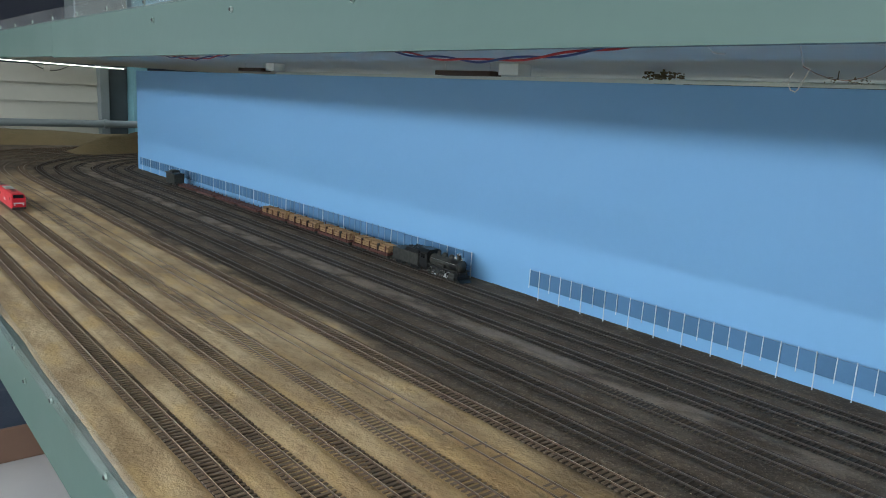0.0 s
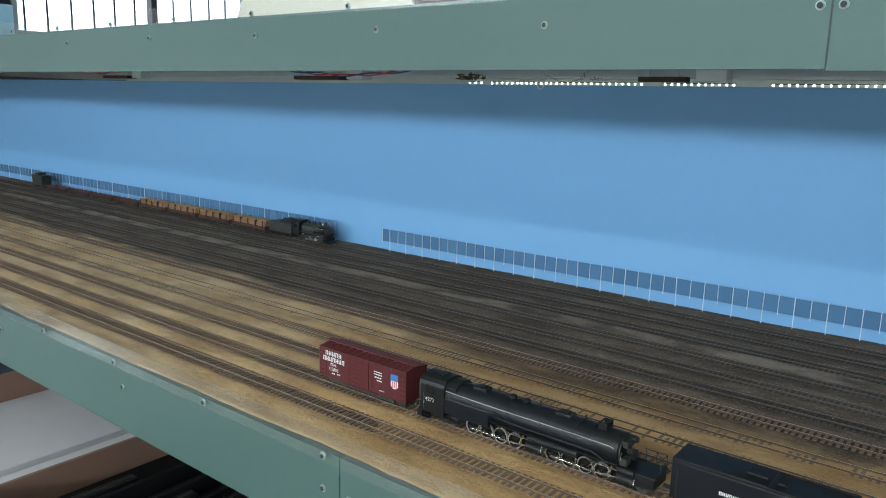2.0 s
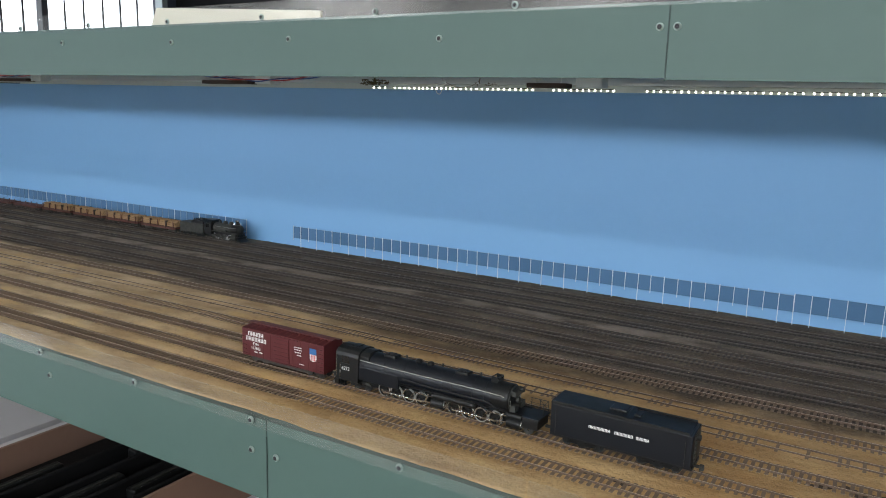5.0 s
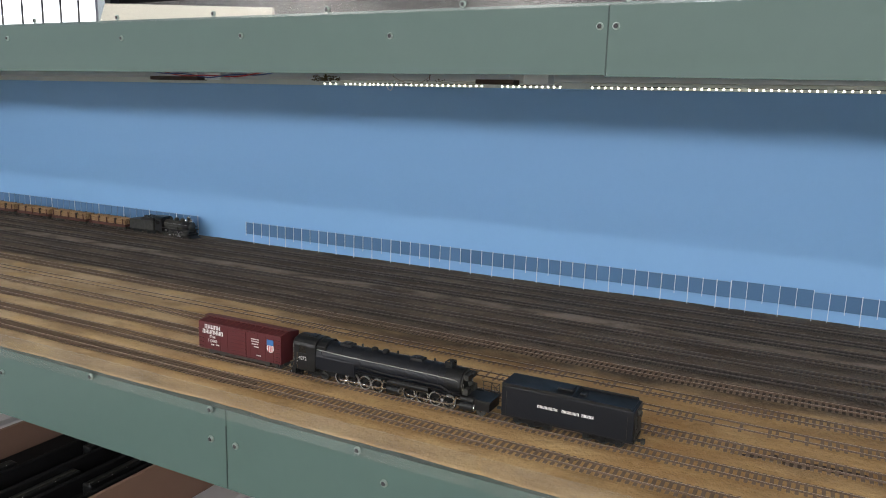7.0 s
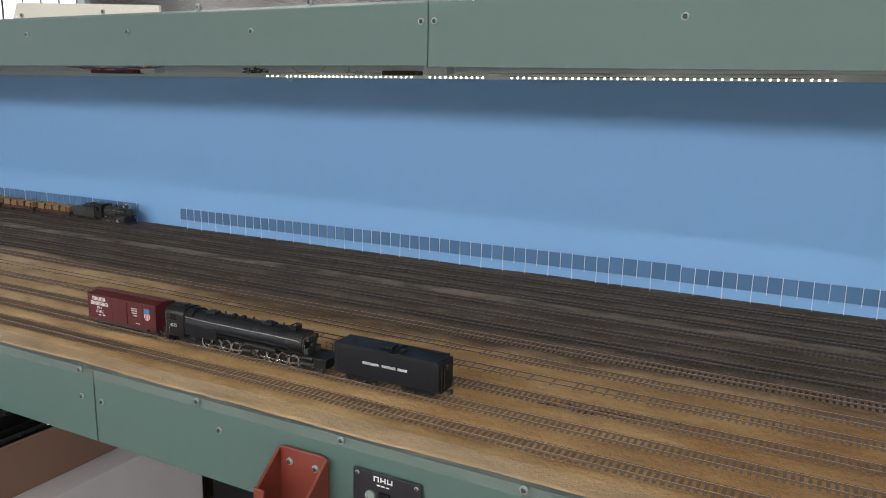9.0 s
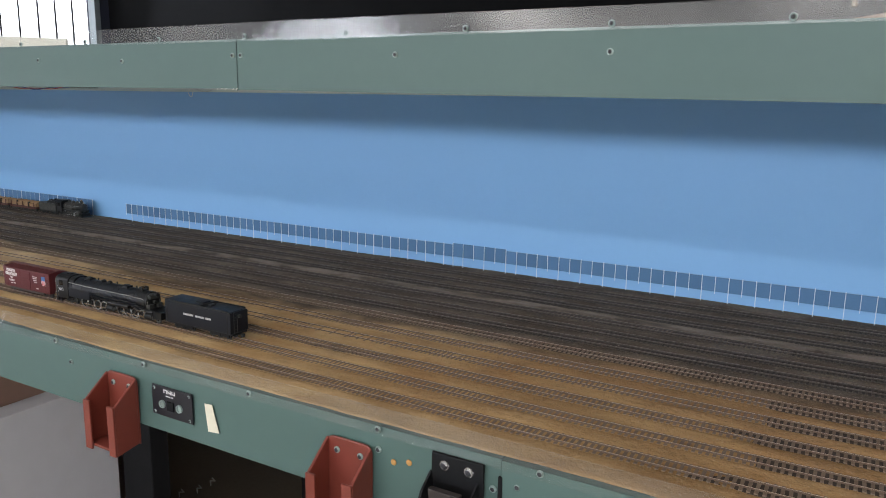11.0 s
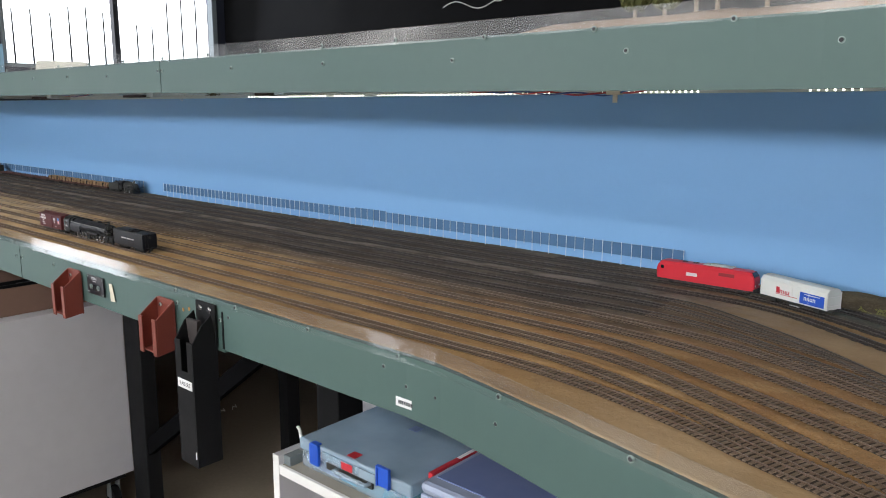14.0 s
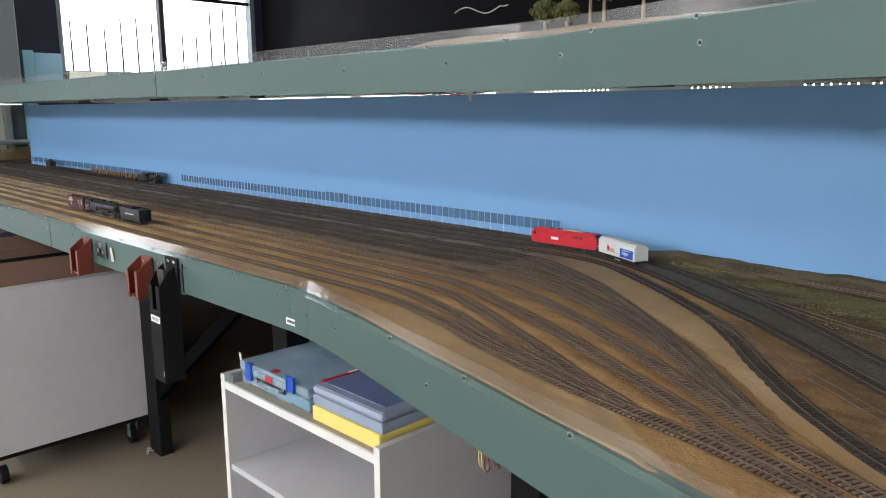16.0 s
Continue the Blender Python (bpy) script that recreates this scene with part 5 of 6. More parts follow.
        part("cab_steps", S().box(min(x - sx * .004, x), max(x - sx * .004, x), .1200, .1300, .0035, .0042).box(min(x - sx * .004, x), max(x - sx * .004, x), .1200, .1207, .0035, .0105).box(min(x - sx * .004, x), max(x - sx * .004, x), .1293, .1300, .0035, .0105), LOCO, cab)
        part("headboard", S().box(sx * .004 - .0026, sx * .004 + .0026, .1338, .1343, .0360, .0430), GLASSB, cab)
    lettering("4272", .0062, west(-W - .0003, .1185, .0258), WHITEP, "engine_number", cab, .0001)
    part("pilot", S().prism([(.128, .0025), (.142, .0025), (.137, .0110), (.128, .0110)], -.0150, .0150, "x"), LOCO, en, "slatted black pilot", bevel=.0005)
    part("front_handrail", S().rod((-.0172, .1372, .004), (-.0172, .1372, .0200), .0004, 6).rod((.0172, .1372, .004), (.0172, .1372, .0200), .0004, 6), STEEL, en)
    coupler(en, .140, 1)
    # running gear: two engines of four coupled axles
    for sx in (-1, 1):
        for y0 in (.040, -.056):
            ws = []
            for i in range(4):
                y = y0 + .0262 - i * .0175
                r = .0084
                s = S().ring((sx * .0088, y, r), r, r * .82, .0022, 22, "x").ring((sx * .0080, y, r), r * 1.1, r * .8, .0006, 22, "x").rod((sx * .0078, y, r), (sx * .0100, y, r), r * .22, 10)
                for q in range(8):
                    a = q * math.pi / 4
                    s.rod((sx * .0088, y + r * .15 * math.cos(a), r + r * .15 * math.sin(a)), (sx * .0088, y + r * .85 * math.cos(a), r + r * .85 * math.sin(a)), .0006, 4)
                s.prism([(y - .0035, r + .0015), (y + .0035, r + .0015), (y + .0035, r + .0052), (y - .0035, r + .0052)], sx * .0088 - .001, sx * .0088 + .001, "x")
                w = part("driving_wheel", s, LOCO, en, "black spoked driver with a bright tyre")
                part("tyre", S().ring((sx * .0090, y, r), r * 1.005, r * .86, .0026, 22, "x"), TYRE, w, "bright steel tyre", smooth=True)
            x0, x1 = sorted((sx * .0108, sx * .0116))
            part("side_rod", S().box(x0, x1, y0 - .0280, y0 + .0280, .0052, .0066), STEEL, en, "bright side rod", bevel=.0002)
            x0, x1 = sorted((sx * .0118, sx * .0125))
            part("main_rod", S().prism([(y0 - .008, .0052), (y0 - .008, .0064), (y0 - .044, .0092), (y0 - .044, .0080)], x0, x1, "x"), STEEL, en, "bright main rod")
            part("valve_gear", S().prism([(y0 - .010, .006), (y0 - .011, .0075), (y0 - .020, .0165), (y0 - .0185, .0165)], x0, x1, "x").box(x0, x1, y0 - .044, y0 - .018, .0150, .0160).prism([(y0 - .034, .008), (y0 - .032, .008), (y0 - .036, .018), (y0 - .038, .018)], x0, x1, "x"), STEEL, en, "bright valve gear")
            part("cylinder", S().rod((sx * .0140, y0 - .060, .0105), (sx * .0140, y0 - .044, .0105), .0056, 14).rod((sx * .0135, y0 - .060, .0180), (sx * .0135, y0 - .044, .0180), .0036, 12).box(min(sx * .0095, sx * .0150), max(sx * .0095, sx * .0150), y0 - .059, y0 - .045, .0100, .0190), LOCO, en, "black cylinder block", smooth=True)
            part("cylinder_head", S().rod((sx * .0140, y0 - .0612, .0105), (sx * .0140, y0 - .060, .0105), .0040, 12), STEEL, en)
    part("chassis", S().box(-.0060, .0060, -.115, .130, .0060, .0180), LOCO, en)
    for y in (.092, .108):
        wheelset(en, y, .0052, SOOT)
    part("leading_truck", S().box(-.0112, -.0100, .084, .116, .004, .007).box(.0100, .0112, .084, .116, .004, .007), LOCO, en)
    # rear deck behind the smokebox
    rd = part("rear_deck", S().box(-.0150, .0150, -.136, -.098, .0185, .0205).box(-.0145, .0145, -.1345, -.104, .0080, .0185), LOCO, en, "flat rear deck over the trailing truck", bevel=.0005)
    s = S()
    for y in (-.134, -.124, -.114):
        s.rod((.0145, y, .0205), (.0145, y, .0320), .0004, 5)
    for x in (.0145,):
        s.rod((x, -.134, .0318), (x, -.112, .0318), .0004, 5).rod((x, -.134, .0265), (x, -.112, .0265), .0003, 5)
        s.rod((x, -.134, .0210), (x, -.124, .0315), .0003, 5)
    s.rod((.0005, -.134, .0318), (.0145, -.134, .0318), .0004, 5).rod((.0005, -.134, .0205), (.0005, -.134, .0320), .0004, 5)
    part("deck_railing", s, SOOT, rd)
    for y in (-.122,):
        wheelset(en, y, .0056, SOOT, .0088)
    return en


def tender(at):
    """Front at y = 0.072."""
    te = thing("locomotive_tender", "matt black rectangular model tender with white lettering", "model tender", at)
    W, L = .0183, .0715
    bd = part("body", S().box(-W, W, -L, L, .0125, .0450), LOCOB, te, "dark blue-black tank body", bevel=.0007)
    part("coaming", S().box(-W, -W + .0008, -L + .004, L, .0450, .0478).box(W - .0008, W, -L + .004, L, .0450, .0478).box(-W, W, L - .0008, L, .0450, .0478).prism([(-.010, .0450), (.0715, .0450), (.0715, .0482), (-.006, .0482)], -W + .001, W - .001, "x"), LOCO, te, bevel=.0003)
    part("hatch", S().box(-.0075, .0075, -.004, .013, .0482, .0508).box(-.005, .005, -.018, -.011, .0450, .0480), LOCO, te, "raised oil hatch", bevel=.0008)
    part("roof_rim", S().box(-.0165, .0165, -L + .003, -.018, .0450, .0458), LOCO, te)
    s = S()
    for k in range(7):
        s.rod((-.012, -L - .0012, .014 + k * .0048), (-.005, -L - .0012, .014 + k * .0048), .0003, 5)
    s.rod((-.012, -L - .0012, .012), (-.012, -L - .0012, .046), .0004, 5).rod((-.005, -L - .0012, .012), (-.005, -L - .0012, .046), .0004, 5)
    part("ladder", s, SOOT, te)
    part("tail_lamp", S().rod((0, -L, .038), (0, -L - .004, .038), .0030, 12), SOOT, te)
    for y in (-L + .006, L - .006):
        part("grab_rail", S().rod((-W - .0008, y, .014), (-W - .0008, y, .040), .0004, 5), SOOT, te)
    xw = -W - .0002
    bars(te, [(.0190, .0300, .0225, .0031, 8), (-.0060, .0300, .0190, .0031, 7), (-.0245, .0300, .0130, .0031, 5)], xw, WHITEP)
    part("frame_sill", S().box(-.0150, .0150, -L - .001, L + .001, .0095, .0125), LOCO, te)
    for y in (-.048, -.0300, .0300, .048):
        bogie(te, y, LOCO, .0050, .0080)
    coupler(te, -L, -1)
    part("drawbar", S().box(-.002, .002, L, L + .012, .0095, .0115), SOOT, te)
    return te


GLASSB = surface("dark_glazing", (.012, .013, .015), None, .12, scale=9)
boxcar(lay(.3535, TRACK_X[1]))
cab_forward(lay(.1310, TRACK_X[1]))
tender(lay(-.0905, TRACK_X[1]))


def freight_engine(at):
    """A weathered 2-8-0; front towards +y at 0.068."""
    en = thing("steam_locomotive", "grimy weathered black model steam engine hauling log cars", "model locomotive", at)
    ZC, n = .0300, 18

    def barrel(r, a, b):
        return S().prism([(r * math.cos(2 * math.pi * i / n), ZC + r * math.sin(2 * math.pi * i / n)) for i in range(n)], a, b, "y")

    part("boiler", barrel(.0118, -.030, .030), SOOT, en, "grey-streaked boiler", smooth=True)
    part("smokebox", barrel(.0122, .030, .052), LOCO, en, smooth=True)
    part("smokebox_door", S().dome((0, .052, ZC), .0110, .003, 16, 3, (0, 1, 0)), SOOT, en, smooth=True)
    part("chimney", S().tube([(0, .043, ZC + .010), (0, .043, ZC + .0165), (0, .043, ZC + .0175), (0, .043, ZC + .0235)], 0, 12, radii=[.0046, .0036, .0040, .0046]), SOOT, en, "capped chimney", smooth=True)
    part("chimney_cap", S().ring((0, .043, ZC + .0225), .0052, .0032, .003, 12, "z"), STEEL, en, "pale chimney cap")
    for y, r in ((.022, .0055), (.002, .0060), (-.016, .0040)):
        part("dome", S().rod((0, y, ZC + .008), (0, y, ZC + .0145), r, 14).dome((0, y, ZC + .0145), r, .0042, 14, 3), SOOT, en, smooth=True)
    part("bell", S().dome((0, .033, ZC + .0135), .0028, .004, 10, 3).rod((0, .033, ZC + .010), (0, .033, ZC + .0135), .001, 6), STEEL, en)
    cab = part("cab", S().prism([(-.0165, .013), (.0165, .013), (.0165, .0430), (.010, .0470), (-.010, .0470), (-.0165, .0430)], -.056, -.033, "y"), LOCO, en, "black cab with side windows", bevel=.0005)
    part("cab_roof", S().prism([(-.0185, .0428), (.0185, .0428), (.011, .0484), (-.011, .0484)], -.062, -.030, "y"), LOCO, cab, bevel=.0004)
    for sx in (-1, 1):
        part("cab_window", S().box(min(sx * .0165, sx * .0169), max(sx * .0165, sx * .0169), -.051, -.040, .030, .039), GLASSB, cab)
        part("running_board", S().box(min(sx * .0105, sx * .0160), max(sx * .0105, sx * .0160), -.033, .058, .0215, .0226), SOOT, en)
        part("air_tank", S().rod((sx * .0130, -.010, .0255), (sx * .0130, .018, .0255), .0032, 10), SOOT, en, smooth=True)
        part("handrail", S().rod((sx * .0128, -.030, .0345), (sx * .0128, .050, .0345), .0004, 5), STEEL, en)
        part("cylinder", S().rod((sx * .0135, .036, .0095), (sx * .0135, .052, .0095), .0054, 12).box(min(sx * .008, sx * .016), max(sx * .008, sx * .016), .037, .051, .010, .020), SOOT, en, smooth=True)
        for i in range(4):
            y = .026 - i * .0185
            w = part("driving_wheel", S().ring((sx * .0086, y, .0082), .0082, .0058, .0022, 18, "x").rod((sx * .008, y, .0082), (sx * .010, y, .0082), .002, 8).box(sx * .0086 - .001, sx * .0086 + .001, y - .0008, y + .0008, .001, .0154).box(sx * .0086 - .001, sx * .0086 + .001, y - .007, y + .007, .0074, .0090), SOOT, en)
            part("tyre", S().ring((sx * .0090, y, .0082), .0083, .0072, .0024, 18, "x"), STEEL, w)
        x0, x1 = sorted((sx * .0105, sx * .0113))
        part("side_rod", S().box(x0, x1, -.032, .028, .0045, .0058), STEEL, en)
        part("main_rod", S().prism([(-.010, .005), (-.010, .006), (.037, .0098), (.037, .0088)], x0, x1, "x"), STEEL, en)
    part("chassis", S().box(-.006, .006, -.055, .056, .006, .019), LOCO, en)
    wheelset(en, .050, .0048, SOOT)
    part("pilot", S().prism([(.056, .009), (.068, .003), (.058, .003)], -.0140, .0140, "x").box(-.0150, .0150, .053, .058, .009, .0135), LOCO, en, "sloping slatted pilot")
    part("headlamp", S().box(-.0028, .0028, .050, .056, ZC + .0120, ZC + .0178), STEEL, en, bevel=.0005)
    part("steam_pump", S().rod((-.0130, .010, .0225), (-.0130, .010, .0345), .0030, 10).rod((-.0130, .010, .0345), (-.0130, .010, .0380), .0022, 8), SOOT, en, "air pump on the boiler side", smooth=True)
    return en


def freight_tender(at):
    te = thing("locomotive_tender", "sooty black model tender with a coal heap", "model tender", at)
    part("body", S().box(-.0165, .0165, -.042, .042, .0115, .0350), SOOT, te, bevel=.0006)
    part("coal_bunker", S().prism([(-.004, .0350), (.042, .0350), (.042, .0430), (.004, .0430)], -.0155, .0155, "x"), LOCO, te, bevel=.0005)
    s = S()
    for i in range(70):
        s.dome((rng.uniform(-.012, .012), rng.uniform(.006, .040), .0425), rng.uniform(.0015, .004), rng.uniform(.002, .005), 5, 2)
    part("coal", s, LOCO, te)
    part("frame_sill", S().box(-.0150, .0150, -.043, .043, .0095, .0115), LOCO, te)
    for y in (-.025, .025):
        bogie(te, y, LOCO)
    return te


def log_car(at, loaded, k):
    car = thing("flat_car", "brown-red model flat car stacked with tan logs" if loaded else "empty brown-red model skeleton car", "model wagon", at, group="log train cars")
    part("deck", S().box(-.0165, .0165, -.068, .068, .0105, .0150).box(-.0170, -.0160, -.068, .068, .0090, .0130).box(.0160, .0170, -.068, .068, .0090, .0130), FLATRED, car, bevel=.0004)
    for y in (-.060, -.030, 0, .030, .060):
        for x in (-.0172, .0172):
            part("stake", S().box(x - .0008, x + .0008, y - .0010, y + .0010, .010, .0300 if loaded else .0185), FLATRED, car)
    if loaded:
        i = 0
        for row, cnt in ((0, 5), (1, 5), (2, 4)):
            for c in range(cnt):
                for h in (0, 1):
                    x = (c - (cnt - 1) / 2) * .0060
                    z = .0180 + row * .0050
                    a, b = (-.0655, -.003) if h == 0 else (.002, .0655)
                    j = rng.uniform(-.002, .002)
                    part("log", S().tube([(x, a + j, z), (x, b + j, z)], 0, 8, radii=[rng.uniform(.0024, .0031), rng.uniform(.0022, .0030)]), LOG, car, smooth=True)
        for y in (-.0316, .0316):
            part("binding", S().box(-.0175, .0175, y - .0004, y + .0004, .0150, .0305), SOOT, car)
    else:
        part("centre_sill", S().box(-.004, .004, -.067, .067, .0150, .0165), FLATRED, car)
    for ye in (-1, 1):
        bogie(car, ye * .047, SOOT)
        coupler(car, ye * .068, ye)
    return car


def caboose(at):
    car = thing("caboose", "dark brown model brake van at the tail of the log train", "model wagon", at)
    part("body", S().prism([(-.0165, .011), (.0165, .011), (.0165, .0420), (0, .0450), (-.0165, .0420)], -.038, .038, "y"), SOOT, car, bevel=.0005)
    part("cupola", S().prism([(-.0125, .0430), (.0125, .0430), (.0125, .0520), (0, .0540), (-.0125, .0520)], -.014, .010, "y"), SOOT, car, bevel=.0004)
    part("roof", S().prism([(-.0180, .0420), (0, .0452), (.0180, .0420), (.0180, .0432), (0, .0466), (-.0180, .0432)], -.048, .048, "y"), LOCO, car)
    for y in (-.024, .022):
        part("side_window", S().box(-.0169, -.0165, y - .004, y + .004, .026, .035), GLASSB, car)
    part("platform", S().box(-.0150, .0150, -.048, .048, .0095, .0110), LOCO, car)
    for ye in (-1, 1):
        bogie(car, ye * .028, SOOT)
    return car


def about(m):
    return m @ pose(0, 0, 0, 0, 0, 180)


XF = TRACK_X[11]
TAIL = 1.05
freight_engine(about(lay(TAIL + .068, XF)))
freight_tender(about(lay(TAIL + .172, XF)))
yy = TAIL + .300
for k in range(8):
    log_car(about(lay(yy, XF)), k < 4, k)
    yy += .1505
caboose(about(lay(yy - .014, XF)))


def electric_engine(at, label, stripe, L=.095):
    """Modern rounded-end engine; front towards +y."""
    en = thing("electric_locomotive", label, "model locomotive", at)
    W = .0172
    s = S()
    prof = []
    for y, zt, wz in ((-L, .0270, .84), (-L + .0025, .0360, .92), (-L + .0075, .0428, .98), (-L + .014, .0446, 1), (L - .014, .0446, 1), (L - .0075, .0428, .98), (L - .0025, .0360, .92), (L, .0270, .84)):
        prof.append([(-W * wz, y, .0085), (-W * wz, y, min(zt, .0370)), (-W * .80 * wz, y, zt - .001), (-W * .4 * wz, y, zt), (W * .4 * wz, y, zt), (W * .80 * wz, y, zt - .001), (W * wz, y, min(zt, .0370)), (W * wz, y, .0085)])
    for q in prof:
        s.v += q
    n = 8
    for i in range(len(prof) - 1):
        s.f += [(i * n + j, i * n + (j + 1) % n, (i + 1) * n + (j + 1) % n, (i + 1) * n + j) for j in range(n)]
    s.f += [tuple(range(n)), tuple((len(prof) - 1) * n + j for j in range(n - 1, -1, -1))]
    body = part("body", s, LOCORED, en, "glossy red body shell", bevel=.0006)
    part("roof_gear", S().box(-.0100, .0100, -.052, .004, .0446, .0466).box(-.0070, .0070, -.040, -.010, .0466, .0482), ROOFGREY, en, "pale grey roof equipment", bevel=.0005)
    for y in (.022, .045):
        part("roof_fan", S().ring((0, y, .0450), .0060, .0040, .001, 14, "z"), SOOT, en)
    part("skirt", S().box(-.0150, .0150, -L + .006, L - .006, .0050, .0086), SOOT, en)
    for sy in (-1, 1):
        part("windscreen", S().add([(-.0120, sy * (L - .0020), .0340), (.0120, sy * (L - .0020), .0340), (.0115, sy * (L - .0072), .0422), (-.0115, sy * (L - .0072), .0422),
                                    (-.0120, sy * (L - .0014), .0344), (.0120, sy * (L - .0014), .0344), (.0115, sy * (L - .0066), .0426), (-.0115, sy * (L - .0066), .0426)],
                                   [(0, 1, 2, 3), (4, 7, 6, 5), (0, 4, 5, 1), (1, 5, 6, 2), (2, 6, 7, 3), (3, 7, 4, 0)]), GLASSB, en, "dark windscreen")
        for sx in (-1, 1):
            part("headlight", S().rod((sx * .0095, sy * (L - .001), .0180), (sx * .0095, sy * (L + .0008), .0180), .0018, 10), WHITEP, en)
            if sy == 1:
                part("cab_window", S().box(min(sx * W, sx * (W + .0003)), max(sx * W, sx * (W + .0003)), min(sy * (L - .016), sy * (L - .010)), max(sy * (L - .016), sy * (L - .010)), .0285, .0350), GLASSB, en)
        part("buffer_beam", S().box(-.0155, .0155, min(sy * (L - .002), sy * (L + .001)), max(sy * (L - .002), sy * (L + .001)), .0070, .0120), SOOT, en)
        for sx in (-1, 1):
            part("buffer", S().rod((sx * .0100, sy * L, .0100), (sx * .0100, sy * (L + .005), .0100), .0022, 10), SOOT, en)
        part("front_band", S().box(-.0120, .0120, min(sy * (L - .001), sy * (L + .0006)), max(sy * (L - .001), sy * (L + .0006)), .0205, .0235), WHITEP, en) if stripe else None
        bogie(en, sy * .055, SOOT, .0060, .0140)
    for sx in (-1, 1):
        x = sx * (W + .0002)
        part("side_mark", S().box(min(x, x + sx * .0002), max(x, x + sx * .0002), .012, .034, .0205, .0272), WHITEP, en, "white company mark as a plain block")
        part("side_grille", S().box(min(x, x + sx * .0002), max(x, x + sx * .0002), -.060, -.030, .0290, .0355), surface("dark_red_grille", (.25, .01, .014), None, .5), en)
    return en


def white_van(at):
    car = thing("sliding_wall_van", "white model sliding-wall van with red and blue markings", "model wagon", at)
    L, W = .0690, .0175
    part("body", S().prism([(-W, .0110), (W, .0110), (W, .0400), (.012, .0462), (0, .0478), (-.012, .0462), (-W, .0400)], -L, L, "y"), VANWHITE, car, bevel=.0008)
    for k in range(5):
        y = -L + .0015 + k * (2 * L - .003) / 4
        for xa in (-W - .0005, W):
            part("wall_post", S().box(xa, xa + .0005, y - .0006, y + .0006, .0110, .0405), VANWHITE, car)
    part("end_frame", S().box(-W, -W + .002, -L - .0008, -L, .0110, .0410).box(W - .002, W, -L - .0008, -L, .0110, .0410).box(-W, W, -L - .0008, -L, .0180, .0195).box(-W, W, -L - .0008, -L, .0330, .0345), WHITEE, car)
    xw = -W - .0003
    part("blue_panel", S().box(xw - .0002, xw + .0002, -.064, -.016, .0135, .0330), BRBLUE, car, "plain blue panel")
    bars(car, [(-.036, .0225, .024, .0058, 4)], xw - .0003, WHITEP)
    bars(car, [(-.040, .0300, .042, .0012, 1)], xw - .0003, WHITEP)
    bars(car, [(.030, .0265, .010, .0110, 1), (.016, .0240, .022, .0068, 3)], xw, BRRED, "red_mark")
    part("red_mark", S().box(xw - .0002, xw + .0002, -.010, .036, .0188, .0198), BRRED, car)
    part("frame_sill", S().box(-.0155, .0155, -L, L, .0085, .0110), SOOT, car)
    part("step", S().box(-.0176, -.0160, -.016, .004, .0040, .0052), WHITEE, car)
    for y in (-.045, .045):
        wheelset(car, y, .0055, SOOT)
        part("axle_guard", S().box(-.0105, -.0090, y - .006, y + .006, .0035, .0085).box(.0090, .0105, y - .006, y + .006, .0035, .0085), SOOT, car)
    for sy in (-1, 1):
        for sx in (-1, 1):
            part("buffer", S().rod((sx * .0100, sy * L, .0100), (sx * .0100, sy * (L + .005), .0100), .0022, 10), SOOT, car)
    return car


def on_road(i, y):
    """Pose on a road at a given y: its x and its heading there."""
    pts = spline(ROADS[i], .01)
    c, d = min(pts, key=lambda q: abs(q[0].y - y))
    return pose(c.x, y, GZ + .0041, 0, 0, math.degrees(math.atan2(-d.x, d.y)) + 180)


electric_engine(on_road(10, -1.285), "glossy red model electric engine with a pale roof", False, .0975)
white_van(on_road(10, -1.468))
electric_engine(lay(2.135 + .108, TRACK_X[2]) @ pose(0, 0, 0, 0, 0, 180), "red model electric engine with a white band, parked in a siding", True, .105)


# ---- under and along the table ----
def bracket(y0, label):
    """Folded U holder: back plate on the fascia, two cheeks with cut corners, an open front and a lip below."""
    br = thing("throttle_holder", label, "holder", pose(0, 0, .004), group="throttle holders")
    xb, w, d = .2488, .066, .040
    part("back_plate", S().prism([(y0 - w, .756), (y0, .756), (y0, .846)] + [(y0 - .010 + .010 * math.cos(a), .848 + .010 * math.sin(a)) for a in (.3, .7, 1.1, 1.5)] + [(y0 - w + .010 - .010 * math.cos(a), .848 + .010 * math.sin(a)) for a in (1.5, 1.1, .7, .3)] + [(y0 - w, .846)], xb - .003, xb, "x"), REDP, br, bevel=.0012)
    for y in (y0, y0 - w):
        sgn = -1 if y == y0 else 1
        a, b = sorted((y, y + sgn * .004))
        part("cheek", S().prism([(xb - .003, .758), (xb - .003, .856), (xb - d, .826), (xb - d, .752)], a, b, "y"), REDP, br, bevel=.0010)
        a, b = sorted((y, y + sgn * .014))
        part("lip", S().box(xb - d - .0036, xb - d, a, b, .752, .826), REDP, br, bevel=.0010)
    part("bottom_lip", S().box(xb - d, xb - .003, y0 - w + .004, y0 - .004, .756, .760), REDP, br, bevel=.0008)
    for y in (y0 - .016, y0 - .050):
        m = Matrix.Translation((xb - .0030, y, .842)) @ Euler((0, radians(-90), 0)).to_matrix().to_4x4()
        part("screw", SCREWM, None, br, "zinc pan-head screw", at=m)
    return br


bracket(-.032, "red-oxide plastic throttle holder screwed to the fascia")
bracket(-.441, "red-oxide plastic throttle holder screwed beside the black holster")

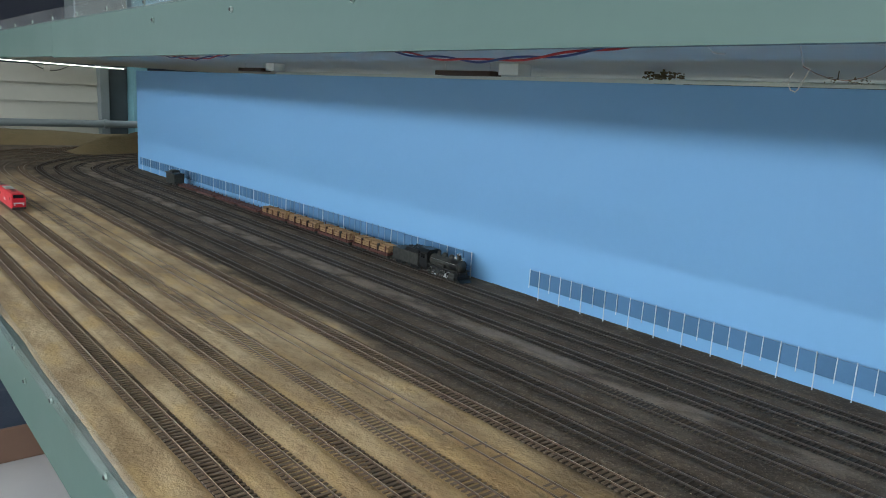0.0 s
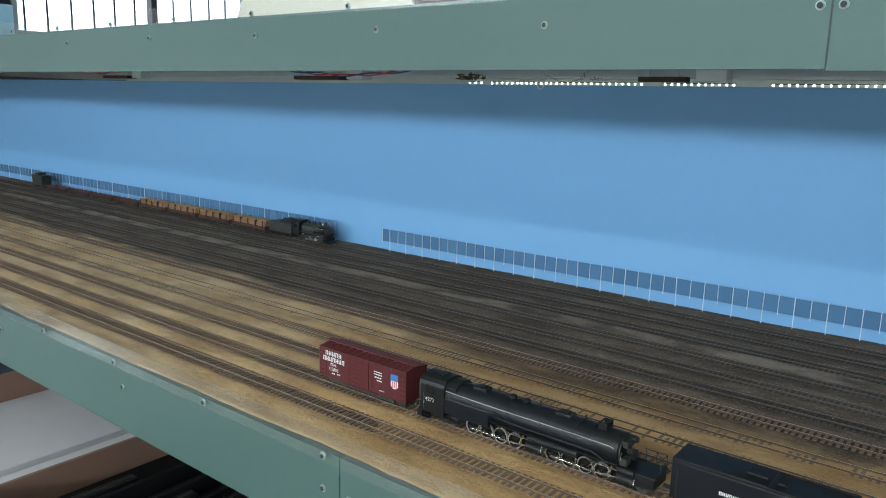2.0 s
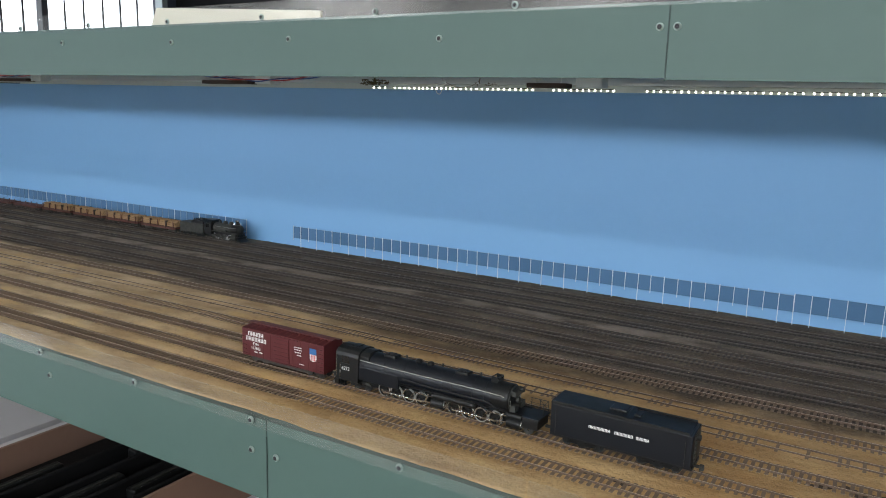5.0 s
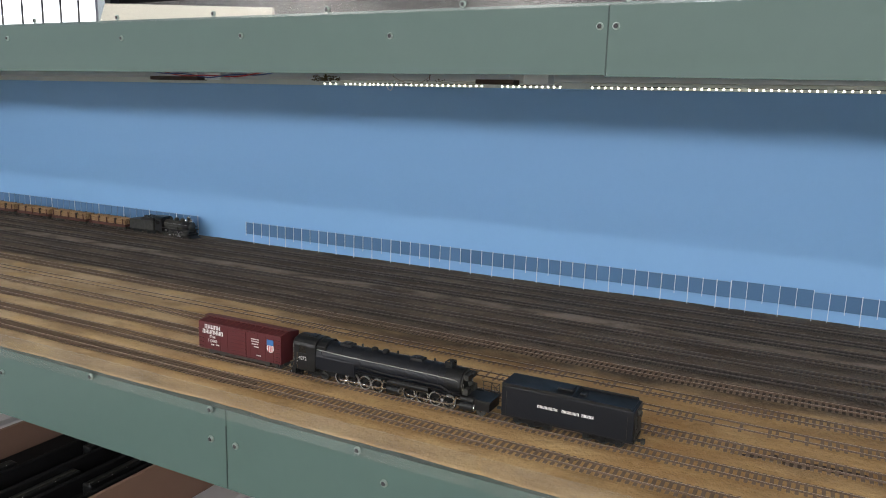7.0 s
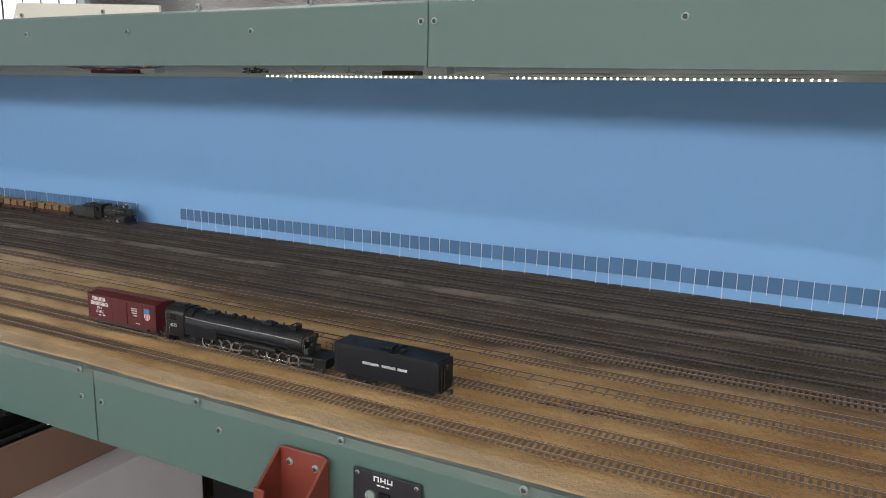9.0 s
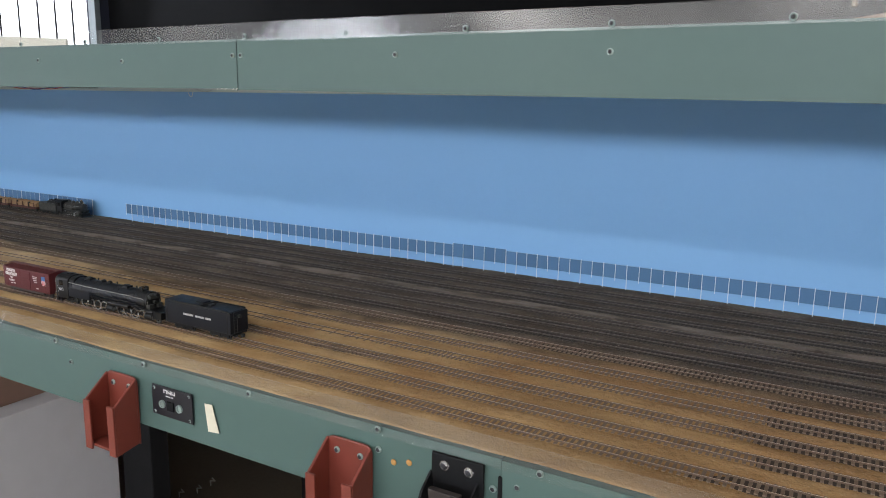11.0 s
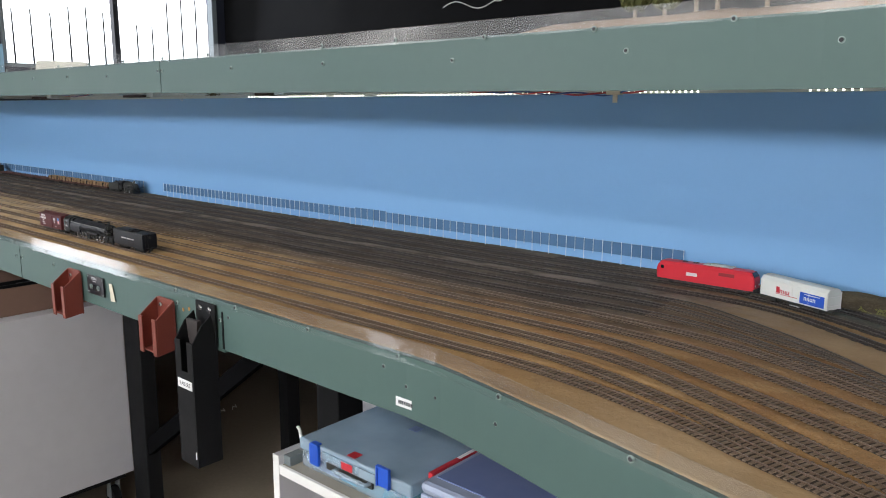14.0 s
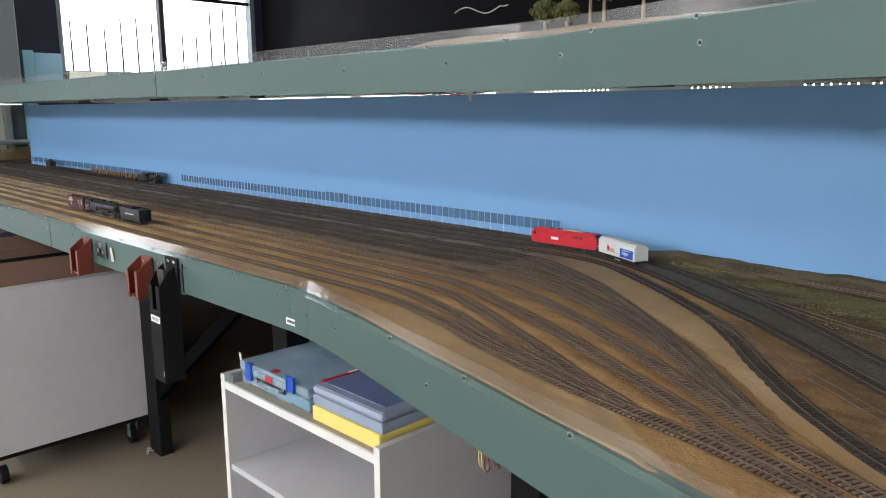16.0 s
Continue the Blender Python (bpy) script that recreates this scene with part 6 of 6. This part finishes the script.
pl = thing("socket_plate", "black panel with sockets, small screws and a worn white mark", "socket panel")
xb = .2496
part("plate", S().box(xb - .0022, xb, -.2085, -.1285, .8160, .8600), PANELB, pl, bevel=.0006)
for y, z in ((-.134, .8555), (-.203, .8555), (-.134, .8205), (-.203, .8205)):
    m = Matrix.Translation((xb - .0022, y, z)) @ Euler((0, radians(-90), 0)).to_matrix().to_4x4() @ Matrix.Scale(.55, 4)
    part("screw", SCREWM, None, pl, "zinc pan-head screw", at=m)
bars(pl, [(-.1645, .8535, .024, .0055, 3), (-.1645, .8470, .016, .0012, 3)], xb - .0023, WHITEP)
for y in (-.150, -.184):
    part("socket", S().ring((xb - .0030, y, .834), .0058, .0040, .003, 16, "x").box(xb - .0026, xb - .0018, y - .004, y + .004, .830, .838), SCREW, pl, "metal-rimmed socket")
part("jack", S().box(xb - .004, xb - .0020, -.173, -.160, .827, .840).box(xb - .0042, xb - .0040, -.171, -.162, .829, .838), BLACKST, pl)
solid("tape_scrap", S().prism([(-.231, .852), (-.245, .853), (-.256, .815), (-.236, .813)], .2490, .2497, "x"), TAPE, "torn scrap of masking tape on the fascia", "tape")
lb = thing("paper_label", "small white label with unreadable printing on the fascia", "label")
part("paper", S().box(front(-1.131) - .0030, front(-1.131) - .0024, -1.152, -1.110, .8090, .8230), LABELW, lb)
bars(lb, [(-1.131, .8160, .032, .0055, 9)], front(-1.131) - .0030, INK, "printing")
for y, z in ((-.5345, .848), (-.5555, .853)):
    solid("glue_blob", S().dome((.2505, y, z), .004, .0012, 9, 3, (-1, 0, 0)), surface("orange_residue", (.42, .22, .06), None, .6), "dried orange residue on the fascia", "stain")

# black holster: slotted square tube on a bolted plate
BOLTM = SCREWM.copy()
BOLTM.materials[0] = STEEL
ho = thing("uncoupler_holster", "black painted metal holster hung from the fascia by a bolted plate", "holster")
xb, ya, yb = .2490, -.590, -.650
part("mount_plate", S().box(xb - .004, xb, yb - .002, ya + .002, .800, .878), BLACKST, ho, bevel=.001)
for y in (ya - .015, yb + .015):
    m = Matrix.Translation((xb - .004, y, .866)) @ Euler((0, radians(-90), 0)).to_matrix().to_4x4() @ Matrix.Scale(1.35, 4)
    part("bolt", BOLTM, None, ho, "bright pan-head bolt", at=m)
for y, sgn in ((ya, -1), (yb, 1)):
    a, b = sorted((y, y + sgn * .003))
    part("side_plate", S().prism([(xb, .575), (xb, .800), (xb - .010, .860), (xb - .030, .845), (xb - .052, .812), (xb - .052, .575)], a, b, "y"), BLACKST, ho, bevel=.0007)
    a, b = sorted((y + sgn * .003, y + sgn * .0195))
    part("front_flange", S().box(xb - .0520, xb - .0490, a, b, .756, .815), BLACKST, ho, bevel=.0007)
part("front_plate", S().box(xb - .0520, xb - .0490, yb + .003, ya - .003, .575, .756), BLACKST, ho, bevel=.0007)
part("tongue", S().prism([(yb + .012, .850), (ya - .010, .850), (ya - .014, .820), (ya - .022, .788), (yb + .026, .788), (yb + .016, .820)], xb - .032, xb - .024, "x"), surface("worn_black_leather", (.020, .015, .014), (.045, .036, .034), .45, scale=40), ho, "leather-like black tongue", bevel=.0006)
part("end_cap", S().box(xb - .049, xb, yb + .003, ya - .003, .576, .580), BLACKST, ho)
lab = part("label", S().box(xb - .0527, xb - .0521, yb + .006, ya - .006, .724, .741), LABELW, ho, "white printed label")
lettering("RAILERS", .0105, west(xb - .0528, -.620, .7325), INK, "printing", lab, .0001, .95)
part("chipped_spot", S().box(xb - .0525, xb - .0520, yb + .003, yb + .006, .592, .606), WHITEE, ho, "chipped paint")

# black steel legs and braces
def leg(x, y, w=.042, d=None, label="black steel table leg standing on the concrete"):
    lg = thing("table_leg", label, "table leg", group="table legs")
    d = d or w
    part("tube", S().box(x, x + w, y - d, y, FZ + .004, .8570), BLACKST, lg, bevel=.003)
    part("foot_plate", S().box(x - .002, x + w + .002, y - d - .002, y + .002, FZ, FZ + .004), BLACKST, lg, bevel=.001)
    return lg


for x, y, w in ((.574, .400, .048), (.574, -2.27, .042), (.62, 1.60, .042), (.62, 2.9, .042), (1.13, .37, .055), (1.15, 1.60, .042), (.556, -.554, .075), (.556, -1.437, .075), (1.15, -1.9, .042)):
    leg(x, y, w, .095 if w == .048 else None)
br = thing("diagonal_brace", "black steel diagonal brace between the table legs", "brace")
s = S().prism([(.320, .145), (.320, .205), (-.590, .857), (-.665, .857)], .580, .605, "x")
part("bar", s, surface("flat_black_paint", (.006, .006, .0065), None, .9, spec=0.0), br, bevel=.002)
br = thing("cross_rail", "black steel rail under the table", "rail")
part("bar", S().box(.640, .680, -2.3, 2.86, .815, .8565), BLACKST, br, bevel=.002)

# white trolleys with boxes of rolling stock
def trolley(x0, x1, y0, y1, ztop, label):
    t = thing("trolley_cabinet", label, "cabinet", group="white trolleys")
    part("carcass", S().box(x0, x1, y0, y1, .052, ztop), WHITEB, t, "scuffed grey-white laminate", bevel=.0015)
    part("plinth", S().box(x0 + .02, x1 - .02, y0 + .02, y1 - .02, .030, .052), BLACKST, t)
    for x in (x0 + .035, x1 - .045):
        for y in (y0 + .060, y1 - .060):
            c = part("caster", S().ring((x, y, FZ + .0320), .0320, .008, .024, 18, "x"), BLACKST, t, "black rubber caster", smooth=True)
            part("fork", S().box(x - .017, x - .013, y - .012, y + .012, FZ + .030, .026).box(x + .013, x + .017, y - .012, y + .012, FZ + .030, .026).box(x - .022, x + .022, y - .022, y + .022, .025, .030), GREYM, c)
    return t


trolley(.055, .597, .448, 1.06, .633, "grey-white laminate trolley cabinet on black casters under the table")
trolley(.055, .597, 1.10, 1.72, .633, "grey-white laminate trolley cabinet pushed in behind the first")
trolley(.055, .597, 1.76, 2.40, .633, "grey-white laminate trolley cabinet further along the table")


def tray(x0, x1, y0, y1, z0, h, inside, label, rim=CARD):
    t = thing("stock_tray", label, "tray", group="stock trays")
    w = .006
    part("bottom", S().box(x0 + w, x1 - w, y0 + w, y1 - w, z0, z0 + .004), rim, t)
    part("side", S().box(x0, x1, y0, y0 + w, z0, z0 + h), rim, t, bevel=.0008)
    part("side", S().box(x0, x1, y1 - w, y1, z0, z0 + h), rim, t, bevel=.0008)
    part("side", S().box(x0, x0 + w, y0 + w, y1 - w, z0, z0 + h), WHITEE if inside else rim, t, bevel=.0008)
    part("side", S().box(x1 - w, x1, y0 + w, y1 - w, z0, z0 + h), rim, t, bevel=.0008)
    if inside:
        part("lining", S().box(x0 + w, x1 - w, y0 + w, y1 - w, z0 + .004, z0 + h * .42), BLACKST, t, "black foam lining")
    return t


tray(.110, .592, .500, .800, .6335, .082, True, "cardboard tray lined with black foam holding black rolling stock")
tray(.110, .592, 1.29, 1.64, .6335, .056, False, "brown cardboard carton on the trolley")
for i in range(5):
    rs = thing("stored_wagon", "black model wagon lying in the foam-lined tray", "model wagon", group="stored wagons")
    x, y = (.16, .30, .22, .38, .19)[i], .520 + i * .052
    part("body", S().box(x, x + .105, y, y + .020, .6675, .6870), LOCO, rs, bevel=.0025)
    part("roof_walk", S().box(x + .004, x + .101, y + .008, y + .012, .6870, .6880), SOOT, rs)
    for q in range(4):
        part("rivet", S().dome((x + .015 + q * .025, y + .004, .6868), .0010, .0010, 6, 2), STEEL, rs)
for i in range(4):
    solid("foam_divider", S().box(.116, .586, .547 + i * .052, .555 + i * .052, .6675, .6930), BLACKST, "black foam divider standing in the tray", "foam", group="foam dividers", bevel=.002)
lid = thing("white_board", "loose pale laminate board lying on the trolley", "board", group="loose boards")
part("panel", S().box(.10, .592, .825, .940, .6335, .655), WHITEB, lid, bevel=.001)
lid = thing("white_board", "loose pale laminate board lying on the trolley", "board", group="loose boards")
part("panel", S().box(.10, .592, .950, 1.055, .6335, .660), WHITEB, lid, bevel=.001)
cl = thing("folded_cloth", "folded dark blue cloth on the trolley", "cloth")
s = S()
for i in range(13):
    for j in range(13):
        s.v.append((.125 + .45 * i / 12, 1.305 + .32 * j / 12, .6380 + .03 * min(1, min(i, 12 - i) / 1.5) * min(1, min(j, 12 - j) / 1.5) * (1 + .35 * noise.noise((i * .5, j * .5, 2)))))
s.f = [(i * 13 + j, (i + 1) * 13 + j, (i + 1) * 13 + j + 1, i * 13 + j + 1) for i in range(12) for j in range(12)]
part("cloth", s, CLOTH, cl, smooth=True)
tray(.15, .592, 1.80, 2.25, .6335, .055, False, "brown cardboard carton on the far trolley")

# white shelf unit under the throat
sh = thing("shelf_unit", "open white laminate shelf unit with bare plywood top under the table", "shelf")
x0, x1, y0, y1, zt = .288, .720, -1.345, -.755, .607
part("side_panel", S().box(x0, x1, y1 - .016, y1, FZ, zt), WHITEB, sh, bevel=.001)
part("side_panel", S().box(x0, x1, y0, y0 + .016, FZ, zt), WHITEB, sh, bevel=.001)
part("top", S().box(x0 + .006, x1, y0 + .016, y1 - .016, zt - .034, zt - .020), surface("dusty_ply_top", (.36, .33, .27), (.27, .245, .20), .8, scale=9), sh, "dusty raw top board")
part("front_rail", S().box(x0, x0 + .006, y0 + .016, y1 - .016, zt - .036, zt - .018), WHITEE, sh, "white edge band")
part("shelf_board", S().box(x0 + .004, x1 - .01, y0 + .016, y1 - .016, .362, .378), WHITEB, sh, bevel=.0006)
part("shelf_board", S().box(x0 + .004, x1 - .01, y0 + .016, y1 - .016, .020, .036), WHITEB, sh, bevel=.0006)
part("back_panel", S().box(x1 - .010, x1, y0 + .016, y1 - .016, FZ, zt), WHITEB, sh)
for ya, yb in ((y1 - .0165, y1 + .0005), (y0 - .0005, y0 + .0165)):
    part("edge_band", S().box(x0 - .0012, x0, ya, yb, FZ, zt), WHITEE, sh, "white edge band")
part("corner_block", S().box(x0 + .012, x0 + .045, y1 - .034, y1 - .016, zt - .020, zt - .002), GREYM, sh)
ZS = zt - .020
# clear organiser with blue clips
og = thing("organiser_case", "clear plastic organiser case with blue latches and teal contents", "storage case")
ax0, ax1, ay0, ay1 = .318, .640, -1.075, -.800
part("base", S().box(ax0, ax1, ay0, ay1, ZS, ZS + .032), CLEARPL, og, "clear tub", bevel=.004)
part("contents", S().box(ax0 + .006, ax1 - .006, ay0 + .006, ay1 - .1, ZS + .003, ZS + .024), TEALIN, og)
part("contents", S().box(ax0 + .006, ax1 - .006, ay1 - .095, ay1 - .006, ZS + .003, ZS + .022), LILAC, og)
part("lid", S().box(ax0 - .003, ax1 + .003, ay0 - .003, ay1 + .003, ZS + .0335, ZS + .056), BLUEPL, og, "smoky blue lid", bevel=.004)
part("handle", S().tube([(ax0 - .003, -.905, ZS + .030), (ax0 - .016, -.905, ZS + .030), (ax0 - .016, -.985, ZS + .030), (ax0 - .003, -.985, ZS + .030)], .004, 8), CLEARPL, og)
for y in (-.845,):
    part("latch", S().box(ax0 - .0095, ax0 - .0032, y - .012, y + .012, ZS + .018, ZS + .057).box(ax0 - .0095, ax0 + .003, y - .010, y + .010, ZS + .0562, ZS + .0590), BRBLUE, og, "bright blue latch", bevel=.0015)
part("latch", S().box(ax0 - .0085, ax0 - .0045, -1.034, -1.005, ZS + .036, ZS + .072).box(ax0 - .0110, ax0 - .0085, -1.034, -1.031, ZS + .036, ZS + .072).box(ax0 - .0110, ax0 - .0085, -1.008, -1.005, ZS + .036, ZS + .072).box(ax0 - .0110, ax0 - .0085, -1.031, -1.008, ZS + .068, ZS + .072), BRBLUE, og, "bright blue latch swung open", bevel=.0006)
part("side_latch", S().tube([(.322, ay1 + .004, ZS + .045), (.322, ay1 + .007, ZS + .058), (.324, ay1 + .012, ZS + .065), (.328, ay1 + .022, ZS + .065)], .0030, 8), WHITEE, og, "pale clip swung open", smooth=True)
part("grip_bar", S().box(ax0 - .0075, ax0 - .0034, -1.000, -.862, ZS + .0340, ZS + .0500), CLEARPL, og, "pale grip bar", bevel=.001)
# solid dark block standing in for the shaded gap under the grip
part("grip_shade_block", S().box(ax0 - .0050, ax0 - .0005, -.990, -.875, ZS + .0200, ZS + .0325), SOOT, og, "dark block in place of the shaded gap behind the grip")
part("insert", S().box(ax0 - .0085, ax0 - .0076, -.945, -.918, ZS + .036, ZS + .049).box(ax0 + .003, ax0 + .022, -.940, -.920, ZS + .0565, ZS + .0572), BRRED, og, "red label insert")
part("maker_mark", S().box(.470, .490, -.945, -.925, ZS + .0563, ZS + .0570), NAVYPL, og)
# smoky blue case on a yellow one
cs = thing("plastic_case", "flat smoky blue plastic case with a dark blue rim", "storage case")
bx0, bx1, by0, by1 = .312, .640, -1.325, -1.100
part("base", S().box(bx0, bx1, by0, by1, ZS + .0325, ZS + .0545), LILAC, cs, bevel=.003)
part("lid", S().box(bx0 - .001, bx1, by0 - .001, by1 + .001, ZS + .0550, ZS + .0750), LILAC, cs, bevel=.009)
part("lid_panel", S().box(bx0 + .026, bx1 - .014, by0 + .020, by1 - .014, ZS + .0740, ZS + .0765), surface("violet_blue_lid", (.105, .150, .330), (.175, .215, .380), .35, scale=4, amount=.9), cs, "violet-blue lid panel")
part("red_edge", S().box(bx0 + .03, bx1 - .02, by1 + .0012, by1 + .010, ZS + .064, ZS + .0745), BRRED, cs, "red strip along one side", bevel=.001)
part("label", S().box(bx0 + .10, bx0 + .15, by1 + .0015, by1 + .0085, ZS + .0746, ZS + .0751), LABELW, cs)
part("foot", S().box(bx1 - .06, bx1 - .02, by0 - .0005, by0 + .02, ZS, ZS + .0325), NAVYPL, cs)
yc = thing("plastic_case", "yellow plastic case under the blue one", "storage case")
part("body", S().box(bx0 - .004, bx1 - .07, by0 + .004, by1 - .002, ZS, ZS + .0320), YELLOW, yc, bevel=.003)
# crumpled clear bag behind the organiser
bag = thing("plastic_bag", "crumpled clear plastic bag behind the organiser", "bag")
s = S()
for i in range(11):
    for j in range(8):
        a, b = i / 10, j / 7
        s.v.append((.50 + .19 * a + .03 * noise.noise((a * 5, b * 5, 1)), -.775 - .12 * b + .03 * noise.noise((a * 6, b * 6, 2)), ZS + .125 * math.sin(math.pi * a) * (.4 + .6 * math.sin(math.pi * b)) * (1 + .5 * noise.noise((a * 7, b * 7, 3)))))
s.f = [(i * 8 + j, (i + 1) * 8 + j, (i + 1) * 8 + j + 1, i * 8 + j + 1) for i in range(10) for j in range(7)]
part("film", s, clear("milky_film", (.86, .89, .91), .2, .30), bag)
# white boards standing beyond the shelf
bd = thing("standing_board", "pale grey board standing on edge behind the shelf", "board")
part("panel", S().box(1.305, 1.320, -.70, .165, FZ, .760), WHITEB, bd, bevel=.001)
part("edge_band", S().box(1.303, 1.322, .165, .173, FZ, .760), WHITEE, bd)
# tied cable ends below the fascia
cb = thing("cable_ends", "yellow and red cable ends hanging under the fascia", "wire")
for mt, y, zb, curl in ((YELLW, -1.670, .716, .004), (YELLW, -1.676, .713, .005), (REDP, -1.680, .712, .009), (REDP, -1.699, .728, .006), (WOODD, -1.706, .726, .004)):
    part("strand", S().tube([(.205, y + .002, .857), (.203, y + .001, .80), (.204, y, zb + .03), (.205, y - .001, zb + .006), (.206, y - curl * .5, zb), (.207, y - curl, zb + .006), (.206, y - curl * .9, zb + .022), (.206, y - curl * .4, zb + .034)], .0011, 6), mt, cb, smooth=True)
# litter on the floor
for i, (x, y) in enumerate(((1.27, .90), (1.21, .90), (1.16, .93), (.55, .38), (.545, .36))):
    solid("litter_scrap", S().tube([(x, y, FZ + .0025), (x + .012, y + .015, FZ + .010), (x + .03, y + .012, FZ + .0025), (x + .035, y + .03, FZ + .006)], .0025, 5), WHITEE, "scrap of white paper on the floor", "litter", group="floor litter")
